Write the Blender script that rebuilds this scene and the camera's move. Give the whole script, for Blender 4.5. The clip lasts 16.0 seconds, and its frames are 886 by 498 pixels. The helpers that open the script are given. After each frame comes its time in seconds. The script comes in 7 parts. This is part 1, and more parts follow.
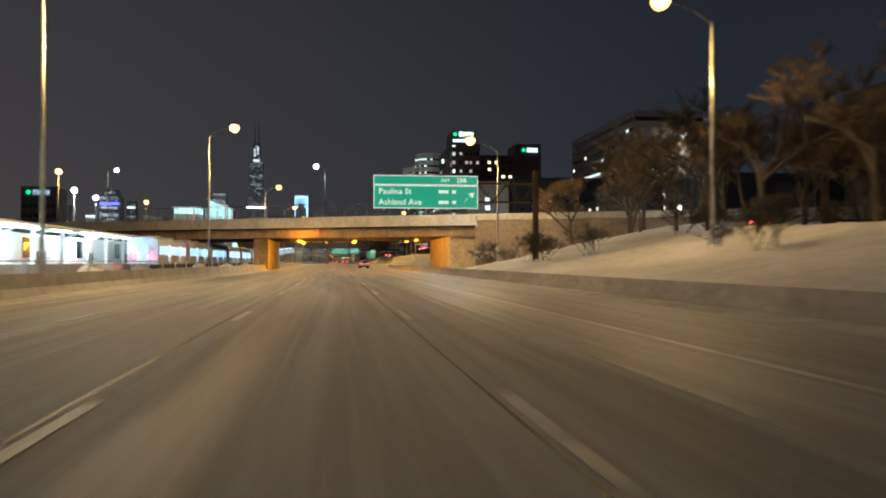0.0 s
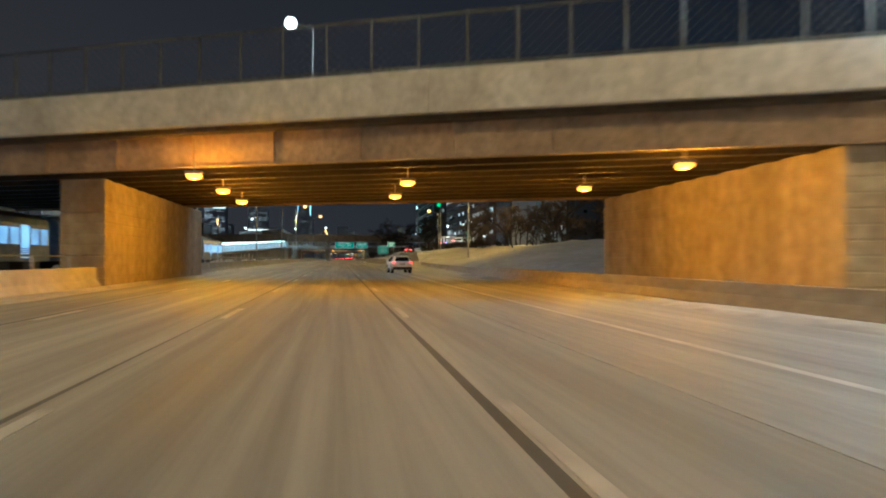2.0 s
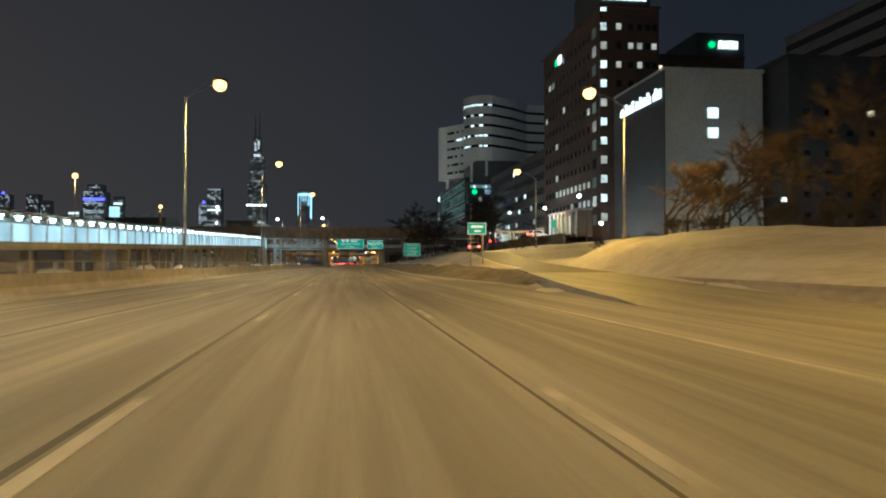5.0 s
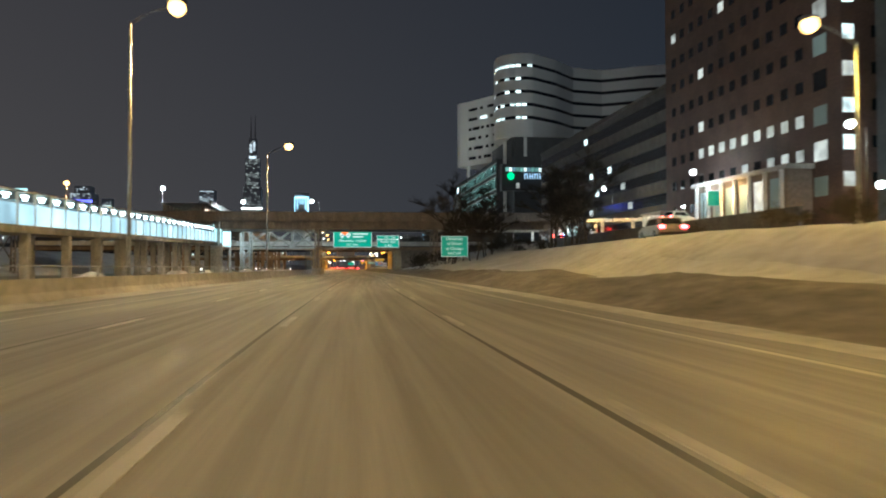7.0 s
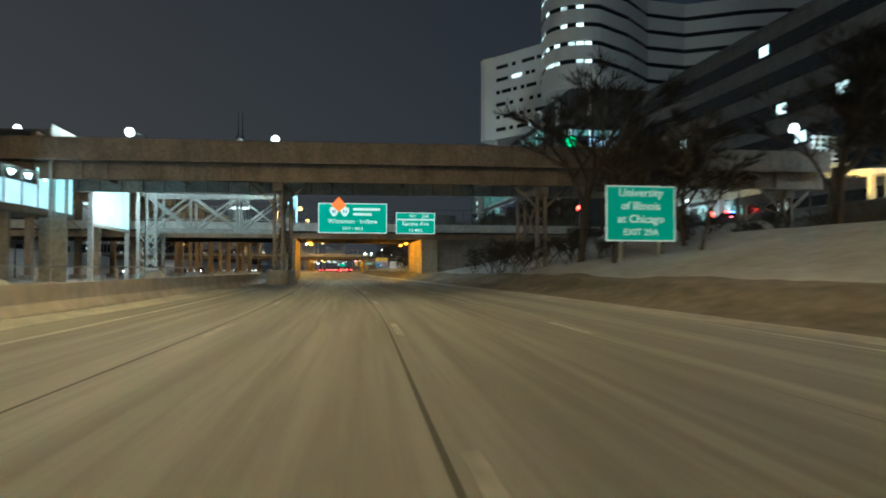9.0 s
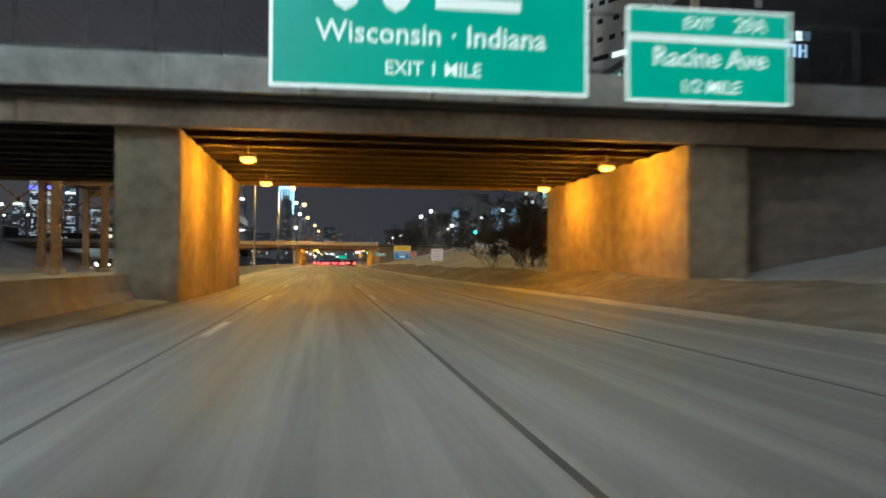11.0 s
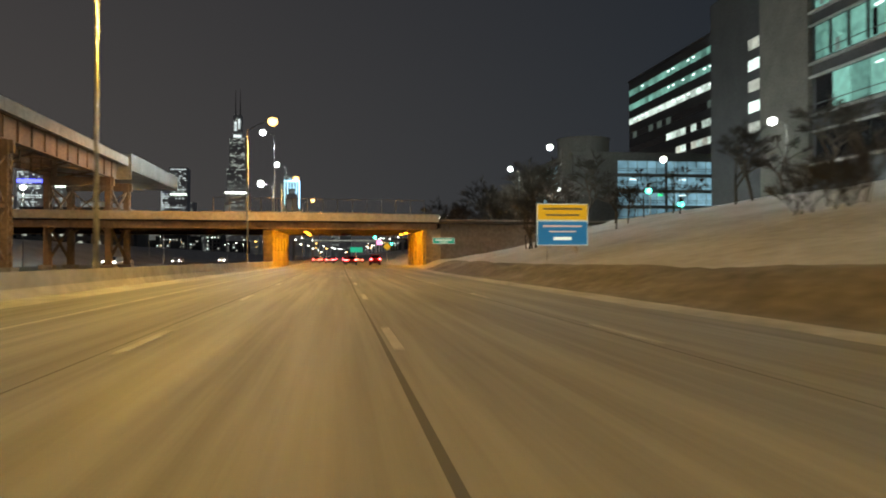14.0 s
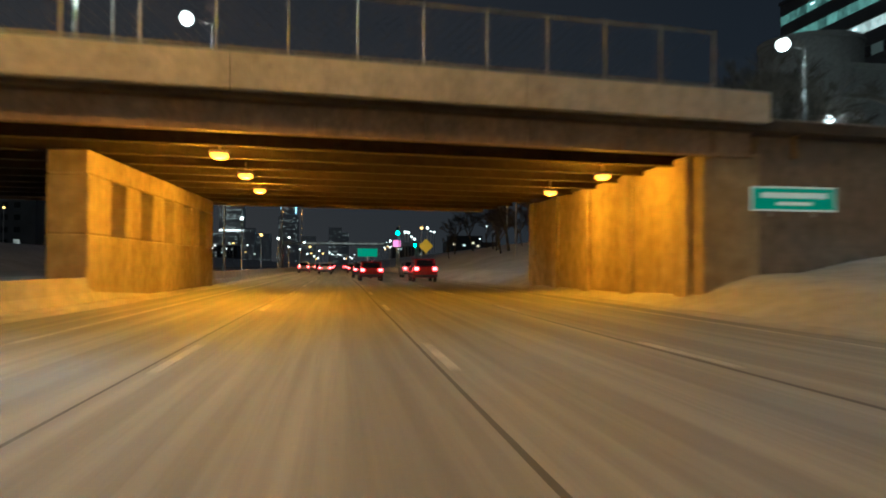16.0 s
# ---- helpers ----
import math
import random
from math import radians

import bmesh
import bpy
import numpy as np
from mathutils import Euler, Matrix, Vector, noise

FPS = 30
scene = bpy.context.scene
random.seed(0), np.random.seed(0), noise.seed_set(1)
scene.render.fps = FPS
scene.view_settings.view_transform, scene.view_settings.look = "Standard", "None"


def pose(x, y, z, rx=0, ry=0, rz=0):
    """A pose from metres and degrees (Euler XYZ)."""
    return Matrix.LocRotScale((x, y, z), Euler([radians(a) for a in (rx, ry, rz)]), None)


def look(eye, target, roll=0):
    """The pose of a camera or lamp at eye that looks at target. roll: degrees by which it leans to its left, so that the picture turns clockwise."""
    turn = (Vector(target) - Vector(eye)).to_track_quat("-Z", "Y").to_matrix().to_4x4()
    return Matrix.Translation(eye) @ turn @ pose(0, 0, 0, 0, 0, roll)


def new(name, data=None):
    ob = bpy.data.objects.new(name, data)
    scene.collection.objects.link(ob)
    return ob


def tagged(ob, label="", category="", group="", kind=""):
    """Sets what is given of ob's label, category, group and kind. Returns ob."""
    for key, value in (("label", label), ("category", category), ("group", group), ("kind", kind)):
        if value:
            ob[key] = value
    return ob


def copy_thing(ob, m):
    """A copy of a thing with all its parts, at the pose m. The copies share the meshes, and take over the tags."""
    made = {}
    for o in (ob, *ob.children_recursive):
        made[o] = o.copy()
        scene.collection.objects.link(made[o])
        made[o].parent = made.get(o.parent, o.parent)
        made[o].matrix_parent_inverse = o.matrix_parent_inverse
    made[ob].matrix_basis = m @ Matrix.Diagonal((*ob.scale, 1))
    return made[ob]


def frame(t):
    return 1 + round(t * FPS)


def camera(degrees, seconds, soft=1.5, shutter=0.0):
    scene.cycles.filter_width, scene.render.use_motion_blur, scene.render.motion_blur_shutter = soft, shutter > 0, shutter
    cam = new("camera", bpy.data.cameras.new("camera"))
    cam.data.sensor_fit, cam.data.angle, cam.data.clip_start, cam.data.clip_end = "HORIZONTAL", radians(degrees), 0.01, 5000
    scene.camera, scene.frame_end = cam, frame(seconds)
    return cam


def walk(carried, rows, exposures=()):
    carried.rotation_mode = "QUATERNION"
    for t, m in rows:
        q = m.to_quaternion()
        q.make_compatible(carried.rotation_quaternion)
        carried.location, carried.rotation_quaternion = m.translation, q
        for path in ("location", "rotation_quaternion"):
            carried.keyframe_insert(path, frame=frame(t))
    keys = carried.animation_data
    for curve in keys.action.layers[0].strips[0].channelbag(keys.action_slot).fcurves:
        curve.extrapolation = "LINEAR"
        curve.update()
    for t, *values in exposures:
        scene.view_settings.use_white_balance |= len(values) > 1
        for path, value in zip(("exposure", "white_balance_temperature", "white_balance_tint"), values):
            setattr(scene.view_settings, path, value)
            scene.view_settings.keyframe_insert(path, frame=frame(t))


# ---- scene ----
cam = camera(58.5, 16.0, soft=1.9, shutter=0.36)


def aim(x, y, z, yaw, pitch, roll):
    """A camera pose from its place and its heading, all in metres and degrees."""
    return pose(x, y, z, 0, 0, yaw) @ pose(0, 0, 0, 90 + pitch) @ pose(0, 0, 0, 0, 0, roll)


# seconds, x, y, z, yaw, pitch, roll of the dashboard camera
PATH = [
    (0, 4.05, 0.85, 1.182, -7.80, 0.89, -0.12),
    (0.5, 4.13, 19.59, 1.166, -7.65, 0.88, 0.10),
    (1, 4.23, 38.17, 1.146, -7.62, 0.69, 0.05),
    (1.5, 4.29, 56.53, 1.152, -7.51, 0.68, 0.11),
    (2, 4.24, 74.75, 1.158, -7.53, 0.67, 0.08),
    (2.5, 4.06, 92.78, 1.164, -7.43, 0.61, 0.07),
    (3, 3.95, 110.84, 1.167, -7.40, 0.54, -0.12),
    (3.5, 3.88, 129.04, 1.150, -7.36, 0.50, -0.13),
    (4, 3.80, 147.23, 1.151, -7.35, 0.64, 0.04),
    (6.5, 3.83, 238.86, 1.149, -7.54, 1.30, -0.24),
    (7, 3.82, 257.35, 1.149, -7.58, 1.34, -0.10),
    (7.5, 3.83, 276.02, 1.159, -7.65, 1.42, -0.12),
    (8, 3.91, 294.81, 1.173, -7.75, 1.45, -0.26),
    (8.5, 3.97, 313.43, 1.176, -7.94, 1.52, -0.18),
    (9, 3.98, 332.08, 1.166, -8.33, 1.50, 0.16),
    (9.5, 4.03, 350.75, 1.152, -8.73, 1.42, 0.76),
    (12, 4.51, 443.98, 1.172, -8.41, 0.73, -0.07),
    (12.5, 4.67, 462.60, 1.182, -8.42, 0.62, -0.19),
    (13, 4.98, 480.81, 1.150, -8.31, 0.65, -0.37),
    (13.5, 5.20, 500.00, 1.157, -8.12, 0.61, -0.22),
    (14, 5.37, 518.97, 1.142, -7.93, 0.67, -0.13),
    (14.5, 5.51, 537.55, 1.126, -7.81, 0.83, -0.09),
    (15, 5.47, 555.97, 1.146, -7.72, 0.99, 0.23),
    (15.5, 5.35, 574.52, 1.157, -7.85, 1.09, 0.40),
    (16, 5.28, 592.90, 1.211, -8.12, 1.25, 0.43),
]
EXPOSURES = [(0.0, 0.6, 6600, 10), (0.5, 0.1, 6200, 8), (1.0, 0.1, 6900, 9), (1.5, 0.15, 6100, 5), (2.0, 0.0, 5600, 2), (2.5, 0.1, 6500, 4), (3.0, 0.7, 8200, 14), (3.2, 0.3, 6800, 6), (3.5, 0.1, 5700, -7), (3.7, 0.1, 5900, -4), (4.2, 0.2, 6500, 4), (6.5, 0.5, 5650, 5), (7.0, 0.85, 6300, 6),
             (7.5, 0.6, 6100, 3), (8.0, 0.75, 5600, 1), (9.0, 0.7, 5900, -4), (9.5, 0.55, 5900, 0), (12.0, 0.85, 6350, 9), (12.5, 0.45, 5600, 5), (13.0, 0.6, 5800, 2), (13.5, 0.72, 6050, 7), (14.0, 0.85, 7300, 6), (14.5, 0.75, 6700, 7), (15.0, 0.9, 6800, 6), (15.5, 0.68, 6600, 4), (16.0, 0.15, 6000, -2)]
walk(cam, [(t, aim(*p)) for t, *p in PATH], EXPOSURES)

# ---- world: a clear winter night over a lit city ----
world = bpy.data.worlds.new("night")
scene.world = world
world.use_nodes = True
wn, wl = world.node_tree.nodes, world.node_tree.links
wbg = wn["Background"]
wco = wn.new("ShaderNodeTexCoord")
wsep = wn.new("ShaderNodeSeparateXYZ")
wramp = wn.new("ShaderNodeValToRGB")
wl.new(wco.outputs["Generated"], wsep.inputs[0])
wl.new(wsep.outputs["Z"], wramp.inputs["Fac"])
wside, wtint, wmul = wn.new("ShaderNodeMapRange"), wn.new("ShaderNodeMix"), wn.new("ShaderNodeMix")
wl.new(wsep.outputs["X"], wside.inputs["Value"])
wside.inputs["From Min"].default_value, wside.inputs["From Max"].default_value = -0.5, 0.45
# the glow of the city lights the haze over the centre, on the left, more than the right
wtint.data_type = wmul.data_type = "RGBA"
wtint.inputs["A"].default_value, wtint.inputs["B"].default_value = (1.55, 1.46, 1.36, 1), (0.54, 0.70, 0.86, 1)
wl.new(wside.outputs["Result"], wtint.inputs["Factor"])
wmul.blend_type = "MULTIPLY"
wmul.inputs["Factor"].default_value = 1.0
wl.new(wramp.outputs["Color"], wmul.inputs["A"])
wl.new(wtint.outputs["Result"], wmul.inputs["B"])
wl.new(wmul.outputs["Result"], wbg.inputs["Color"])
wramp.color_ramp.elements[0].position, wramp.color_ramp.elements[0].color = 0.0, (0.0265, 0.0260, 0.0285, 1)
wramp.color_ramp.elements[1].position, wramp.color_ramp.elements[1].color = 0.45, (0.0140, 0.0142, 0.0178, 1)
wbg.inputs["Strength"].default_value = 1.0

SODIUM, AMBER, COOL = (1.0, 0.68, 0.30), (1.0, 0.39, 0.015), (0.78, 0.92, 1.0)


def lamp_light(name, place, watts, colour, radius=0.25, kind="POINT", down=None):
    data = bpy.data.lights.new(name, kind)
    data.energy, data.color, data.shadow_soft_size = watts, colour, radius
    if kind == "SPOT":
        data.spot_size, data.spot_blend = radians(down), 0.12
    ob = new(name, data)
    ob.location = place
    return ob


# lamps beyond the railway: place and whether the light is warm
CITY_LAMPS = [((-38, 136.6, 12.9), 0), ((-38, 148.3, 12.6), 0), ((-38.9, 131.9, 15.4), 1), ((-38, 186.3, 14.6), 1), ((-45, 629, 12.7), 0), ((-45, 632.7, 19.4), 0), ((-45, 657, 12.9), 0), ((-45, 408.4, 16.6), 1), ((-34, 436, 18.5), 0), ((-45, 508, 17.1), 0), ((-40, 240.3, 16.1), 1), ((-40, 243.6, 11.2), 1), ((-40, 322.2, 15.7), 1)]
# heads of the street lamps: x, y, z of the lens, and the side on which the pole stands
LEFT_LAMPS = [(-6.3, 38, 14.8), (-6.1, 83.7, 14.9), (-6.2, 150, 15.0), (-5.7, 198.5, 14.5), (-5.1, 244.3, 14.5), (-5.2, 303.3, 15.9),
              (-2.0, 353.2, 15.7), (-2.0, 470, 14.6), (-2.0, 509.1, 14.6), (-1.5, 552.2, 14.6), (-0.7, 601.2, 15.2), (-1.1, 661.6, 15.4), (0.5, 715, 15.4), (1.5, 770, 15.4)]
RIGHT_LAMPS = [(20.9, 40, 14.8), (17.6, 79.4, 13.4), (20.6, 190.9, 12.9), (23.2, 243.6, 14.5), (29.7, 297.8, 14.6)]
# The lamps at (65.2, 286.9) and (109.3, 288.9) are added to brighten facades.
WHITE_LAMPS = [(45, 586, 13.6), (45, 610, 13.1), (32, 614, 14.9), (37.9, 74, 13.6), (45, 98.7, 12.9), (49.9, 102, 8.4), (44.7, 315.9, 12.7), (49.7, 319.1, 8.2), (48, 351.4, 13.1), (1.2, 125.5, 16.1), (17.9, 92.3, 9.6), (-33.5, 144.5, 17.2), (-2.9, 639, 15.2), (-3.2, 616, 10.2), (-3.3, 620.1, 17.0),
               (32.2, 637, 14.8), (43.3, 649, 12.8), (44.5, 557.5, 13.2), (45.5, 538.9, 13.5), (46.4, 380.2, 13.9), (41.1, 390.8, 12.7), (43, 470, 13.3), (65.2, 286.9, 9.9), (109.3, 288.9, 10.2), (60, 374.5, 12), (-13.2, 404.3, 13.2), (-1.1, 410.6, 13.9)]
BRIDGE_ONE_LAMPS = [(-0.3, 100.6, 3.75), (-0.2, 106.2, 3.75), (-0.2, 112.2, 3.75), (6.6, 101.9, 3.75), (6.6, 108, 3.75), (13.8, 95.7, 3.75), (13.3, 103.2, 3.75)]
BRIDGE_TWO_LAMPS = [(1.8, 433, 4.5), (1.8, 441, 4.5), (14.0, 433, 4.5), (14.0, 441, 4.5)]
BRIDGE_THREE_LAMPS = [(2.1, 616.3, 4.35), (2.3, 621.5, 4.35), (2.3, 627.2, 4.35), (14.6, 619.2, 4.35), (14.5, 625.4, 4.35)]
for p in LEFT_LAMPS + RIGHT_LAMPS:
    warm = (1.0, 0.50, 0.13) if p[1] > 590 else (1.0, 0.56, 0.11) if p in RIGHT_LAMPS[2:4] else (1.0, 0.62, 0.16) if p[1] > 400 or p in RIGHT_LAMPS[2:] else SODIUM
    lamp_light("street_light", (p[0], p[1], p[2] - 0.75), 3000 if p == RIGHT_LAMPS[0] else 7500 if p in RIGHT_LAMPS[2:] else 5000, warm, 0.25, "SPOT", 175)
for p in WHITE_LAMPS:
    lamp_light("street_light", (p[0], p[1], p[2] - 0.75), 450 if 40 < p[0] < 52 and 300 < p[1] < 330 else 900 if p in WHITE_LAMPS[:3] or 30 < p[0] < 100 and p[1] < 430 else 2200, COOL)
for p, warm in CITY_LAMPS:
    lamp_light("city_light", (p[0], p[1], p[2] - 1.0), 3000, (1.0, 0.6, 0.22) if warm else COOL)
for p in BRIDGE_ONE_LAMPS + BRIDGE_TWO_LAMPS + BRIDGE_THREE_LAMPS:
    lamp_light("underpass_light", (p[0], p[1], p[2] - 0.3), 900 if p in BRIDGE_THREE_LAMPS[:3] else 520 if p in BRIDGE_THREE_LAMPS else (640 if p[0] > 10 else 640 if p[0] < 2 else 300) if p in BRIDGE_ONE_LAMPS else 380, AMBER, 0.12)

# ---- materials ----


def material(name, colour, rough=0.7, metal=0.0, second=None, scale=3.0, stretch=(1, 1, 1), bump=0.0, fine=40.0, amount=0.5, contrast=0.35):
    """A surface of two colours mixed by coarse noise, with fine grain and relief at real-world size."""
    m = bpy.data.materials.new(name)
    m.use_nodes = True
    n, l = m.node_tree.nodes, m.node_tree.links
    b = n["Principled BSDF"]
    b.inputs["Roughness"].default_value, b.inputs["Metallic"].default_value = rough, metal
    co, mp = n.new("ShaderNodeTexCoord"), n.new("ShaderNodeMapping")
    geo = n.new("ShaderNodeNewGeometry")
    l.new(geo.outputs["Position"], mp.inputs["Vector"])
    mp.inputs["Scale"].default_value = stretch
    coarse, grain = n.new("ShaderNodeTexNoise"), n.new("ShaderNodeTexNoise")
    coarse.inputs["Scale"].default_value, coarse.inputs["Detail"].default_value, coarse.inputs["Roughness"].default_value = scale / 10, 6, 0.65
    grain.inputs["Scale"].default_value, grain.inputs["Detail"].default_value = fine / 10, 4
    l.new(mp.outputs["Vector"], coarse.inputs["Vector"])
    l.new(geo.outputs["Position"], grain.inputs["Vector"])
    ramp, mix, tint = n.new("ShaderNodeValToRGB"), n.new("ShaderNodeMix"), n.new("ShaderNodeMix")
    ramp.color_ramp.elements[0].position, ramp.color_ramp.elements[1].position = 0.5 - contrast / 2, 0.5 + contrast / 2
    l.new(coarse.outputs["Fac"], ramp.inputs["Fac"])
    mix.data_type = tint.data_type = "RGBA"
    second = second or tuple(c * 0.72 for c in colour)
    mix.inputs["A"].default_value, mix.inputs["B"].default_value = (*colour, 1), (*second, 1)
    l.new(ramp.outputs["Color"], mix.inputs["Factor"])
    tint.blend_type = "OVERLAY"
    tint.inputs["Factor"].default_value = amount
    l.new(mix.outputs["Result"], tint.inputs["A"])
    l.new(grain.outputs["Fac"], tint.inputs["B"])
    l.new(tint.outputs["Result"], b.inputs["Base Color"])
    if bump:
        bp = n.new("ShaderNodeBump")
        bp.inputs["Strength"].default_value, bp.inputs["Distance"].default_value = bump, 0.05
        l.new(grain.outputs["Fac"], bp.inputs["Height"])
        l.new(bp.outputs["Normal"], b.inputs["Normal"])
    return m


def glow(name, colour, strength, vary=0.0, scale=1.0):
    """A surface given emission, for lamps and for faces that only reflect; uneven if vary is set."""
    m = bpy.data.materials.new(name)
    m.use_nodes = True
    n, l = m.node_tree.nodes, m.node_tree.links
    b = n["Principled BSDF"]
    b.inputs["Base Color"].default_value = (*[c * 0.5 for c in colour], 1)
    b.inputs["Roughness"].default_value = 0.4
    b.inputs["Emission Color"].default_value = (*colour, 1)
    b.inputs["Emission Strength"].default_value = strength
    if vary:
        geo, tex, mul, info = n.new("ShaderNodeNewGeometry"), n.new("ShaderNodeTexNoise"), n.new("ShaderNodeMapRange"), n.new("ShaderNodeObjectInfo")
        tex.inputs["Scale"].default_value, tex.inputs["Detail"].default_value = scale, 3
        l.new(geo.outputs["Position"], tex.inputs["Vector"])
        add = n.new("ShaderNodeMath")
        add.operation = "MULTIPLY_ADD"
        l.new(info.outputs["Random"], add.inputs[0])
        add.inputs[1].default_value = 0.35
        l.new(tex.outputs["Fac"], add.inputs[2])
        mul.inputs["From Min"].default_value, mul.inputs["From Max"].default_value = 0.35, 1.0
        mul.inputs["To Min"].default_value, mul.inputs["To Max"].default_value = strength * (1 - vary), strength * (1 + vary)
        l.new(add.outputs[0], mul.inputs["Value"])
        l.new(mul.outputs["Result"], b.inputs["Emission Strength"])
    return m

def lane_asphalt():
    """Salt-bleached asphalt whose worn wheel tracks follow the lanes: u is metres across the road, v metres along it."""
    m = bpy.data.materials.new("salted_lane_asphalt")
    m.use_nodes = True
    n, l = m.node_tree.nodes, m.node_tree.links
    b = n["Principled BSDF"]
    uv, sep = n.new("ShaderNodeUVMap"), n.new("ShaderNodeSeparateXYZ")
    uv.uv_map = "lanes"
    l.new(uv.outputs["UV"], sep.inputs[0])

    def calc(op, a, c=0.0):
        k = n.new("ShaderNodeMath")
        k.operation = op
        for i, v in enumerate((a, c)):
            if isinstance(v, (int, float)):
                k.inputs[i].default_value = v
            else:
                l.new(v, k.inputs[i])
        return k.outputs[0]

    def cloud(scale, across, along, detail):
        mp, tex = n.new("ShaderNodeMapping"), n.new("ShaderNodeTexNoise")
        mp.inputs["Scale"].default_value = (across, along, 1)
        l.new(uv.outputs["UV"], mp.inputs["Vector"])
        l.new(mp.outputs["Vector"], tex.inputs["Vector"])
        tex.inputs["Scale"].default_value, tex.inputs["Detail"].default_value, tex.inputs["Roughness"].default_value = scale, detail, 0.6
        return tex.outputs["Fac"]

    def ease(v, lo, hi, to0, to1):
        k = n.new("ShaderNodeMapRange")
        k.interpolation_type = "SMOOTHSTEP"
        l.new(v, k.inputs["Value"])
        for key, val in (("From Min", lo), ("From Max", hi), ("To Min", to0), ("To Max", to1)):
            k.inputs[key].default_value = val
        return k.outputs["Result"]

    phase = calc("FRACT", calc("DIVIDE", calc("ADD", sep.outputs["X"], 1.4), 3.45))
    off_track = calc("ABSOLUTE", calc("SUBTRACT", calc("ABSOLUTE", calc("SUBTRACT", phase, 0.5)), 0.25))
    track = ease(off_track, 0.03, 0.19, 1.0, 0.0)
    worn = calc("MULTIPLY", track, ease(cloud(1.0, 0.5, 0.03, 4), 0.35, 0.65, 0.25, 1.0))
    patch = ease(cloud(1.0, 0.35, 0.02, 5), 0.32, 0.68, 0.0, 1.0)
    streak = ease(cloud(1.0, 3.2, 0.06, 5), 0.30, 0.70, 0.0, 1.0)
    grain = cloud(9.0, 1, 1, 5)
    salt = calc("ADD", calc("MULTIPLY", patch, 0.35), calc("MULTIPLY", streak, 0.35))
    salt = calc("ADD", salt, calc("MULTIPLY", grain, 0.3))
    salt = calc("MULTIPLY", salt, calc("SUBTRACT", 1.0, calc("MULTIPLY", worn, 0.55)))
    ramp = n.new("ShaderNodeValToRGB")
    ramp.color_ramp.elements[0].position, ramp.color_ramp.elements[0].color = 0.05, (0.165, 0.158, 0.148, 1)
    ramp.color_ramp.elements[1].position, ramp.color_ramp.elements[1].color = 0.85, (0.42, 0.41, 0.39, 1)
    l.new(salt, ramp.inputs["Fac"])
    l.new(ramp.outputs["Color"], b.inputs["Base Color"])
    l.new(ease(worn, 0.0, 1.0, 0.78, 0.64), b.inputs["Roughness"])
    bp = n.new("ShaderNodeBump")
    bp.inputs["Strength"].default_value, bp.inputs["Distance"].default_value = 0.2, 0.04
    l.new(grain, bp.inputs["Height"])
    l.new(bp.outputs["Normal"], b.inputs["Normal"])
    return m


LANES = lane_asphalt()
ASPHALT = material("salted_asphalt", (0.21, 0.20, 0.185), 0.62, 0, (0.37, 0.36, 0.34), 9.0, (1.6, 0.045, 1), 0.25, 60, 0.35, 0.4)
DARKASPHALT = material("dark_asphalt", (0.065, 0.06, 0.053), 0.6, 0, (0.11, 0.10, 0.09), 6, (1.2, 0.1, 1), 0.2, 50)
SEAM = material("bitumen_seam", (0.045, 0.042, 0.039), 0.6, 0, (0.09, 0.085, 0.08), 4, (1, 0.2, 1))
PAINT = material("road_paint", (0.56, 0.55, 0.53), 0.6, 0, (0.32, 0.31, 0.29), 12, (1, 0.4, 1), 0.1)
SNOW = material("snow", (0.62, 0.61, 0.60), 0.8, 0, (0.42, 0.405, 0.385), 2.0, (1, 0.6, 1), 0.9, 18, 0.35)
SLUSH = material("dirty_slush", (0.44, 0.42, 0.39), 0.8, 0, (0.24, 0.22, 0.20), 5.0, (1, 0.25, 1), 0.8, 25, 0.5)
PACKED = material("packed_snow", (0.56, 0.54, 0.50), 0.75, 0, (0.33, 0.315, 0.29), 6.0, (1, 0.3, 1), 0.7, 30, 0.45)
DIRT = material("dirty_snow", (0.13, 0.11, 0.088), 0.9, 0, (0.27, 0.24, 0.20), 6.0, (1, 0.3, 1), 1.0, 22, 0.6)
CONCRETE = material("concrete", (0.40, 0.38, 0.35), 0.85, 0, (0.26, 0.245, 0.225), 6, (1, 1, 0.35), 0.35, 30, 0.4)
PARAPET = material("pale_concrete", (0.50, 0.48, 0.45), 0.85, 0, (0.36, 0.34, 0.31), 6, (1, 1, 0.35), 0.3, 30, 0.4)
PIERWALL = material("stained_pier_concrete", (0.44, 0.36, 0.25), 0.9, 0, (0.26, 0.205, 0.135), 4, (1, 1, 0.22), 0.5, 22, 0.5)
PALEBLOCK = material("pale_precast", (0.58, 0.60, 0.575), 0.8, 0, (0.50, 0.515, 0.495), 2)
STAINED = material("stained_concrete", (0.30, 0.27, 0.24), 0.9, 0, (0.15, 0.135, 0.12), 5, (1, 1, 0.3), 0.5, 22, 0.5)
BRICKWALL = material("masonry", (0.25, 0.20, 0.16), 0.9, 0, (0.20, 0.16, 0.13), 5, (0.3, 0.3, 3), 0.5, 25, 0.5)
# Shade under the bridge decks is put into these two dark colours.
SHADESTEEL = material("shade_dark_steel", (0.055, 0.038, 0.026), 0.9, 0.0, (0.032, 0.024, 0.017), 5, (1, 1, 0.5), 0.3)
SHADEDECK = material("shade_dark_concrete", (0.07, 0.052, 0.038), 0.95, 0.0, (0.04, 0.03, 0.022), 4, (1, 1, 0.5), 0.4)
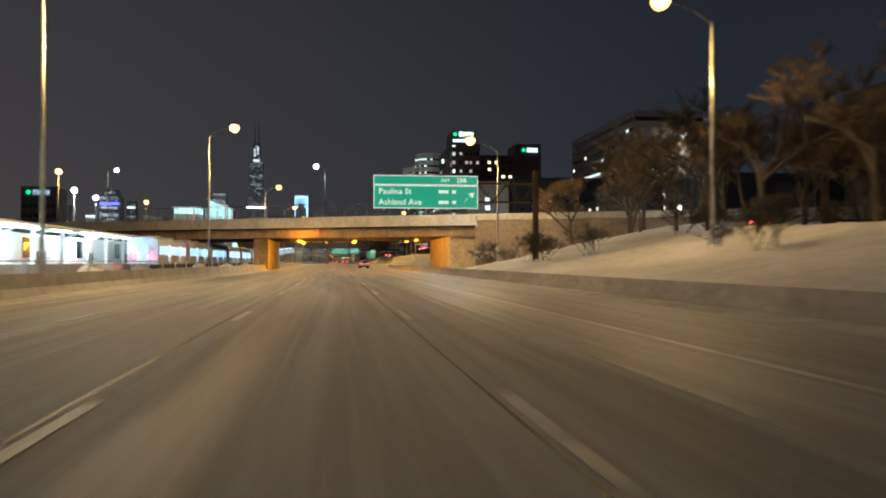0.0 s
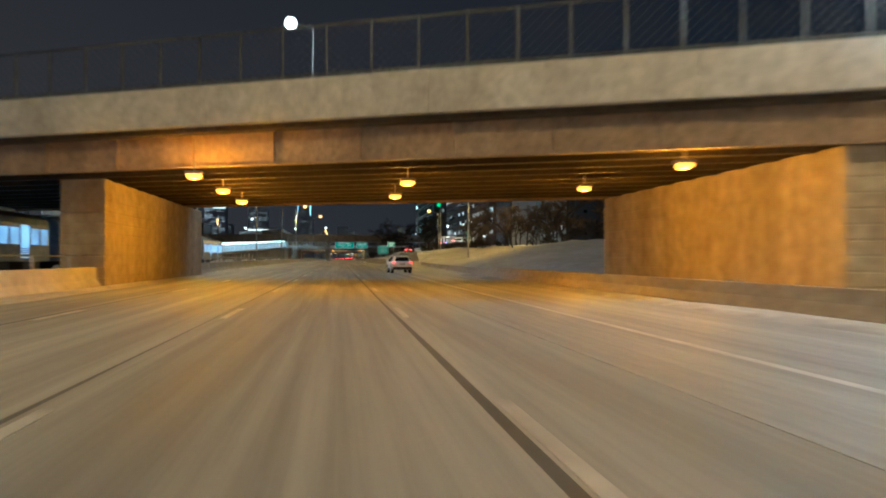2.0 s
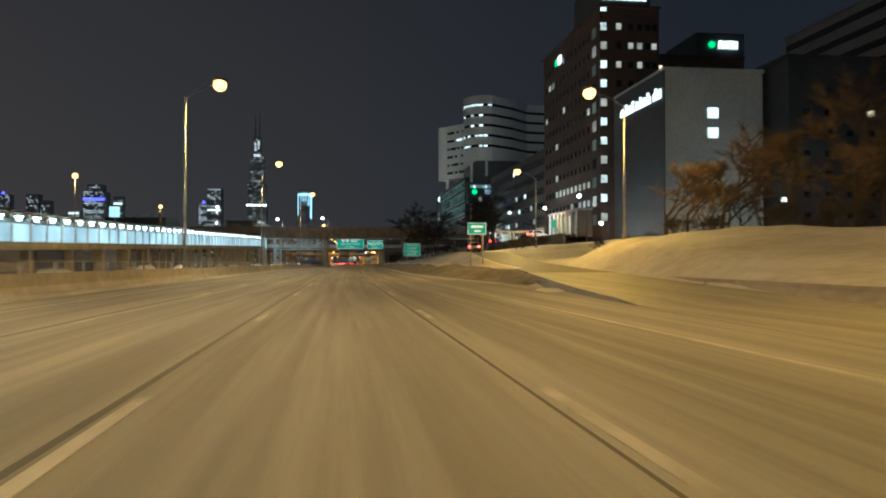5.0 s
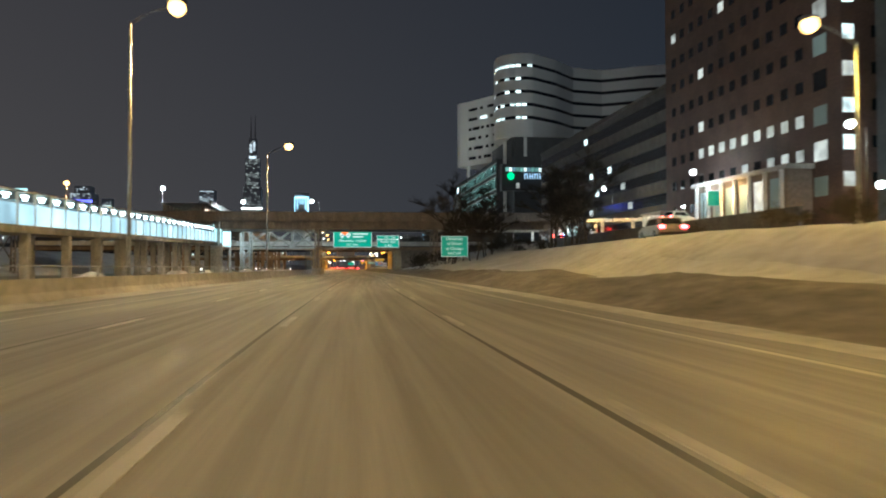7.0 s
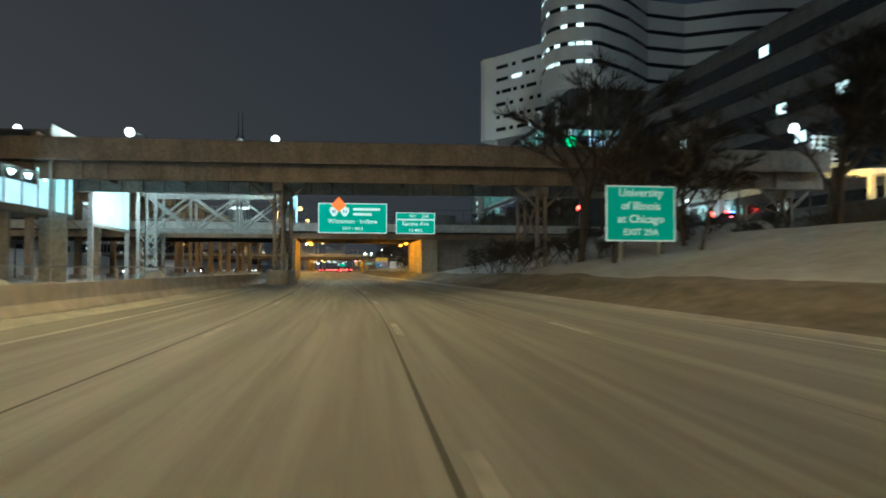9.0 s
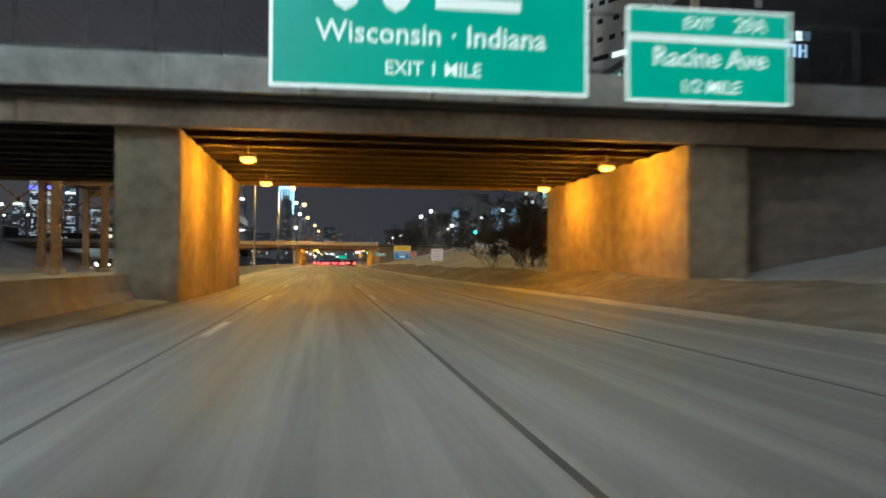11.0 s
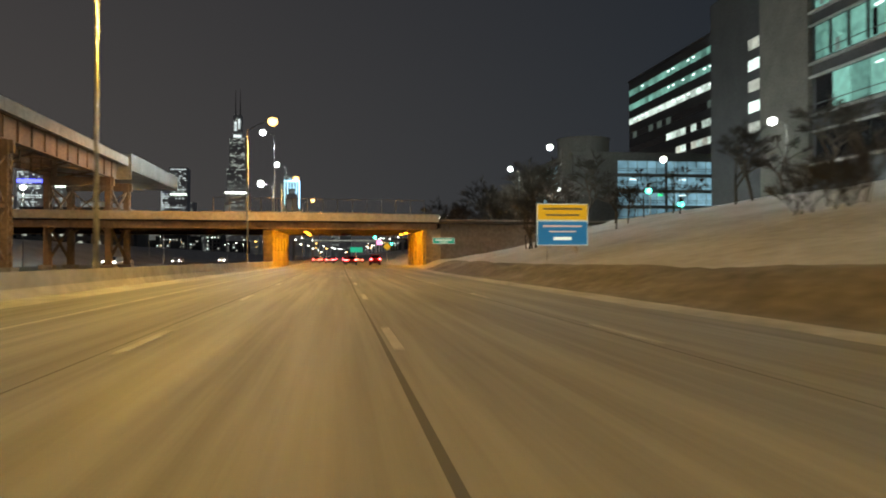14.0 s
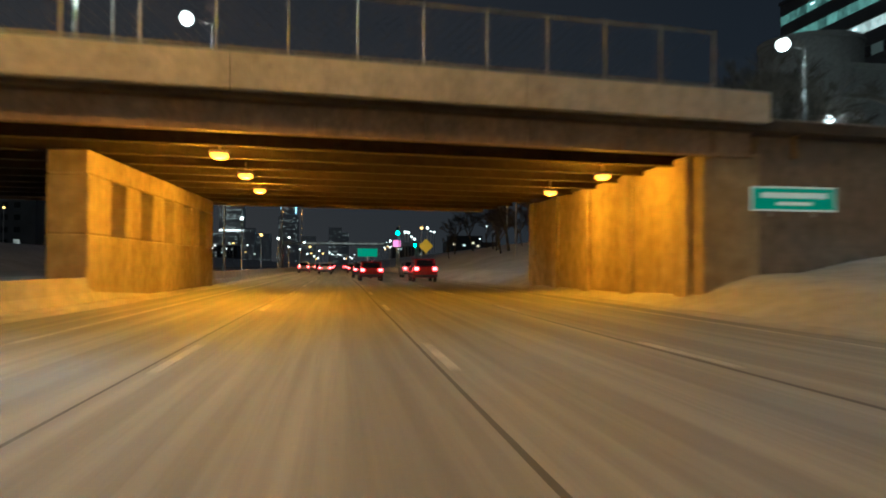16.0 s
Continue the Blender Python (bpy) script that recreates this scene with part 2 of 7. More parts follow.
DIRTYCONC = material("salt_dirty_concrete", (0.42, 0.36, 0.29), 0.95, 0.0, (0.28, 0.24, 0.19), 5, (1, 0.4, 1), 0.6)
STEEL = material("painted_steel", (0.25, 0.23, 0.20), 0.55, 0.3, (0.15, 0.12, 0.10), 8, (1, 1, 0.4), 0.15)
PALESTEEL = material("pale_painted_steel", (0.55, 0.56, 0.54), 0.5, 0.2, (0.38, 0.38, 0.36), 8, (1, 1, 0.4), 0.1)
GALV = material("galvanised_steel", (0.48, 0.47, 0.45), 0.45, 0.75, (0.36, 0.35, 0.34), 8)
RUST = material("rusty_girder", (0.34, 0.24, 0.16), 0.8, 0.05, (0.20, 0.14, 0.095), 6, (1, 1, 0.5), 0.3)
# Rust brown darkened so the sign mast and truss pass for unlit.
SHADERUST = material("shade_dark_rust", (0.085, 0.05, 0.03), 0.85, 0.05, (0.05, 0.032, 0.02), 6, (1, 1, 0.5), 0.3)
TRUSSPAINT = material("dull_truss_paint", (0.36, 0.37, 0.34), 0.6, 0.1, (0.22, 0.22, 0.20), 8, (1, 1, 0.4), 0.15)
VIARUST = material("weathered_girder", (0.30, 0.255, 0.215), 0.8, 0.05, (0.17, 0.14, 0.12), 6, (1, 1, 0.5), 0.3)
# Road sign faces are no lamps; their emission stands in for retroreflected headlights.
NOTICE_RED = glow("red_sign_glow", (0.70, 0.40, 0.36), 0.16)
GREEN = glow("retro_glow_green", (0.0, 0.30, 0.20), 0.62, 0.12, 0.5)
DULLGREEN = glow("weak_retro_glow_green", (0.0, 0.30, 0.20), 0.36, 0.12, 0.5)
DULLWHITE = glow("weak_retro_glow_white", (0.85, 1.0, 0.95), 0.22)
SIGNBACK = material("sign_metal", (0.42, 0.42, 0.41), 0.4, 0.7)
SIGNWHITE = glow("retro_glow_white", (0.85, 1.0, 0.95), 0.42)
WHITEPAINT = material("white_paint", (0.80, 0.80, 0.78), 0.4, 0, (0.74, 0.74, 0.72), 4)
BLUE = glow("retro_glow_blue", (0.02, 0.22, 0.50), 0.24)
YELLOW = glow("retro_glow_yellow", (0.85, 0.50, 0.03), 0.28)
ORANGE = glow("retro_glow_orange", (0.95, 0.17, 0.03), 0.8)
CLAD = material("white_cladding", (0.72, 0.74, 0.73), 0.6, 0, (0.70, 0.71, 0.70), 2, (1, 1, 0.5))
DARKBRICK = material("dark_brick", (0.15, 0.095, 0.075), 0.9, 0, (0.10, 0.065, 0.055), 4, (1, 1, 1), 0.4)
GREYCLAD = material("grey_precast", (0.42, 0.41, 0.39), 0.85, 0, (0.33, 0.32, 0.30), 3)
WINGWALL = material("brown_precast", (0.12, 0.11, 0.10), 0.85, 0, (0.07, 0.065, 0.06), 6)
DARKWALL = material("dark_facade", (0.07, 0.075, 0.08), 0.6, 0, (0.05, 0.052, 0.055), 3)
# Base colour lightened so the far towers look veiled by haze.
FARWALL = material("hazed_far_facade", (0.78, 0.77, 0.76), 0.7, 0, (0.66, 0.66, 0.66), 0.5)
DARKGLASS = material("dark_window_glass", (0.02, 0.024, 0.028), 0.08, 0, (0.015, 0.018, 0.02), 2)
BARK = material("bark", (0.11, 0.083, 0.06), 0.95, 0, (0.05, 0.04, 0.03), 20, (1, 1, 0.3), 0.6)
# Twig brown lifted to suggest amber lamplight on the near trees.
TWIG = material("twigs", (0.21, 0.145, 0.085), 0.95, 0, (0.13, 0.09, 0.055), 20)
RUBBER = material("black_rubber", (0.02, 0.02, 0.02), 0.8)
CARWHITE = material("white_car_paint", (0.78, 0.78, 0.76), 0.22, 0, (0.70, 0.69, 0.67), 5)
CARDARK = material("dark_car_paint", (0.05, 0.05, 0.055), 0.25)
CARSILVER = material("silver_car_paint", (0.35, 0.35, 0.36), 0.28, 0.4)
CARRED = material("red_car_paint", (0.30, 0.02, 0.02), 0.25)
PINK = glow("pink_sign", (1.0, 0.3, 0.7), 1.2)
BLACKTRIM = material("black_trim", (0.025, 0.025, 0.027), 0.6)
REFLECTOR = material("red_reflector", (0.35, 0.01, 0.01), 0.2)
CHROME = material("bright_metal", (0.6, 0.6, 0.6), 0.2, 0.9)
TRAINSKIN = material("brushed_steel_skin", (0.33, 0.34, 0.36), 0.42, 0.6, (0.26, 0.27, 0.29), 3, (1, 0.1, 4))
BALLAST = material("ballast", (0.16, 0.15, 0.14), 0.95, 0, (0.42, 0.42, 0.43), 4, (1, 1, 1), 1.0, 60, 0.6)
SODIUM_LENS = glow("sodium_lens", (1.0, 0.58, 0.18), 3.4)
WHITE_LENS = glow("white_lens", (0.90, 1.0, 1.0), 4.0)
AMBER_LENS = glow("amber_lens", (1.0, 0.43, 0.05), 4.0)
RED_LENS = glow("tail_lens", (1.0, 0.04, 0.05), 24)
TAIL_SOFT = glow("suv_tail_lens", (1.0, 0.06, 0.07), 6)
HEAD_LENS = glow("head_lens", (0.80, 0.93, 1.0), 16)
GREEN_SIGNAL = glow("green_signal", (0.02, 1.0, 0.62), 12)
RED_SIGNAL = glow("red_signal", (1.0, 0.04, 0.03), 12)
# This sign face glows in place of light thrown back from headlights.
NOTICE_PALE = glow("pale_sign_glow", (0.85, 0.72, 0.68), 0.22)
SIGN_LETTER = glow("sign_letters", (0.42, 0.66, 0.9), 0.55)
SOFTWIN = glow("soft_lit_window", (0.80, 0.86, 0.82), 0.30, 0.85, 0.9)
PATROL_BLUE = glow("patrol_blue", (0.05, 0.15, 1.0), 14)
POLEDARK = material("dark_pole_steel", (0.09, 0.09, 0.085), 0.6, 0.2, (0.06, 0.06, 0.055), 8)
NOTICE_INK = material("faded_ink", (0.22, 0.20, 0.19), 0.7, 0, (0.30, 0.28, 0.26), 8)
LETTER_GLOW = glow("lit_letters", (0.72, 0.92, 1.0), 1.7)
GREEN_GLOW = glow("lit_green", (0.0, 0.62, 0.20), 1.1)
COOLWIN = glow("cool_lit_window", (0.70, 0.88, 0.90), 0.95, 0.7, 0.9)
WARMWIN = glow("warm_lit_window", (1.0, 0.86, 0.60), 1.1, 0.6, 0.9)
BLUEWIN = glow("blue_lit_window", (0.30, 0.62, 0.80), 0.20, 0.9, 0.5)
TEALWIN = glow("teal_lit_window", (0.27, 0.68, 0.62), 0.23, 0.95, 1.1)
TOWERCLAD = material("brown_grey_precast", (0.20, 0.19, 0.165), 0.85, 0, (0.14, 0.135, 0.12), 3)
# Twigs of unlit trees and shrubs: their dimness is put into the colour.
DARKTWIG = material("shade_dark_twigs", (0.06, 0.048, 0.034), 0.95, 0, (0.035, 0.028, 0.02), 20)
RIBBONWIN = glow("pale_lit_ribbon_window", (0.66, 0.84, 0.84), 0.50, 0.9, 1.3)
DULLCLAD = material("dull_concrete", (0.15, 0.147, 0.138), 0.9, 0, (0.10, 0.098, 0.09), 0.6, (1, 1, 1), 0.2)
DIMWIN = glow("dim_lit_window", (0.45, 0.62, 0.60), 0.055, 0.8, 0.5)
WALKWAY_GLOW = glow("glowing_panel", (0.62, 0.84, 0.93), 0.40, 0.5, 0.35)
TRAINWIN = glow("train_window", (0.30, 0.62, 1.0), 0.95, 0.6, 0.7)
TUBE = glow("tube_lamp", (0.62, 0.90, 1.0), 9)
HEADHOUSE_GLOW = glow("lit_glass_wall", (0.50, 0.92, 1.0), 0.75, 0.35, 0.3)
DIMGLASS = glow("soft_glass_wall", (0.45, 0.85, 0.90), 0.7, 0.8, 0.6)
SKYWIN = glow("far_window", (0.80, 0.92, 0.92), 0.30, 0.9, 0.05)
SKYWIN_BRIGHT = glow("far_bright_window", (0.75, 0.90, 1.0), 0.55, 0.9, 0.06)
DECKGLOW = glow("parking_deck_light", (0.34, 0.68, 0.92), 0.22, 0.9, 0.5)
SKYCROWN = glow("far_crown_light", (0.35, 0.72, 1.0), 2.2)
DEEPBLUE = glow("far_deep_blue", (0.08, 0.10, 1.0), 2.5)


# ---- mesh helpers ----


def add_box(bm, x0, x1, y0, y1, z0, z1, m=None):
    v = [bm.verts.new((x, y, z)) for x in (x0, x1) for y in (y0, y1) for z in (z0, z1)]
    if m is not None:
        for w in v:
            w.co = m @ w.co
    for f in ((0, 1, 3, 2), (4, 6, 7, 5), (0, 4, 5, 1), (2, 3, 7, 6), (0, 2, 6, 4), (1, 5, 7, 3)):
        bm.faces.new([v[i] for i in f])
    return v


def add_beam(bm, a, b, w, h=None, sides=4, end=None):
    """A prism from a to b, w wide and h high, tapering to the width end."""
    a, b, h = Vector(a), Vector(b), h or w
    d = (b - a).normalized()
    up = Vector((0, 0, 1)) if abs(d.z) < 0.95 else Vector((0, 1, 0))
    s = d.cross(up).normalized()
    u = s.cross(d)
    k = (end or w) / w
    turn = math.pi / 4 if sides == 4 else 0
    r = 0.7071 if sides == 4 else 0.5
    rings = []
    for p, q in ((a, 1), (b, k)):
        rings.append([bm.verts.new(p + (s * math.cos(turn + 2 * math.pi * i / sides) * w + u * math.sin(turn + 2 * math.pi * i / sides) * h) * r * q) for i in range(sides)])
    for i in range(sides):
        j = (i + 1) % sides
        bm.faces.new((rings[0][i], rings[0][j], rings[1][j], rings[1][i]))
    bm.faces.new(rings[0][::-1])
    bm.faces.new(rings[1])


def add_ball(bm, c, r, flat=1.0, u=10, v=6):
    bmesh.ops.create_uvsphere(bm, u_segments=u, v_segments=v, radius=r, matrix=Matrix.Translation(c) @ Matrix.Diagonal((1, 1, flat, 1)))


def add_prism(bm, outline, x0, x1, axis="x"):
    """An outline of (a, b) pairs drawn out along an axis."""
    def at(p, t):
        return (t, p[0], p[1]) if axis == "x" else (p[0], t, p[1]) if axis == "y" else (p[0], p[1], t)
    lo, hi = [bm.verts.new(at(p, x0)) for p in outline], [bm.verts.new(at(p, x1)) for p in outline]
    for i in range(len(outline)):
        j = (i + 1) % len(outline)
        bm.faces.new((lo[i], lo[j], hi[j], hi[i]))
    bm.faces.new(lo[::-1])
    bm.faces.new(hi)


def mesh_of(name, bm, mat, bevel=0.0, smooth=False):
    if bevel:
        bmesh.ops.bevel(bm, geom=bm.edges[:], offset=bevel, segments=1, affect="EDGES")
    bmesh.ops.recalc_face_normals(bm, faces=bm.faces[:])
    me = bpy.data.meshes.new(name)
    bm.to_mesh(me)
    bm.free()
    me.materials.append(mat)
    if smooth:
        me.polygons.foreach_set("use_smooth", [True] * len(me.polygons))
    return me


def part(name, bm, mat, parent, label="", bevel=0.0, smooth=False):
    ob = new(name, bm if isinstance(bm, bpy.types.Mesh) else mesh_of(name, bm, mat, bevel, smooth))
    ob.parent = parent
    return tagged(ob, label) if label else ob


def thing(name, label, category, m=None, group="", kind=""):
    ob = new(name)
    ob.empty_display_size = 0.3
    if m is not None:
        ob.matrix_basis = m
    return tagged(ob, label, category, group, kind)


def solo(name, bm, mat, label, category, kind="", group="", bevel=0.0, smooth=False):
    return tagged(new(name, mesh_of(name, bm, mat, bevel, smooth)), label, category, group, kind)


def boxes(*rows):
    bm = bmesh.new()
    for r in rows:
        add_box(bm, *r)
    return bm


def writing(name, text, size, m, mat, parent, align="LEFT"):
    """Raised letters as a mesh, upright in the plane of the pose m."""
    cu = bpy.data.curves.new(name, "FONT")
    cu.body, cu.size, cu.align_x, cu.align_y, cu.extrude, cu.resolution_u = text, size, align, "CENTER", 0.008, 2
    cu.offset = size * 0.012
    tmp = bpy.data.objects.new(name, cu)
    me = bpy.data.meshes.new_from_object(tmp)
    bpy.data.objects.remove(tmp)
    bpy.data.curves.remove(cu)
    me.materials.clear()
    me.materials.append(mat)
    ob = new(name, me)
    ob.parent, ob.matrix_basis = parent, m
    return ob


def smoothstep(a, b, v):
    k = min(1.0, max(0.0, (v - a) / (b - a)))
    return k * k * (3 - 2 * k)

# ---- the lie of the land ----
BEND_Y = [-400, 150, 230, 267, 304, 326, 341, 360, 480, 510, 545, 575, 600, 622, 640, 900, 1600]
BEND_X = [0, 0, 0.2, 0.55, 1.45, 2.3, 3.05, 3.75, 3.85, 4.0, 4.25, 4.45, 4.65, 4.9, 5.2, 7.0, 9.0]


def bend(y):
    """How far the carriageway lies to the right of its line at the start."""
    return sum(float(np.interp(y + d, BEND_Y, BEND_X)) for d in (-12, -6, 0, 6, 12)) / 5


RIGHT_Y = [-400, 60, 88, 100, 125, 140, 173, 215, 240, 254, 279, 300, 350, 400]
RIGHT_X = [13.2, 13.2, 13.2, 12.9, 13.2, 13.9, 15.5, 18.4, 21.0, 22.3, 24.4, 26.4, 32.0, 38.0]


def right_edge(y):
    """The outer edge of the slip road."""
    return sum(float(np.interp(y + d, RIGHT_Y, RIGHT_X)) for d in (-8, 0, 8)) / 3


LEFT_Y = [-400, 40, 98, 126, 150, 180, 230, 282, 320, 350, 372, 395, 430, 450, 470, 490, 522, 587, 640, 900, 1600]
LEFT_X = [-6.0, -5.7, -4.7, -4.8, -6.0, -6.6, -6.6, -5.9, -4.2, -2.8, -2.0, -1.2, -0.9, -1.2, -2.3, -2.8, -3.2, -2.3, -1.3, -1.0, 1.0]


def left_edge(y):
    """The foot of the median barrier."""
    return sum(float(np.interp(y + d, LEFT_Y, LEFT_X)) for d in (-8, 0, 8)) / 3


TOE_Y = [205, 222, 240, 267, 295, 344, 365, 430, 475, 515, 578, 610, 640, 900, 1600]
TOE_X = [18.0, 13.0, 11.6, 11.1, 12.0, 13.2, 13.6, 13.0, 12.3, 12.9, 13.7, 15.2, 15.6, 19.0, 21.0]


def toe(y):
    """Where the right-hand slope begins."""
    return right_edge(y) + 0.7 if y < 205 else sum(float(np.interp(y + d, TOE_Y, TOE_X)) for d in (-6, 0, 6)) / 3


CAP_Y = [-400, 30, 60, 84, 100, 125, 200, 250, 300, 340, 2000]
CAP_X = [3.4, 3.0, 3.4, 6.2, 6.2, 3.2, 3.1, 3.4, 5.0, 6.3, 6.3]


# the snow below the street wall lies lower than the street
TERRACE_Y = [-400, 285, 300, 395, 425, 2000]
TERRACE_Z = [9.0, 5.0, 4.1, 4.3, 6.3, 9.0]


def slip_left(y):
    """The inner edge of the slip road."""
    return right_edge(y) - 6.0 + 0.9 * smoothstep(200, 240, y)


SLIP_Y = [205, 222, 248, 263, 281, 300, 350, 400]
SLIP_Z = [0.0, 0.45, 0.95, 1.45, 2.5, 2.75, 3.05, 3.9]


def slip_height(y):
    """How far the slip road has climbed."""
    return sum(float(np.interp(y + d, SLIP_Y, SLIP_Z)) for d in (-8, 0, 8)) / 3


def land(x, y):
    """The height of the ground beside the carriageway."""
    e = bend(y)
    if x > e:
        d = x - toe(y)
        if y < 205:
            d -= 8 * smoothstep(70, 92, y) * (1 - smoothstep(118, 150, y))
            h = 0.45 * smoothstep(0, 1.2, d) + 0.20 * max(0.0, d - 1.0)
        else:
            h = 0.9 * smoothstep(0, 3.2, d) + 0.235 * max(0.0, d - 5.0)
        top = float(np.interp(y, CAP_Y, CAP_X))
        if x < 43.3:
            top = min(top, float(np.interp(y, TERRACE_Y, TERRACE_Z)))
        h = top - max(0.0, top - h) if h > top - 0.01 else h
        h = min(h, top)
        if 205 < y < 398:
            rise, a, b = slip_height(y), slip_left(y), right_edge(y)
            if x < a:
                h = max(min(h, rise), rise + 0.12 - 0.5 * (a - x))
            elif x <= b:
                h = rise - 0.12 - min(0.28, 0.3 * min(x - a, b - x))
            else:
                h = min(h, rise + 0.1 + (0.5 if y < 245 else 0.1) * (x - b))
        bumps = noise.noise((x * 0.11, y * 0.09, 3.0)) * 0.5 + noise.noise((x * 0.35, y * 0.3, 7.0)) * 0.16
        calm = 0.12 if 205 < y < 398 and slip_left(y) - 2 < x < right_edge(y) + 1.5 else 1.0
        h += calm * bumps * min(1.0, max(0.0, d) / 5) * (1 - 0.85 * smoothstep(36, 46, x))
        return h - 0.06
    d = -50 - x
    return -0.06 + min(6.0, 0.3 * max(0.0, d)) + (noise.noise((x * 0.2, y * 0.2, 1.0)) * 0.05 if x < -7 + e else 0)


bm = bmesh.new()
xs = [-2600, -900, -300, -120, -80, -70, -60, -50, -45, -35, -26, -20, -17, -14, -11, -8, -5.5, 0, 4, 8, 11, 13] + [13 + 0.9 * i for i in range(1, 42)] + [54, 60, 80, 130, 300, 900, 2600]
ys = [-400, -150, -60] + [-40 + 4 * i for i in range(212)] + [830, 900, 1000, 1300, 1800, 2600, 4600]


def under_bank(x, y):
    return 0.25 if 212 < y < 604 and toe(y) - 0.9 < x < toe(y) + 2.9 else 0.0


grid = [[bm.verts.new((x, y, land(x, y) - under_bank(x, y))) for x in xs] for y in ys]
for a, b in zip(grid, grid[1:]):
    for i in range(len(xs) - 1):
        bm.faces.new((a[i], a[i + 1], b[i + 1], b[i]))
solo("ground", bm, SNOW, "snow-covered ground and embankments beside the expressway", "snow", "structure", smooth=True)


def ribbon(edges, y0, y1, step, lift=0.0):
    """A strip of road between two edges, which are functions of y."""
    bm, last = bmesh.new(), None
    n = max(1, round((y1 - y0) / step))
    for i in range(n + 1):
        y = y0 + (y1 - y0) * i / n
        row = [bm.verts.new((e(y)[0], y, e(y)[1] + lift)) for e in edges]
        if last:
            for k in range(len(row) - 1):
                bm.faces.new((last[k], last[k + 1], row[k + 1], row[k]))
        last = row
    return bm


def flat(off):
    return lambda y: (bend(y) + off, 0.0)


def carriageway():
    """The road surface with lane coordinates stored on it."""
    bm = bmesh.new()
    lanes = bm.loops.layers.uv.new("lanes")
    last = None
    for i in range(261):
        y = -60 + 6 * i
        x0, x1 = left_edge(y) - 0.1, max(toe(y) + 0.3, bend(y) + 8.6)
        row = [bm.verts.new((x0 + (x1 - x0) * k / 5, y, 0.0)) for k in range(6)]
        if last:
            for k in range(5):
                f = bm.faces.new((last[k], last[k + 1], row[k + 1], row[k]))
                for c in f.loops:
                    c[lanes].uv = (c.vert.co.x - bend(c.vert.co.y), c.vert.co.y)
        last = row
    return bm


road = solo("road", carriageway(), LANES, "salt-stained asphalt expressway carriageway with worn lane marks", "road", "structure")


def slip_surface(first, count):
    bm, last = bmesh.new(), None
    for i in range(count):
        y = first + 2 * i
        h = 0.005 if y < 205 else max(0.005, slip_height(y) + 0.02)
        x0, x1 = min(slip_left(y), bend(y) + 12.4) if y < 150 else slip_left(y), right_edge(y)
        row = [bm.verts.new(p) for p in ((x0, y, h - 0.7), (x0, y, h), (x1, y, h), (x1, y, h - 0.7))]
        if last:
            for k in range(3):
                bm.faces.new((last[k], last[k + 1], row[k + 1], row[k]))
        last = row
    return bm


solo("slip_road", slip_surface(-60, 145), ASPHALT, "salt-stained asphalt slip road beside the main lanes", "road", "structure")
solo("slip_ramp", slip_surface(228, 85), DARKASPHALT, "dark asphalt ramp that climbs towards the cross street", "road", "structure")
bm = ribbon([lambda y: (44, 6.45), lambda y: (51, 6.45)], 330, 700, 10)
solo("frontage_road", bm, ASPHALT, "dark asphalt street along the top of the embankment", "road", "structure")
bm = ribbon([lambda y: (-42, 0.03), lambda y: (-22, 0.03)], -60, 1500, 12)
solo("far_carriageway", bm, ASPHALT, "opposite carriageway beyond the railway tracks", "road", "structure")

# Assumed wall, coloured dark to make the unlit strip above the snow.
wall = thing("street_wall", "added dark wall that fills the unlit strip below the street", "wall", kind="structure")
for i in range(2, 11):
    part("wall_panel", boxes((43.35, 43.7, 299 + 11 * i, 309.96 + 11 * i, 3.2, 6.3)), WINGWALL, wall, "dark wall panel")
    part("coping", boxes((43.27, 43.78, 299 + 11 * i, 309.96 + 11 * i, 6.3, 6.42)), WINGWALL, wall)

# lane seams and marks
for off in (-1.4, 2.0, 5.5):
    bm = ribbon([lambda y, o=off: (bend(y) + o - 0.14 + 0.05 * noise.noise((y * 0.05, o, 0)), 0.004), lambda y, o=off: (bend(y) + o - 0.085 + 0.06 * noise.noise((y * 0.06, o, 5)), 0.004)], -60, 1200, 3)
    part("seam", bm, SEAM, road, "dark bitumen seam between two lanes")
for off, z in ((-4.15, 0.006), (8.9, 0.009)):
    bm = ribbon([flat(off - 0.07), flat(off + 0.07)], -60, 1200, 4, z)
    part("edge_line", bm, PAINT, road, "worn white edge line")
dash = mesh_of("lane_dash", boxes((-0.065, 0.065, -1.5, 1.5, 0.0, 0.009)), PAINT)
for off in (-1.4, 2.0, 5.5):
    for i in range(66):
        y = -42.46 + 12.19 * i
        ob = part("lane_dash", dash, PAINT, road)
        ob.matrix_basis = pose(bend(y) + off + 0.06, y, 0.001, 0, 0, -math.degrees(math.atan2(bend(y + 3) - bend(y - 3), 6)))


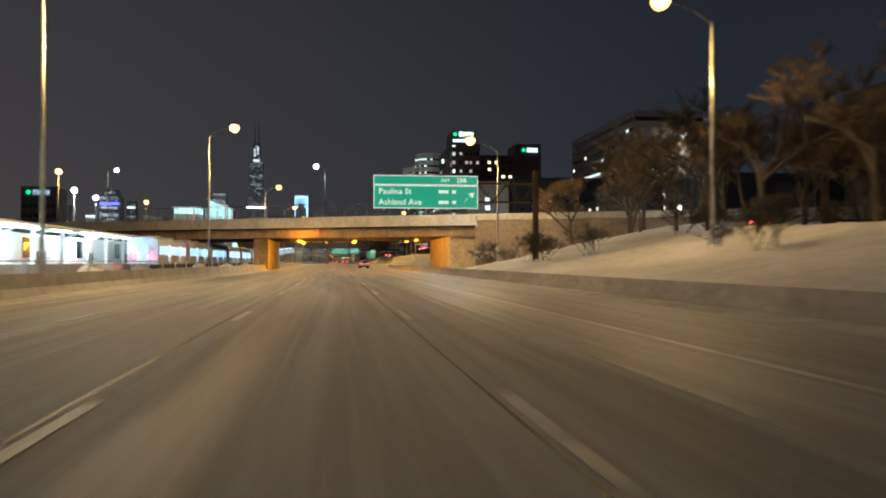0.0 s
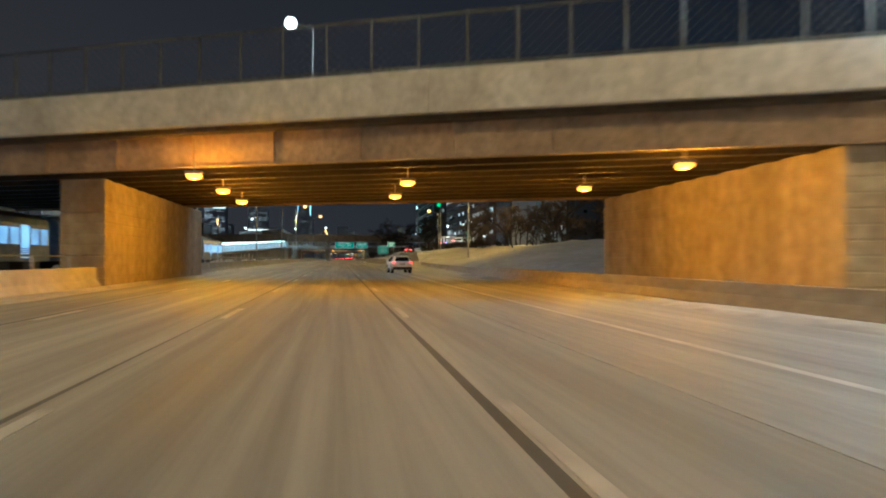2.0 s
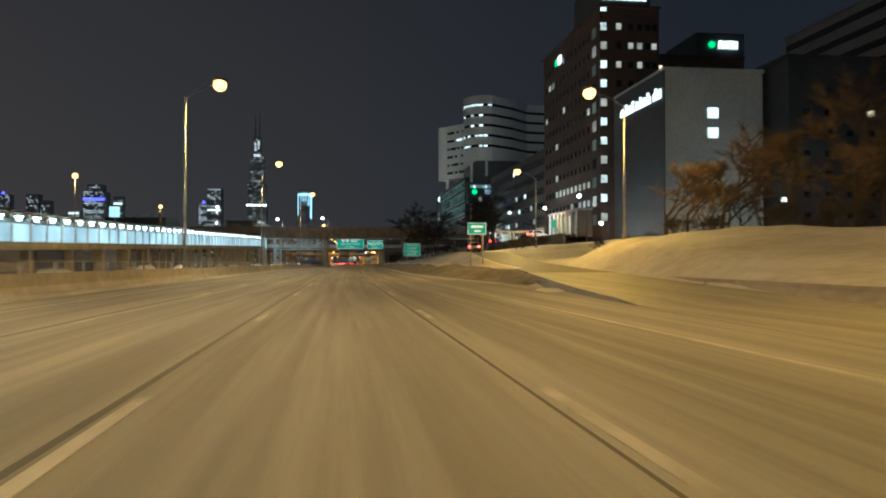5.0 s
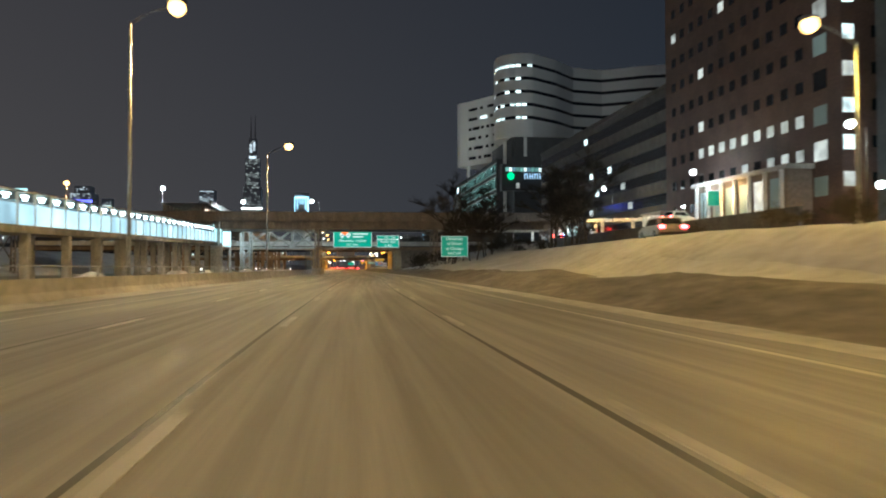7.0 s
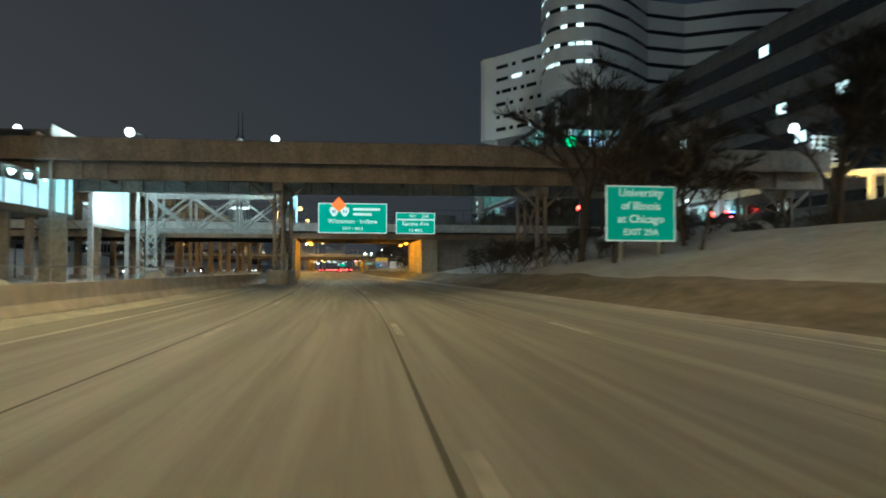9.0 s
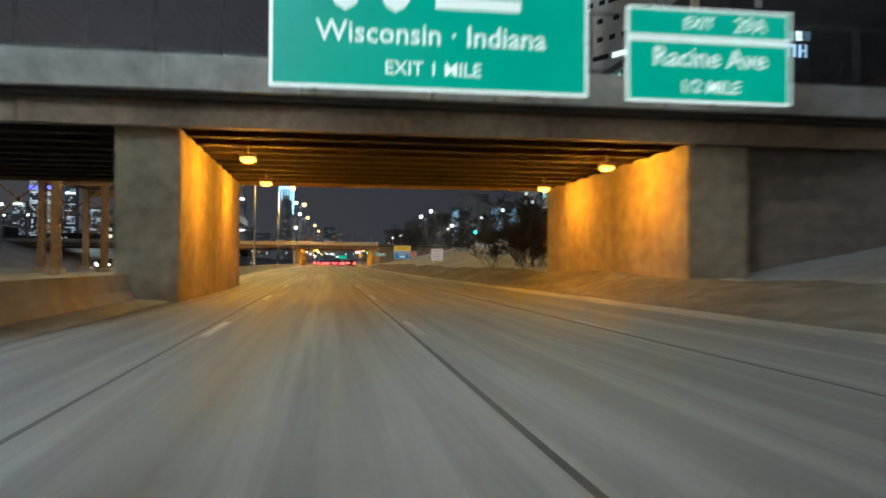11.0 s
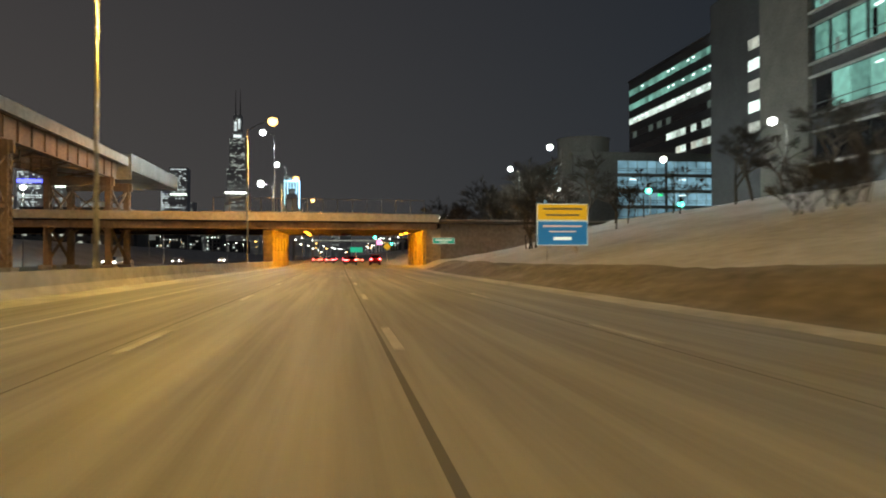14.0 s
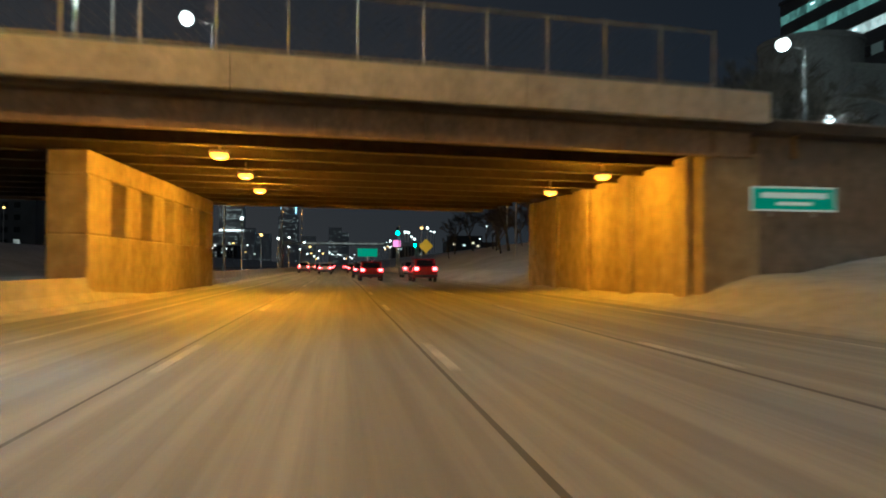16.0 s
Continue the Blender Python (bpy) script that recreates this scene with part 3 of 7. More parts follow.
# strips of slush along the edges
def slush(name, inner, outer, y0, y1, height, label, mat=SLUSH):
    bm, last = bmesh.new(), None
    for i in range(int((y1 - y0) / 1.5) + 1):
        y = y0 + 1.5 * i
        a, b = inner(y) + 0.25 * noise.noise((y * 0.15, 1, 0)) + 0.1 * noise.noise((y * 0.7, 4, 0)), outer(y)
        row = []
        for k in range(6):
            f = k / 5
            h = height * (math.sin(math.pi * min(1, f * 0.75)) * (0.7 + 0.5 * noise.noise((y * 0.3, f * 3, 9))) if k else 0.0)
            row.append(bm.verts.new((a + (b - a) * f, y, 0.008 + max(0, h))))
        if last:
            for k in range(5):
                bm.faces.new((last[k], last[k + 1], row[k + 1], row[k]))
        last = row
    solo(name, bm, mat, label, "slush", "stuff", smooth=True)


slush("slush_bank", lambda y: left_edge(y) + 0.9, lambda y: left_edge(y) - 0.1, -60, 1000, 0.11, "packed snow along the foot of the median barrier", PACKED)
slush("snow_strip", lambda y: toe(y) - 0.75, lambda y: toe(y) + 0.05, 226, 700, 0.07, "packed snow crust along the outer edge of the road", PACKED)
bm, last = bmesh.new(), None
for i in range(390):
    y = 214 + 1.0 * i
    row = [bm.verts.new((toe(y) - 0.05 + 3.3 * k / 8, y, 0.012 if k == 0 else land(toe(y) - 0.05 + 3.3 * k / 8, y) + 0.035 + 0.07 * noise.noise((k * 0.9, y * 0.8, 2)))) for k in range(9)]
    if last:
        for k in range(8):
            bm.faces.new((last[k], last[k + 1], row[k + 1], row[k]))
    last = row
solo("ploughed_bank", bm, DIRT, "dirty brown bank of ploughed snow beside the road", "slush", "stuff", smooth=True)
bm, last = bmesh.new(), None
for i in range(108):
    y = 236 + 1.5 * i
    x0, grown = slip_left(y), smoothstep(234, 250, y)
    reach = min(1.0, max(0.15, (x0 - toe(y) - 3.2) / 2.6))
    row = []
    for d, lift in ((-2.6, -0.25), (-2.2, 0.0), (-1.6, 0.05), (-1.0, 0.07), (-0.5, 0.09), (0.0, 0.1), (0.35, 0.06), (0.6, -0.03)):
        d *= reach if d < 0 else 1.0
        base = land(x0 + d, y) if d < 0 else slip_height(y) + 0.05
        row.append(bm.verts.new((x0 + d, y, base + (lift * (0.8 + 0.5 * noise.noise((y * 0.3, d, 5))) if lift > 0 else lift) * grown)))
    if last:
        for k in range(7):
            bm.faces.new((last[k], last[k + 1], row[k + 1], row[k]))
    last = row
solo("snow_ridge", bm, SNOW, "low ridge of ploughed snow along the edge of the slip road", "snow", "stuff", smooth=True)
slush("slush_bank", lambda y: right_edge(y) - 0.9, lambda y: right_edge(y) + 0.05, -60, 222, 0.12, "dirty slush along the foot of the retaining wall")


# concrete barriers with sloped faces and joints
def barrier(name, x_of, y0, y1, height, label, mat=CONCRETE, side=1, step=6.0):
    holder = thing(name, label, "barrier", kind="structure")
    n = round((y1 - y0) / step)
    for i in range(n):
        a, b = y0 + (y1 - y0) * i / n, y0 + (y1 - y0) * (i + 1) / n - 0.03
        bm = bmesh.new()
        prof = ((0.30, 0.0), (0.30, 0.10), (0.14, 0.34), (0.09, height), (-0.09, height), (-0.14, 0.34), (-0.30, 0.10), (-0.30, 0.0))
        lo = [bm.verts.new((x_of(a) + p[0] * side, a, p[1])) for p in prof]
        hi = [bm.verts.new((x_of(b) + p[0] * side, b, p[1])) for p in prof]
        for k in range(8):
            j = (k + 1) % 8
            bm.faces.new((lo[k], lo[j], hi[j], hi[k]))
        bm.faces.new(lo[::-1])
        bm.faces.new(hi)
        part("barrier_unit", bm, mat, holder)
    return holder


barrier("median_barrier", lambda y: left_edge(y) - 0.3, -60, 960, 0.80, "weathered concrete median barrier beside the fast lane", PARAPET)
barrier("edge_barrier", lambda y: right_edge(y) + 0.35, -58, 122, 0.62, "dirty salt-stained concrete barrier beside the slip lane", DIRTYCONC)
barrier("edge_barrier", lambda y: right_edge(y) + 0.35, 122.03, 220, 0.50, "dirty salt-stained concrete barrier on the bend of the slip road", DIRTYCONC)

# railway bed between the carriageways
bm = ribbon([lambda y: (-18.5, 0.10), lambda y: (-7.5, 0.10)], -60, 392, 8)
solo("track_bed", bm, BALLAST, "snow-dusted ballast of the railway tracks", "ballast", "structure")
for x in (-9.1, -10.54, -13.1, -14.54):
    bm = boxes((x - 0.04, x + 0.04, -60, 390, 0.12, 0.27))
    solo("rail", bm, GALV, "worn steel running rail on the ballast", "rail", "structure")


# ---- bridges ----
def across(y0, k):
    """A pose for something that crosses the road: its x runs along the bridge, its y into it."""
    return pose(0, y0, 0, 0, 0, math.degrees(math.atan(k)))


def bridge(name, label, y0, k, width, spans, bottom, ledge, top, fence_top, wall_mat, fence_x, girders=11, overhang=0.95, spacing=1.76, end=None, post_mat=POLEDARK):
    b = thing(name, label, "bridge", across(y0, k), kind="structure")
    x0, x1 = spans
    part("deck", boxes((x0, x1, 0.35, width - 0.35, ledge - 0.28, ledge + 0.05)), SHADEDECK, b, "concrete bridge deck, its colour darkened for the shade below")
    x1 = end or x1
    for side, y in (("near", 0.0), ("far", width)):
        s = 1 if side == "near" else -1
        prof = [(y, ledge - 0.12), (y, top), (y + 0.32 * s, top), (y + 0.32 * s, ledge - 0.12)]
        n = int((x1 - x0) / 7.5)
        bm = bmesh.new()
        add_prism(bm, prof, 0, (x1 - x0) / n - 0.02)
        segment = mesh_of("parapet", bm, PARAPET)
        for i in range(n):
            part("parapet", segment, PARAPET, b, "pale concrete parapet segment").location.x = x0 + (x1 - x0) * i / n
        bm = boxes((x0, x1, y + 0.18 * s - 0.02, y + 0.18 * s + 0.02, top + 0.02, top + 0.06))
        part("rail_base", bm, GALV, b)
    for i in range(girders):
        y = overhang + (width - 2 * overhang) * i / (girders - 1)
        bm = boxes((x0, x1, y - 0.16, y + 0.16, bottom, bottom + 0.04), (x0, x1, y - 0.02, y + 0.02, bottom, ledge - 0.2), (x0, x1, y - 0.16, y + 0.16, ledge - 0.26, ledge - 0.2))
        # Only the outer girders keep rust; inner ones are coloured as shaded.
        part("girder", bm, wall_mat if i in (0, girders - 1) else SHADESTEEL, b, "steel girder, rust-brown outside, darkened as shade inside")
        if i in (0, girders - 1):
            rib = mesh_of("stiffener", boxes((-0.012, 0.012, -0.14, 0.14, bottom + 0.04, ledge - 0.26)), wall_mat)
            for j in range(int(46 / 3)):
                ob = part("stiffener", rib, wall_mat, b)
                ob.location = (-22 + 3 * j, y, 0)
    # Weak light on the fence is put into dark steel; bridge 3 gets lighter posts.
    fx0, fx1 = fence_x
    n = round((fx1 - fx0) / spacing)
    for y in (0.18, width - 0.18):
        for i in range(n + 1):
            x = fx0 + (fx1 - fx0) * i / n
            bm = bmesh.new()
            add_beam(bm, (x, y, top), (x, y, fence_top), 0.075, sides=6)
            part("fence_post", bm, post_mat, b)
        bm = bmesh.new()
        add_beam(bm, (fx0, y, fence_top - 0.05), (fx1, y, fence_top - 0.05), 0.05)
        add_beam(bm, (fx0, y, top + 0.15), (fx1, y, top + 0.15), 0.04)
        part("fence_rail", bm, post_mat, b)
        bm = bmesh.new()
        m = int((fx1 - fx0) / 0.3)
        h = fence_top - top
        for i in range(m):
            x = fx0 + (fx1 - fx0) * i / m
            for dx in (h, -h):
                a, c = (x, y, top + 0.1), (x + dx, y, fence_top - 0.05)
                if fx0 <= c[0] <= fx1:
                    v = [bm.verts.new(p) for p in ((a[0] - 0.004, a[1], a[2]), (a[0] + 0.004, a[1], a[2]), (c[0] + 0.004, c[1], c[2]), (c[0] - 0.004, c[1], c[2]))]
                    bm.faces.new(v)
        part("fence_mesh", bm, POLEDARK, b, "chain-link mesh, darkened to stay faint")
    return b


def underpass_lamp(place):
    t = thing("underpass_lamp", "amber wall-pack lamp fixed under the bridge deck", "lamp", pose(*place), "underpass lamps")
    part("housing", boxes((-0.28, 0.28, -0.13, 0.13, 0.06, 0.16)), STEEL, t, bevel=0.02)
    bm = bmesh.new()
    add_ball(bm, (0, 0, 0), 0.14, 0.8)
    bmesh.ops.scale(bm, vec=(1.9, 1, 1), verts=bm.verts[:])
    part("lens", bm, AMBER_LENS, t, "glowing amber lens", smooth=True)
    bm = boxes((-0.03, 0.03, -0.03, 0.03, 0.16, 0.5))
    part("bracket", bm, STEEL, t)
    return t


# first bridge, skewed, with solid piers
one = bridge("bridge_1", "concrete road bridge on solid piers with a tall mesh fence", 100.6, -0.46, 19.8, (-60, 75), 4.15, 5.5, 6.62, 8.3, RUST, (-30, 20.5), spacing=1.5)


def pier(parent, outline, z0, z1, mat, name="pier", label="stained concrete pier wall", course=0.0):
    """A pier whose plan is an outline of (x, y) in the world, faced with courses of block if a height is given."""
    inv = parent.matrix_basis.inverted()
    plan = [(inv @ Vector((x, y, 0))).to_2d() for x, y in outline]
    bm = bmesh.new()
    add_prism(bm, [tuple(p) for p in plan], z0, z1, "z")
    ob = part(name, bm, mat, parent, label, bevel=0.05)
    if course:
        mid = sum(plan, Vector((0, 0))) / len(plan)
        proud = [tuple(p + Vector((math.copysign(0.035, p.x - mid.x), math.copysign(0.035, p.y - mid.y)))) for p in plan]
        z = max(z0, 0.0)
        while z + course <= z1 - 0.05:
            bm = bmesh.new()
            add_prism(bm, proud, z, z + course - 0.05, "z")
            part("block_course", bm, mat, ob, bevel=0.012)
            z += course
    return ob


pier(one, [(-6.5, 107.2), (-4.6, 106.4), (-4.6, 128), (-6.5, 128.8)], -0.2, 4.2, PIERWALL, course=0.42)
pier(one, [(17.6, 94.2), (20.4, 92.9), (20.4, 112), (17.6, 113.4)], -0.2, 4.2, PIERWALL, course=0.42)
pier(one, [(-22, 110.5), (-20.6, 110), (-20.6, 134), (-22, 134.5)], -0.2, 4.2, PIERWALL)
# masonry wing wall to the right of the opening
pier(one, [(20.4, 90.9), (44, 80.0), (44, 81.6), (20.4, 92.5)], -0.2, 5.9, BRICKWALL, "wing_wall", "brown masonry wing wall beside the opening", 0.42)
pier(one, [(20.3, 90.7), (44, 79.8), (44, 81.8), (20.3, 92.7)], 5.9, 6.5, PARAPET, "coping", "pale concrete coping on the wing wall")

# second bridge behind the railway viaduct
two = bridge("bridge_2", "dark concrete road bridge behind the railway viaduct", 428.5, 0.02, 18.5, (-60, 75), 4.9, 5.9, 6.7, 8.6, RUST, (-30, 40))
pier(two, [(-1.6, 430), (0.2, 430), (0.2, 446), (-1.6, 446)], -0.2, 5.0, PIERWALL)
pier(two, [(15.6, 430), (17.6, 430), (17.6, 446), (15.6, 446)], -0.2, 5.0, PIERWALL)
pier(two, [(17.6, 431), (40, 429), (40, 430.5), (17.6, 432.5)], -0.2, 6.0, BRICKWALL, "wing_wall", "dark masonry wing wall beside the opening")

# third bridge, with an arcaded left pier
three = bridge("bridge_3", "long concrete road bridge lit amber from below", 612.4, 0.13, 28, (-75, 75), 4.62, 5.68, 6.45, 8.2, RUST, (-8.08, 16.56), end=18.4, post_mat=STEEL)
pier(three, [(16.7, 616), (18.6, 616), (18.6, 637), (16.7, 637)], -0.2, 4.8, PIERWALL)
for y in (617.2, 622.1, 627, 631.9, 636.4):
    pier(three, [(16.5, y - 0.5), (16.72, y - 0.5), (16.72, y + 0.5), (16.5, y + 0.5)], -0.2, 4.8, PIERWALL, "pilaster")
pier(three, [(18.6, 616.2), (46, 619.8), (46, 621.3), (18.6, 617.7)], -0.2, 6.0, BRICKWALL, "wing_wall", "dark masonry wing wall beside the opening")


def arcade(y0, y1):
    """A stretch of the left pier, which drifts to the right with the road."""
    xa, xb = -1.9 + 0.047 * (y0 - 617.8), -1.9 + 0.047 * (y1 - 617.8)
    return [(xa - 1.2, y0), (xa, y0), (xb, y1), (xb - 1.2, y1)]


pier(three, arcade(617.8, 637), -0.2, 2.1, PIERWALL)
pier(three, arcade(617.8, 637), 3.9, 4.65, PIERWALL, "lintel")
for y0, y1 in ((617.8, 620.0), (621.6, 623.4), (625.0, 626.8), (628.4, 630.2), (631.8, 633.6), (635.2, 637)):
    pier(three, arcade(y0, y1), 2.1, 3.9, PIERWALL, "arcade_post")
for p in BRIDGE_ONE_LAMPS + BRIDGE_TWO_LAMPS + BRIDGE_THREE_LAMPS:
    underpass_lamp(p)

# ---- railway viaduct over the expressway ----
via = thing("railway_viaduct", "weathered steel elevated railway viaduct on riveted columns", "viaduct", pose(0, 391.6, 0, 0, 0, -2.3), kind="structure")
# The far girder is coloured pale in place of the light that falls on it.
for y, paint in ((0.0, VIARUST), (9.5, PALESTEEL)):
    bm = boxes((-95, 43, y - 0.22, y + 0.22, 7.6, 7.68), (-95, 43, y - 0.03, y + 0.03, 7.6, 10.1), (-95, 43, y - 0.25, y + 0.25, 10.0, 10.1), (-95, 43, y - 0.1, y + 0.1, 8.72, 8.8))
    part("girder", bm, paint, via, "deep riveted plate girder")
    rib = mesh_of("stiffener", boxes((-0.03, 0.03, -0.2, 0.2, 7.68, 10.0)), VIARUST)
    for i in range(78):
        ob = part("stiffener", rib, VIARUST, via)
        ob.location = (-94 + 1.75 * i, y, 0)
# deep edge beam that carries the walkway in front of each girder
for y in (-1.1, 10.6):
    s_in = 1 if y < 0 else -1
    bm = boxes((-95, 43, y - 0.05, y + 0.05, 9.0, 10.42), (-95, 43, y - 0.16, y + 0.16, 8.86, 9.0), (-95, 43, y - 0.14, y + 0.14, 10.36, 10.46))
    part("edge_beam", bm, VIARUST, via, "rust-brown riveted edge beam")
    rib = mesh_of("edge_rib", boxes((-0.03, 0.03, -0.13, 0.13, 9.0, 10.36)), VIARUST)
    for i in range(46):
        part("edge_rib", rib, VIARUST, via).location = (-93 + 3 * i, y, 0)
        bm = boxes((-93.06 + 3 * i, -92.94 + 3 * i, min(y, y + 0.9 * s_in), max(y, y + 0.9 * s_in), 9.2, 9.45))
        part("walkway_bracket", bm, VIARUST, via)
    part("walkway", boxes((-95, 43, min(y, y + 1.0 * s_in), max(y, y + 1.0 * s_in), 10.1, 10.2)), STEEL, via, "rusty plank walkway")
bm = bmesh.new()
for i in range(114):
    x = -94 + 1.2 * i
    add_box(bm, x - 0.12, x + 0.12, 0.1, 9.4, 9.6, 9.85)
part("track_tie", bm, STAINED, via, "rows of dark cross beams under the tracks")["kind"] = "stuff"
for i in range(23):
    x = -92 + 6 * i
    bm = boxes((x - 0.1, x + 0.1, 0.05, 9.45, 8.3, 9.5))
    part("floor_beam", bm, VIARUST, via)
for x, base in ((0.3, 1.1), (20.4, 1.4), (-28, 0.6), (40.5, 4), (-52, 0.6)):
    for y in (1.0, 8.5):
        bm = bmesh.new()
        for dx in (-0.32, 0.32):
            add_box(bm, x + dx - 0.09, x + dx + 0.09, y - 0.28, y + 0.28, base, 7.7)
        for j in range(int((7.6 - base) / 0.8)):
            z = base + 0.2 + 0.8 * j
            add_beam(bm, (x - 0.32, y - 0.2, z), (x + 0.32, y - 0.2, z + 0.7), 0.06)
            add_beam(bm, (x + 0.32, y + 0.2, z), (x - 0.32, y + 0.2, z + 0.7), 0.06)
        part("column", bm, VIARUST, via, "laced steel column")
        part("column_base", boxes((x - 0.8, x + 0.8, y - 0.8, y + 0.8, -0.4, base)), CONCRETE, via, "concrete column footing", bevel=0.06)
    bm = bmesh.new()
    add_beam(bm, (x, 1, base + 1.5), (x, 8.5, 7.5), 0.16)
    add_beam(bm, (x, 8.5, base + 1.5), (x, 1, 7.5), 0.16)
    add_box(bm, x - 0.35, x + 0.35, 0.3, 9.2, 7.0, 7.7)
    part("bracing", bm, VIARUST, via)
    for s in (-1, 1):
        bm = bmesh.new()
        add_beam(bm, (x + 0.3 * s, 1, 6.0), (x + 2.2 * s, 1, 7.75), 0.2)
        part("knee_brace", bm, VIARUST, via)

# second branch of the viaduct along the left of the road
side = thing("side_viaduct", "weathered elevated railway running beside the expressway", "viaduct", pose(-19.6, 400, 0), kind="structure")
for x in (0.0, -6.5):
    bm = boxes((x - 0.2, x + 0.2, 0, 216, 10.35, 10.43), (x - 0.03, x + 0.03, 0, 216, 10.35, 12.3), (x - 0.22, x + 0.22, 0, 216, 12.22, 12.32))
    part("girder", bm, RUST, side, "rust-brown plate girder")
    rib = mesh_of("stiffener", boxes((-0.18, 0.18, -0.02, 0.02, 10.43, 12.22)), RUST)
    for i in range(72):
        ob = part("stiffener", rib, RUST, side)
        ob.location = (x, 3 * i, 0)
bm = bmesh.new()
for i in range(216):
    add_box(bm, -7.2, 1.2, i + 0.1, i + 0.34, 12.32, 12.5)
part("track_tie", bm, STAINED, side, "timber ties along the track")["kind"] = "stuff"
for i in range(36):
    part("edge_panel", boxes((1.25, 1.4, 6 * i, 6 * i + 5.97, 11.95, 12.95)), PARAPET, side, "pale concrete edge panel of the track deck")
BENTS = [4, 18, 34, 50, 66, 82, 98, 114, 130, 148, 163, 178, 184, 212.3, 220.2]
for y in BENTS:
    for x in (0.0, -6.5):
        bm = bmesh.new()
        for d in (-0.45, 0.45):
            add_box(bm, x - 0.30, x + 0.30, y + d - 0.08, y + d + 0.08, 0.5, 10.35)
        for j in range(12):
            z = 0.7 + 0.8 * j
            for a, b in ((-0.45, 0.45), (0.45, -0.45)):
                add_beam(bm, (x + 0.28, y + a, z), (x + 0.28, y + b, z + 0.75), 0.08)
        part("column", bm, RUST, side, "laced steel column")
        part("column_base", boxes((x - 0.7, x + 0.7, y - 0.8, y + 0.8, -0.3, 0.5)), CONCRETE, side)
    bm = boxes((-7, 0.6, y - 0.25, y + 0.25, 9.4, 10.35))
    add_beam(bm, (-6.5, y, 4), (0, y, 9.4), 0.14)
    add_beam(bm, (0, y, 4), (-6.5, y, 9.4), 0.14)
    part("bent", bm, RUST, side)
for y0, y1 in ((178, 184), (212.3, 220.2)):
    for x in (0.0, -6.5):
        for z0, z1 in ((0.8, 5.2), (5.2, 9.4)):
            bm = bmesh.new()
            add_beam(bm, (x, y0, z0), (x, y1, z1), 0.24)
            add_beam(bm, (x, y1, z0), (x, y0, z1), 0.24)
            part("tower_brace", bm, RUST, side, "riveted cross brace")
        bm = bmesh.new()
        add_beam(bm, (x, y0, 5.2), (x, y1, 5.2), 0.3)
        part("tower_strut", bm, RUST, side)
# lateral bracing between the girders
for i in range(27):
    bm = bmesh.new()
    add_beam(bm, (-6.3, 8 * i, 10.6), (-0.2, 8 * i + 8, 10.6), 0.14)
    part("lateral_brace", bm, RUST, side)
    bm = bmesh.new()
    add_beam(bm, (-0.2, 8 * i, 10.6), (-6.3, 8 * i + 8, 10.6), 0.14)
    part("lateral_brace", bm, RUST, side)
bm = boxes((-7.4, 1.7, 215.4, 243, 11.5, 11.75), (1.35, 1.7, 215.4, 243, 11.6, 13.5), (-7.4, 1.7, 215.2, 215.5, 10.4, 13.4))
part("end_panel", bm, PARAPET, side, "pale concrete end span of the viaduct")

# ---- street lamps ----


def street_lamp(name, label, head, side, base_z, lens, group, reach=2.5, drop=1.6, slim=1.0, paint=GALV, bowl=0.5):
    """A lamp whose pole stands reach metres to the side (-1 left, 1 right) of its lens."""
    x, y, z = head
    px = x + side * reach
    t = thing(name, label, "street lamp", pose(px, y, base_z), group)
    top = z - base_z - drop * 0.6
    bm = bmesh.new()
    add_beam(bm, (0, 0, 0), (0, 0, top), 0.24 * slim, sides=10, end=0.14 * slim)
    part("pole", bm, paint, t, "slim tapered pole", smooth=True)
    part("base_plate", boxes((-0.25, 0.25, -0.25, 0.25, 0, 0.06), (-0.16, 0.16, -0.16, 0.16, 0.06, 0.42)), paint, t, bevel=0.02)
    bm = bmesh.new()
    pts = [(-side * reach * 0.9 * k / 6, 0, top - 0.1 + drop * 0.62 * math.sin(k / 6 * math.pi / 2)) for k in range(7)]
    for a, b in zip(pts, pts[1:]):
        add_beam(bm, a, b, 0.09 * slim, sides=6)
    bmesh.ops.remove_doubles(bm, verts=bm.verts, dist=0.03)
    part("arm", bm, paint, t, smooth=True)
    hz = z - base_z
    bm = bmesh.new()
    add_ball(bm, (-side * reach, 0, hz + 0.28), 0.40 * slim, 0.5, 12, 8)
    bmesh.ops.scale(bm, vec=(1.5, 0.9, 1), verts=bm.verts, space=Matrix.Translation((side * reach, 0, -hz)))
    part("head", bm, paint, t, "grey luminaire housing", smooth=True)
    bm = bmesh.new()
    # The ball is far larger than a real lens and stands in for bloom.
    add_ball(bm, (-side * reach, 0, hz - 0.05), bowl, 0.95, 16, 10)
    part("lens", bm, lens, t, "glowing lens, drawn oversize to suggest its glare", smooth=True)
    return t


for p in LEFT_LAMPS:
    street_lamp("street_lamp", "tall galvanised street lamp with a warm glowing head", p, -1, 0.0, SODIUM_LENS, "median street lamps")
for p in RIGHT_LAMPS:
    street_lamp("street_lamp", "tall galvanised street lamp on the snowy slope", p, 1, max(0, land(p[0] + 2.5, p[1])), SODIUM_LENS, "slope street lamps", 2.8)
# Includes the two helper lamps added near the clinic block and slab.
for p in WHITE_LAMPS:
    on_bridge = 85 < p[1] < 135 or 610 < p[1] < 642
    street_lamp("street_lamp", "street lamp with a cold white head", p, 1 if p[0] > -20 else -1, (5.6 if on_bridge else max(0, land(p[0] + 1.5, p[1]))), WHITE_LENS, "white street lamps", 1.4, 0.5, 0.6, POLEDARK, 0.4)


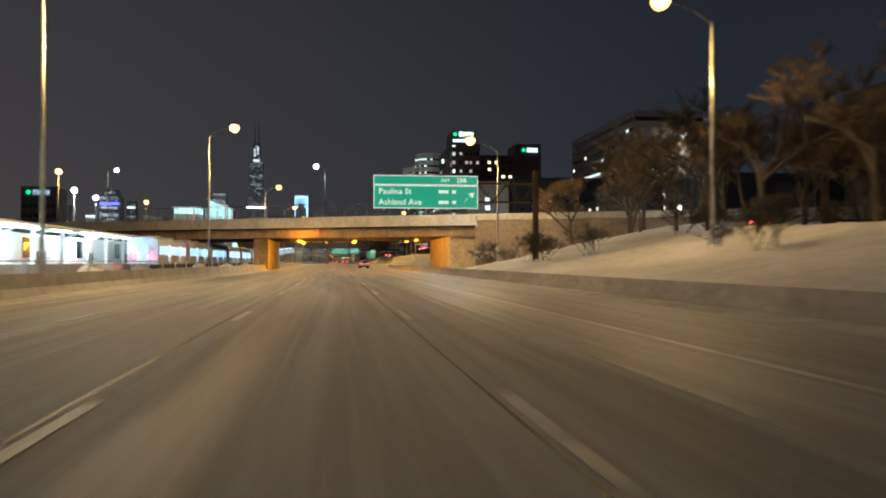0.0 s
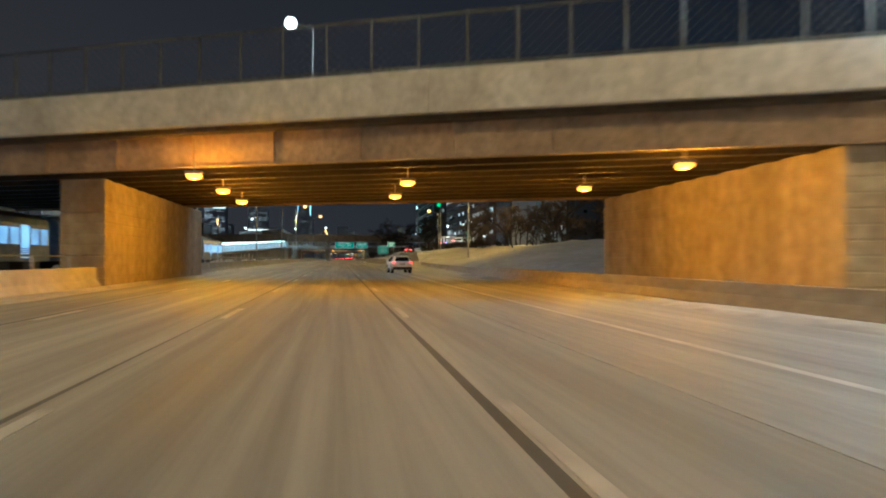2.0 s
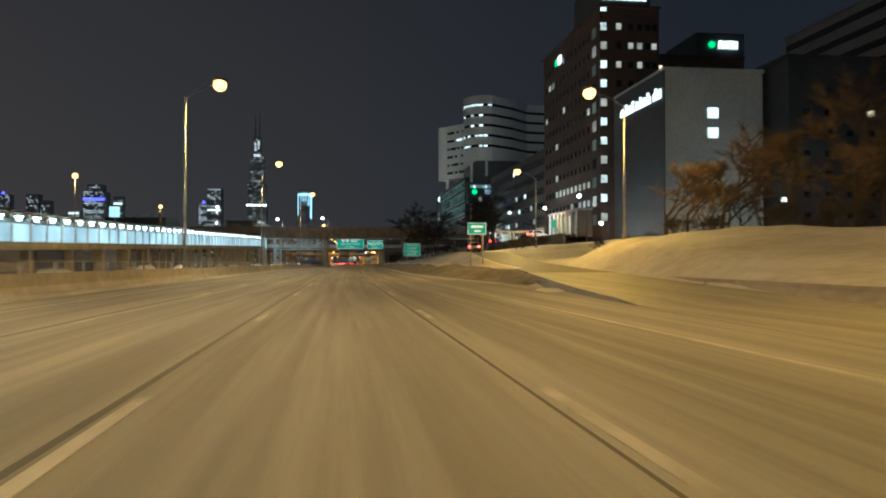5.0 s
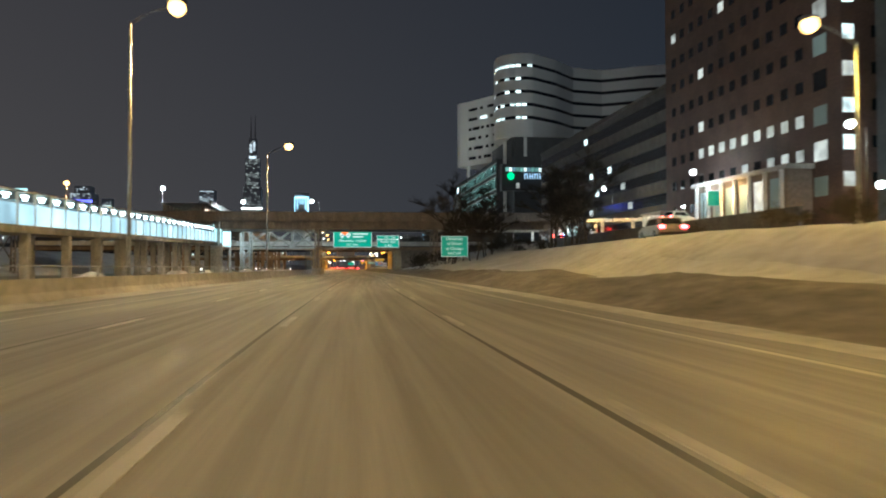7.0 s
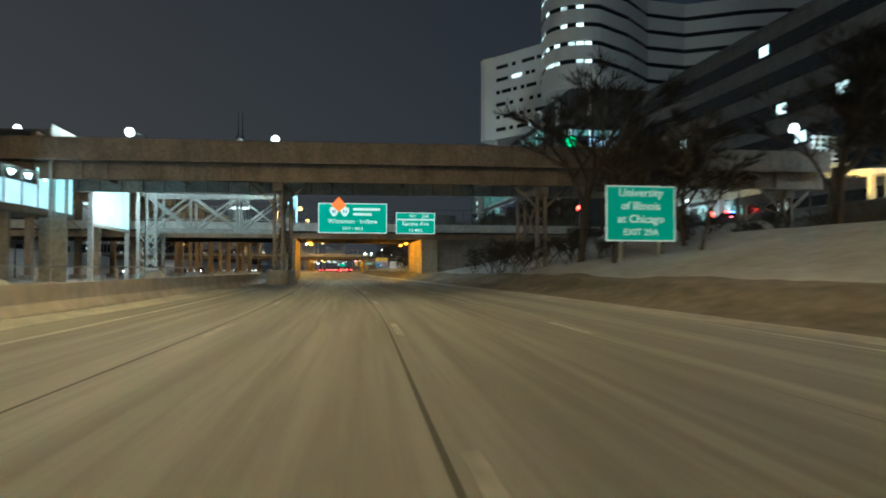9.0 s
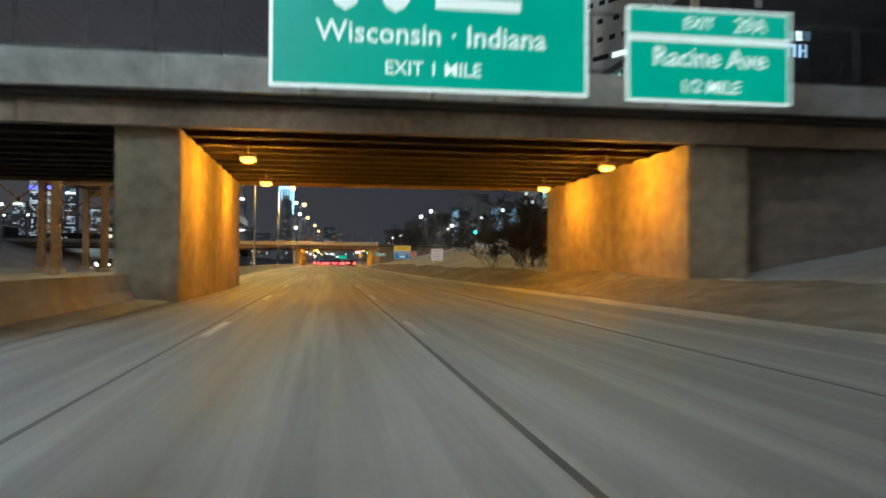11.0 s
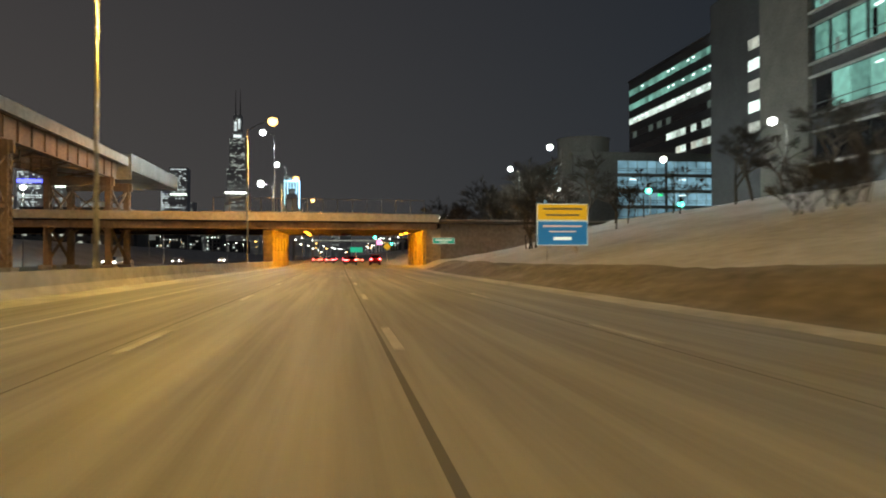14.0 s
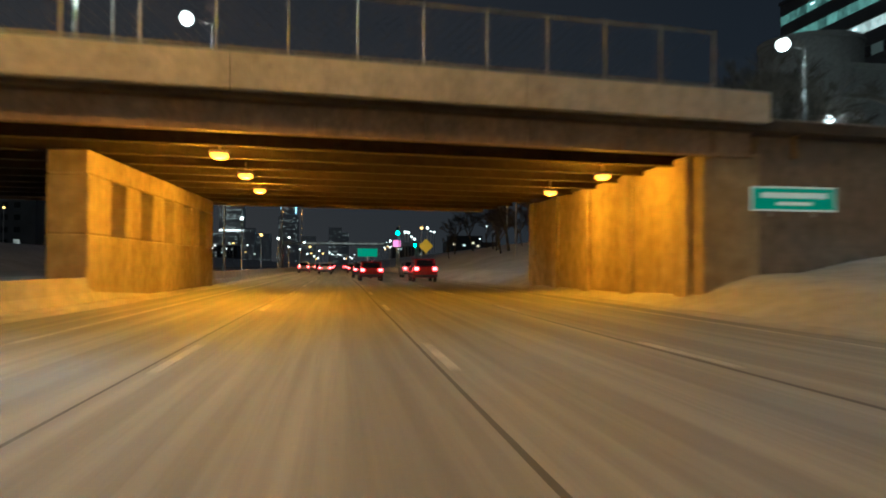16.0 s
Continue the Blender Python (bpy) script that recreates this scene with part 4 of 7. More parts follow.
# ---- signs ----
def facing(x, y, z):
    """A pose for letters that face traffic: x to the right, y up."""
    return pose(x, y, z, 90, 0, 0)


# Faces, borders and letters of road signs use emission to imitate retroreflection.
def sign_panel(t, x0, x1, z0, z1, y, mat, edge=SIGNWHITE, border=0.07):
    part("panel", boxes((x0, x1, y, y + 0.05, z0, z1)), edge, t, "white retroreflective border", bevel=0.012)
    part("face", boxes((x0 + border, x1 - border, y - 0.012, y + 0.002, z0 + border, z1 - border)), mat, t)
    bm = bmesh.new()
    n = max(2, int((x1 - x0) / 1.6))
    for i in range(n):
        x = x0 + (x1 - x0) * (i + 0.5) / n
        add_box(bm, x - 0.04, x + 0.04, y + 0.05, y + 0.16, z0 - 0.15, z1 + 0.05)
    part("stiffener", bm, SIGNBACK, t)


def bar(t, x0, x1, z, h, y, mat=SIGNWHITE):
    part("bar", boxes((x0, x1, y - 0.022, y - 0.012, z - h / 2, z + h / 2)), mat, t)


# exit sign on a cantilever
t = thing("exit_sign", "green overhead exit sign on a rusty cantilever mast", "road sign", pose(0, 63.6, 0))
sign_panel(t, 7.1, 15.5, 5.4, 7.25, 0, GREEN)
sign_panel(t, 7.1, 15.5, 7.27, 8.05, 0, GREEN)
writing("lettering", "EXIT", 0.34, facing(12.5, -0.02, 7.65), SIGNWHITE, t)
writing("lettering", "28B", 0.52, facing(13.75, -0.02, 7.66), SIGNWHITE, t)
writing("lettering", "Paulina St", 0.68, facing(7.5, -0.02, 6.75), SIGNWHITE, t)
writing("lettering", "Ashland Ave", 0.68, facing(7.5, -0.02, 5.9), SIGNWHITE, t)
bar(t, 12.3, 13.1, 6.75, 0.26, 0)
bar(t, 13.4, 13.7, 6.75, 0.26, 0)
bar(t, 12.3, 13.1, 5.9, 0.26, 0)
bar(t, 13.4, 13.7, 5.9, 0.26, 0)
bm = bmesh.new()
add_beam(bm, (14.35, -0.02, 5.95), (14.95, -0.02, 6.5), 0.13, 0.02)
add_prism(bm, [(15.2, 6.72), (14.72, 6.62), (15.08, 6.26)], -0.03, -0.012, "y")
part("arrow", bm, SIGNWHITE, t, "white arrow pointing up to the right")
bm = bmesh.new()
add_beam(bm, (20.4, 0.6, land(20.4, 63.6) - 0.2), (20.4, 0.6, 8.6), 0.55, sides=12, end=0.45)
part("mast", bm, SHADERUST, t, "thick rust-brown mast", smooth=True)
bm = bmesh.new()
for y in (0.25, 0.95):
    for z in (6.0, 7.5):
        add_beam(bm, (8.5, y, z), (20.4, y, z), 0.13, sides=6)
for i in range(10):
    x = 8.5 + 1.19 * i
    for y in (0.25, 0.95):
        add_beam(bm, (x, y, 6.0 if i % 2 else 7.5), (x + 1.19, y, 7.5 if i % 2 else 6.0), 0.07, sides=5)
part("arm_truss", bm, SHADERUST, t, "tubular truss arm")

# guide signs on the second bridge
t = thing("guide_sign", "green guide sign with route shields and an orange plate", "road sign", pose(0, 426.2, 0))
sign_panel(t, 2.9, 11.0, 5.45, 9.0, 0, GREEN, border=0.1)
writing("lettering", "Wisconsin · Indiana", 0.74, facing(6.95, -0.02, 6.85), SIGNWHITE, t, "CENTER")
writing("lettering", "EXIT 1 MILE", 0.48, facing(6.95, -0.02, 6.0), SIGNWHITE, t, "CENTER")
for x, word in ((4.75, "90"), (6.0, "94")):
    bm = bmesh.new()
    add_prism(bm, [(x - 0.5, 8.45), (x, 8.6), (x + 0.5, 8.45), (x + 0.52, 8.0), (x + 0.25, 7.55), (x, 7.4), (x - 0.25, 7.55), (x - 0.52, 8.0)], -0.03, -0.012, "y")
    part("shield", bm, SIGNWHITE, t)
    writing("lettering", word, 0.55, facing(x, -0.04, 7.95), BLUE, t, "CENTER")
bar(t, 7.0, 10.2, 8.3, 0.3, 0)
bar(t, 7.0, 9.2, 7.7, 0.3, 0)
bm = bmesh.new()
add_prism(bm, [(4.4, 8.75), (5.3, 9.75), (6.2, 8.75), (5.3, 7.95)], -0.06, -0.04, "y")
part("orange_plate", bm, ORANGE, t, "orange diamond-shaped plate")
bm = boxes((2.9, 11, 0.3, 0.5, 5.9, 6.1), (2.9, 11, 0.3, 0.5, 8.2, 8.4))
for x in (4, 10):
    add_box(bm, x - 0.08, x + 0.08, 0.05, 2.6, 5.9, 6.05)
part("bracket", bm, STEEL, t)
t = thing("guide_sign", "green exit sign hung on the dark bridge", "road sign", pose(0, 426.4, 0))
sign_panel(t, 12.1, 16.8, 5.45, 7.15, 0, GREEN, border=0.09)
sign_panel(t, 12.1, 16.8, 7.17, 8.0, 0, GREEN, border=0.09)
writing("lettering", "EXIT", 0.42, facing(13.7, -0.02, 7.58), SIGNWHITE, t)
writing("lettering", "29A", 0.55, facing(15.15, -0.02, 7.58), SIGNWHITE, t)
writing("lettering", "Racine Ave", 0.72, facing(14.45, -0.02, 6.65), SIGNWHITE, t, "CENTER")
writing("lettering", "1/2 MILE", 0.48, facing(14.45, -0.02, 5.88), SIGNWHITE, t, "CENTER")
part("bracket", boxes((13, 13.15, 0.05, 2.4, 5.9, 6.05), (15.6, 15.75, 0.05, 2.4, 5.9, 6.05)), STEEL, t)

# university sign on the slope
t = thing("guide_sign", "green guide sign on two posts in the snow", "road sign", pose(0, 373.4, 0))
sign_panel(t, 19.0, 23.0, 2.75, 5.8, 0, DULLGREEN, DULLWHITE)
for i, word in enumerate(("University", "of Illinois", "at Chicago", "EXIT 29A")):
    writing("lettering", word, 0.62 if i < 3 else 0.5, facing(21.0, -0.02, 5.4 - 0.72 * i), DULLWHITE, t, "CENTER")
for x in (19.9, 22.1):
    part("post", boxes((x - 0.07, x + 0.07, 0.12, 0.26, land(x, 373.4) - 0.2, 5.6)), GALV, t)

t = thing("gore_sign", "small green exit sign where the slip road leaves", "road sign", pose(0, 254, 0))
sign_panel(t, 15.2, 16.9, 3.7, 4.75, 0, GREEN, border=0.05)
bar(t, 15.5, 16.6, 4.4, 0.22, 0)
bar(t, 15.8, 16.4, 4.0, 0.16, 0)
for x in (15.5, 16.6):
    part("post", boxes((x - 0.05, x + 0.05, 0.1, 0.2, land(x, 254) - 0.3, 4.6)), GALV, t)

# information and route signs by the third bridge
t = thing("service_sign", "blue and yellow sign on a post in the snow", "road sign", pose(0, 568.6, 0))
sign_panel(t, 18.4, 21.8, 1.95, 3.55, 0, BLUE, DULLWHITE, border=0.05)
sign_panel(t, 18.4, 21.8, 3.57, 4.65, 0, YELLOW, DULLWHITE, border=0.04)
for z, a, b, h, m in ((4.32, 18.8, 21.4, 0.13, NOTICE_INK), (3.92, 19.0, 21.2, 0.12, NOTICE_INK), (3.2, 18.8, 21.4, 0.12, NOTICE_PALE), (2.85, 19.2, 21.0, 0.09, NOTICE_PALE), (2.4, 19.5, 20.7, 0.2, SIGNWHITE)):
    bar(t, a, b, z, h, 0, m)
for x in (19.1, 21.1):
    part("post", boxes((x - 0.06, x + 0.06, 0.1, 0.22, land(x, 568.6) - 0.2, 4.4)), GALV, t)
t = thing("notice_sign", "white notice sign with lines of black text", "road sign", pose(0, 505.7, 0))
sign_panel(t, 17.6, 19.15, 1.45, 2.95, 0, NOTICE_PALE, SIGNBACK, 0.03)
for z, a, b in ((2.65, 17.9, 18.8), (2.3, 17.8, 18.9), (1.98, 17.9, 18.9), (1.7, 18.0, 18.7)):
    bar(t, a, b, z, 0.09, 0, NOTICE_INK)
for x in (17.9, 18.9):
    part("post", boxes((x - 0.05, x + 0.05, 0.06, 0.16, land(x, 505.7) - 0.2, 2.8)), GALV, t)
t = thing("notice_sign", "small white notice sign with faded red lines", "road sign", pose(0, 533.4, 0))
sign_panel(t, 17.7, 18.95, 2.15, 3.05, 0, NOTICE_RED, SIGNBACK, 0.03)
for z, a, b in ((2.82, 17.85, 18.8), (2.42, 17.95, 18.7)):
    bar(t, a, b, z, 0.12, 0, REFLECTOR)
part("post", boxes((18.27, 18.39, 0.06, 0.16, land(18.3, 533.4) - 0.2, 2.9)), GALV, t)
t = thing("street_name_sign", "small green sign fixed to the dark wing wall", "road sign", pose(0, 614.4, 0))
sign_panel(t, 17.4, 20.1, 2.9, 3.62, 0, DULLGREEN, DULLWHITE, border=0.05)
bar(t, 17.7, 19.8, 3.36, 0.16, 0, DULLWHITE)
bar(t, 18.2, 19.3, 3.12, 0.1, 0, DULLWHITE)
part("bracket", boxes((18.5, 18.7, 0.05, 1.2, 3.1, 3.4)), STEEL, t)
t = thing("warning_sign", "yellow diamond warning sign on a post", "road sign", pose(17.0, 690, 0))
bm = bmesh.new()
add_prism(bm, [(0, 4.6), (0.9, 3.7), (0, 2.8), (-0.9, 3.7)], -0.03, 0.03, "y")
part("panel", bm, YELLOW, t)
part("post", boxes((-0.06, 0.06, 0.03, 0.14, -0.3, 4.2)), GALV, t)
t = thing("wall_cabinet", "small grey cabinet on the wing wall", "cabinet", pose(21.9, 89.0, 1.5, 0, 0, -24))
part("body", boxes((-0.35, 0.35, 0, 0.35, 0.2, 1.2)), SIGNBACK, t, bevel=0.03)
part("door", boxes((-0.3, 0.3, -0.02, 0.0, 0.26, 1.14)), GALV, t)
t = thing("street_name_sign", "small weathered blue-grey sign fixed to the masonry wing wall", "road sign", pose(20.7, 89.5, 0, 0, 0, -24))
sign_panel(t, -0.9, 0.9, 1.5, 2.3, 0, SIGNBACK, GALV, border=0.04)
bar(t, -0.6, 0.6, 1.85, 0.16, 0, NOTICE_INK)


t = thing("lit_panel", "bright square lit panel on a post beyond the tracks", "billboard", pose(-67.5, 447, 0))
part("panel", boxes((-1.6, 1.6, -0.1, 0.1, 15.8, 19.2)), HEADHOUSE_GLOW, t)
part("post", boxes((-0.2, 0.2, 0.1, 0.5, land(-67.5, 447) - 0.3, 18.5)), GALV, t)
t = thing("guide_sign", "small green sign on a post beside the hospital entrance", "road sign", pose(49.6, 348.8, 0))
sign_panel(t, -0.95, 0.95, 8.6, 10.5, 0, DULLGREEN, DULLWHITE, 0.05)
part("post", boxes((-0.07, 0.07, 0.16, 0.3, 5.9, 10.3)), GALV, t)

# ---- traffic signals ----
def signal(place, mat, lit):
    x, y, z = place
    b = land(x, y)
    t = thing("traffic_signal", f"traffic signal on a pole showing {'green' if mat is GREEN_SIGNAL else 'red'}", "traffic light", pose(x, y, b), "traffic signals")
    h = z - b
    bm = bmesh.new()
    add_beam(bm, (0.3, 0.2, 0), (0.3, 0.2, h + 1.0), 0.16, sides=8)
    part("pole", bm, GALV, t, smooth=True)
    o = {0: -0.35, 1: 0.0, 2: 0.35}[lit]
    part("housing", boxes((-0.2, 0.2, -0.1, 0.2, h + o - 0.58, h + o + 0.58)), BLACKTRIM, t, bevel=0.04)
    for i in range(3):
        bm = bmesh.new()
        zz = h + o + 0.35 - 0.35 * i
        # The lit lens is enlarged to imitate glare around it.
        add_ball(bm, (0, -0.1, zz), 0.32 if i == lit else 0.14, 1.0, 12, 8)
        part("lens", bm, mat if i == lit else DARKGLASS, t, smooth=True)
        part("visor", boxes((-0.17, 0.17, -0.34, -0.1, zz + 0.14, zz + 0.16)), BLACKTRIM, t)


for p in ((42.1, 449.2, 10.7), (46.2, 447.0, 10.3), (48.8, 419.7, 7.7)):
    signal(p, RED_SIGNAL, 0)
for p in ((47.1, 609.8, 7.6), (46.7, 645.7, 7.9), (43.5, 611, 9.3), (16, 720, 6.5), (23.1, 760, 5.6)):
    signal(p, GREEN_SIGNAL, 2)


# ---- vehicles ----
def car(name, label, place, turn, paint, lit="rear", tall=1.0, group="distant traffic"):
    """A plain estate car about 4.6 m long; its nose points along +y."""
    t = thing(name, label, "car", pose(*place, 0, 0, turn), group)
    w, h = 0.92, 1.5 * tall
    bm = bmesh.new()
    side = [(-2.25, 0.45), (-2.3, 0.75), (-2.22, 0.98 * tall), (1.2, 0.95 * tall), (2.1, 0.80 * tall), (2.28, 0.6), (2.25, 0.32), (-2.2, 0.32)]
    add_prism(bm, side, -w, w)
    part("body", bm, paint, t, bevel=0.06)
    bm = bmesh.new()
    cab = [(-2.05, 0.95 * tall), (-1.65, h - 0.06), (-1.3, h), (0.1, h), (0.45, h - 0.05), (1.25, 0.93 * tall)]
    add_prism(bm, cab, -w + 0.12, w - 0.12)
    part("cabin", bm, paint, t, bevel=0.05)
    for sx in (-1, 1):
        bm = bmesh.new()
        add_prism(bm, [(-1.75, 1.0 * tall), (-1.5, h - 0.14), (0.2, h - 0.12), (0.9, 1.0 * tall)], sx * (w - 0.125), sx * (w - 0.105))
        part("side_window", bm, DARKGLASS, t)
    bm = bmesh.new()
    v = [bm.verts.new(p) for p in ((-0.68, -2.07, 1.02 * tall), (0.68, -2.07, 1.02 * tall), (0.6, -1.71, h - 0.12), (-0.6, -1.71, h - 0.12))]
    bm.faces.new(v)
    bmesh.ops.solidify(bm, geom=bm.faces[:], thickness=0.03)
    part("rear_window", bm, DARKGLASS, t)
    for x in (-w + 0.1, w - 0.1):
        for y in (-1.4, 1.4):
            bm = bmesh.new()
            add_beam(bm, (x - 0.11, y, 0.33), (x + 0.11, y, 0.33), 0.66, sides=16)
            wheel = part("wheel", bm, RUBBER, t)
            bm = bmesh.new()
            add_beam(bm, (x - 0.12, y, 0.33), (x + 0.12, y, 0.33), 0.38, sides=10)
            part("rim", bm, CHROME, wheel)
    for sx in (-1, 1):
        x = sx * 0.70
        part("tail_lamp", boxes((x - 0.16, x + 0.16, -2.34, -2.2, 0.74 * tall, 0.94 * tall)), RED_LENS, t, "glowing red tail lamp", bevel=0.02)
        part("head_lamp", boxes((x - 0.17, x + 0.17, 2.1, 2.28, 0.58 * tall, 0.74 * tall)), HEAD_LENS if lit == "front" else CHROME, t, bevel=0.02)
    part("bumper", boxes((-w + 0.02, w - 0.02, -2.36, -2.2, 0.36, 0.55)), BLACKTRIM, t, bevel=0.03)
    return t


paints = (CARDARK, CARSILVER, CARWHITE)
for i, (x, y) in enumerate(((8.4, 672), (13.6, 676), (4.6, 705), (8.8, 716), (1.2, 722), (12.6, 735), (5.0, 742), (9.2, 760), (1.4, 765), (5.4, 790), (13.0, 785), (9.6, 815), (2.0, 820), (6.0, 850))):
    car("car", f"{('dark', 'silver', 'white')[i % 3]} car in the queue with red tail lamps lit", (x, y, 0.0), 0, paints[i % 3], tall=(1.0, 1.15, 1.05)[i % 3])
for i, (x, y) in enumerate(((-25, 520), (-28.5, 590), (-25, 640), (-32, 660), (-28.5, 700), (-25, 745), (-36, 560), (-32, 480))):
    car("car", f"{('dark', 'silver', 'white')[i % 3]} oncoming car with headlamps on", (x, y, 0.03), 180, paints[i % 3], "front", group="oncoming traffic")
car("car", "silver car climbing the slip road with red tail lamps lit", (0.5 * (slip_left(306) + right_edge(306)), 306, slip_height(306) + 0.02), -6, CARSILVER, group="slip road traffic")
car("car", "white car above the snow bank with tail lamps lit", (46.6, 352.5, 6.45), -65, CARWHITE, tall=1.15, group="street traffic")


car("car", "dark car on the upper street with red tail lamps lit", (36.4, 60, land(36.4, 60)), 0, CARDARK, group="street traffic")
patrol = car("car", "dark patrol car on the street with red and blue lamps lit", (51.0, 420.0, 6.47), 0, CARDARK, group="street traffic")
part("roof_lamp", boxes((-0.55, -0.05, -0.6, -0.3, 1.5, 1.66)), RED_SIGNAL, patrol, "glowing red roof lamp", bevel=0.03)
part("roof_lamp", boxes((0.05, 0.55, -0.6, -0.3, 1.5, 1.66)), PATROL_BLUE, patrol, "glowing blue roof lamp", bevel=0.03)


def profile_mesh(bm, stations):
    """A smooth skin through cross sections: each a y and a list of (x, z)."""
    rows = [[bm.verts.new((x, y, z)) for x, z in ring] for y, ring in stations]
    for a, b in zip(rows, rows[1:]):
        for i in range(len(a) - 1):
            bm.faces.new((a[i], a[i + 1], b[i + 1], b[i]))
    return rows


def suv(place, turn):
    """A white sport utility vehicle, 4.7 m long before scaling, nose along +y."""
    t = thing("suv", "white sport utility vehicle with red tail lamps lit, salt-stained sills", "car", pose(*place, 0, 0, turn))

    def ring(y, belt, roof, sill, wb, wr):
        half = [(wb * 0.90, sill), (wb, sill + 0.18), (wb, belt - 0.16), (wb * 0.975, belt)]
        if roof > belt + 0.02:
            half += [(wb * 0.93, belt + 0.03), (wr + 0.06, roof - 0.14), (wr, roof - 0.05), (wr * 0.6, roof), (0, roof + 0.015)]
        else:
            half += [(wb * 0.93, belt + 0.01), (wb * 0.82, belt + 0.03), (wb * 0.6, belt + 0.045), (wb * 0.3, belt + 0.055), (0, belt + 0.06)]
        return half + [(-x, z) for x, z in half[-2::-1]]

    rows = [(-2.34, 0.84, 0.84, 0.50, 0.74, 0.5), (-2.30, 0.97, 1.02, 0.40, 0.86, 0.60), (-2.16, 1.07, 1.20, 0.34, 0.91, 0.63), (-1.96, 1.09, 1.46, 0.32, 0.93, 0.60), (-1.72, 1.08, 1.585, 0.32, 0.94, 0.60),
            (-1.2, 1.06, 1.64, 0.32, 0.945, 0.62), (-0.4, 1.03, 1.67, 0.32, 0.945, 0.64), (0.2, 1.01, 1.64, 0.32, 0.945, 0.63), (0.6, 1.00, 1.53, 0.32, 0.94, 0.61),
            (1.05, 0.99, 1.25, 0.32, 0.935, 0.62), (1.38, 0.985, 1.0, 0.32, 0.93, 0.6), (1.75, 0.94, 0.94, 0.32, 0.915, 0.6), (2.1, 0.86, 0.86, 0.34, 0.87, 0.5), (2.3, 0.74, 0.74, 0.40, 0.76, 0.4), (2.38, 0.6, 0.6, 0.45, 0.62, 0.4)]
    bm = bmesh.new()
    skin = profile_mesh(bm, [(r[0], ring(*r)) for r in rows])
    bm.faces.new(skin[0])
    bm.faces.new(skin[-1][::-1])
    under = [(r[0][0], r[1]) for r in zip(rows, skin)]
    for a, b in zip(skin, skin[1:]):
        bm.faces.new((a[0], b[0], b[-1], a[-1]))
    part("body", bm, CARWHITE, t, "glossy white body shell", smooth=True)
    for sx in (-1, 1):
        for name, pts in (("front_window", ((0.02, 1.07, 0), (0.98, 1.05, 0), (0.52, 1.50, 1), (0.02, 1.56, 1))),
                          ("rear_door_window", ((-0.90, 1.10, 0), (-0.04, 1.08, 0), (-0.04, 1.56, 1), (-0.78, 1.55, 1))),
                          ("quarter_window", ((-1.62, 1.19, 0), (-0.97, 1.11, 0), (-0.86, 1.54, 1), (-1.30, 1.50, 1)))):
            bm = bmesh.new()
            v = [bm.verts.new((sx * ((0.925, 0.905)[0] if not up else 0.725), y, z)) for y, z, up in pts]
            bm.faces.new(v if sx > 0 else v[::-1])
            bmesh.ops.solidify(bm, geom=bm.faces[:], thickness=0.05)
            part(name, bm, DARKGLASS, t)
        for y in (-1.42, 1.38):
            bm = bmesh.new()
            add_beam(bm, (sx * 0.70, y, 0.36), (sx * 0.95, y, 0.36), 0.72, sides=24)
            wheel = part("wheel", bm, RUBBER, t, bevel=0.03)
            bm = bmesh.new()
            add_beam(bm, (sx * 0.80, y, 0.36), (sx * 0.965, y, 0.36), 0.46, sides=18)
            part("rim", bm, GALV, wheel, "alloy rim grey with salt")
            bm = bmesh.new()
            rim = [[bm.verts.new((sx * w, y + r * math.cos(a), 0.36 + r * math.sin(a))) for w, r in ((0.90, 0.385), (0.965, 0.385), (0.955, 0.445), (0.90, 0.45))] for a in [-0.12 + (math.pi + 0.24) * k / 14 for k in range(15)]]
            for p, q in zip(rim, rim[1:]):
                for k in range(4):
                    bm.faces.new((p[k], p[(k + 1) % 4], q[(k + 1) % 4], q[k]))
            bm.faces.new(rim[0][::-1])
            bm.faces.new(rim[-1])
            part("wheel_arch", bm, BLACKTRIM, t, "black plastic wheel-arch trim")
        part("sill", boxes((sx * 0.93 - 0.03, sx * 0.93 + 0.03, -1.0, 0.95, 0.28, 0.46)), BLACKTRIM, t, bevel=0.02)
        bm = bmesh.new()
        add_prism(bm, [(-2.33, 0.94), (-2.25, 1.05), (-1.95, 1.05), (-2.10, 0.95)], sx * 0.62, sx * 0.93)
        part("tail_lamp", bm, TAIL_SOFT, t, "glowing red tail lamp", bevel=0.02)
        part("head_lamp", boxes((sx * 0.72 - 0.16, sx * 0.72 + 0.16, 2.02, 2.26, 0.68, 0.82)), CHROME, t, bevel=0.04)
        mir = part("mirror", boxes((sx * 1.03 - 0.11, sx * 1.03 + 0.11, 0.66, 0.82, 1.04, 1.2)), CARWHITE, t, bevel=0.04)
        part("mirror_arm", boxes((sx * 0.92 - 0.05, sx * 0.92 + 0.05, 0.70, 0.78, 1.03, 1.08)), BLACKTRIM, t)
        for y in (-0.72, 0.18):
            part("door_handle", boxes((sx * 0.945 - 0.02, sx * 0.945 + 0.02, y - 0.1, y + 0.1, 0.88, 0.91)), CHROME, t, bevel=0.008)
        bm = bmesh.new()
        add_beam(bm, (sx * 0.60, -1.4, 1.67), (sx * 0.62, 0.1, 1.70), 0.035, sides=6)
        part("roof_rail", bm, CHROME, t)
        part("exhaust", boxes((sx * 0.55 - 0.09, sx * 0.55 + 0.09, -2.38, -2.2, 0.34, 0.42)), CHROME, t)
    bm = bmesh.new()
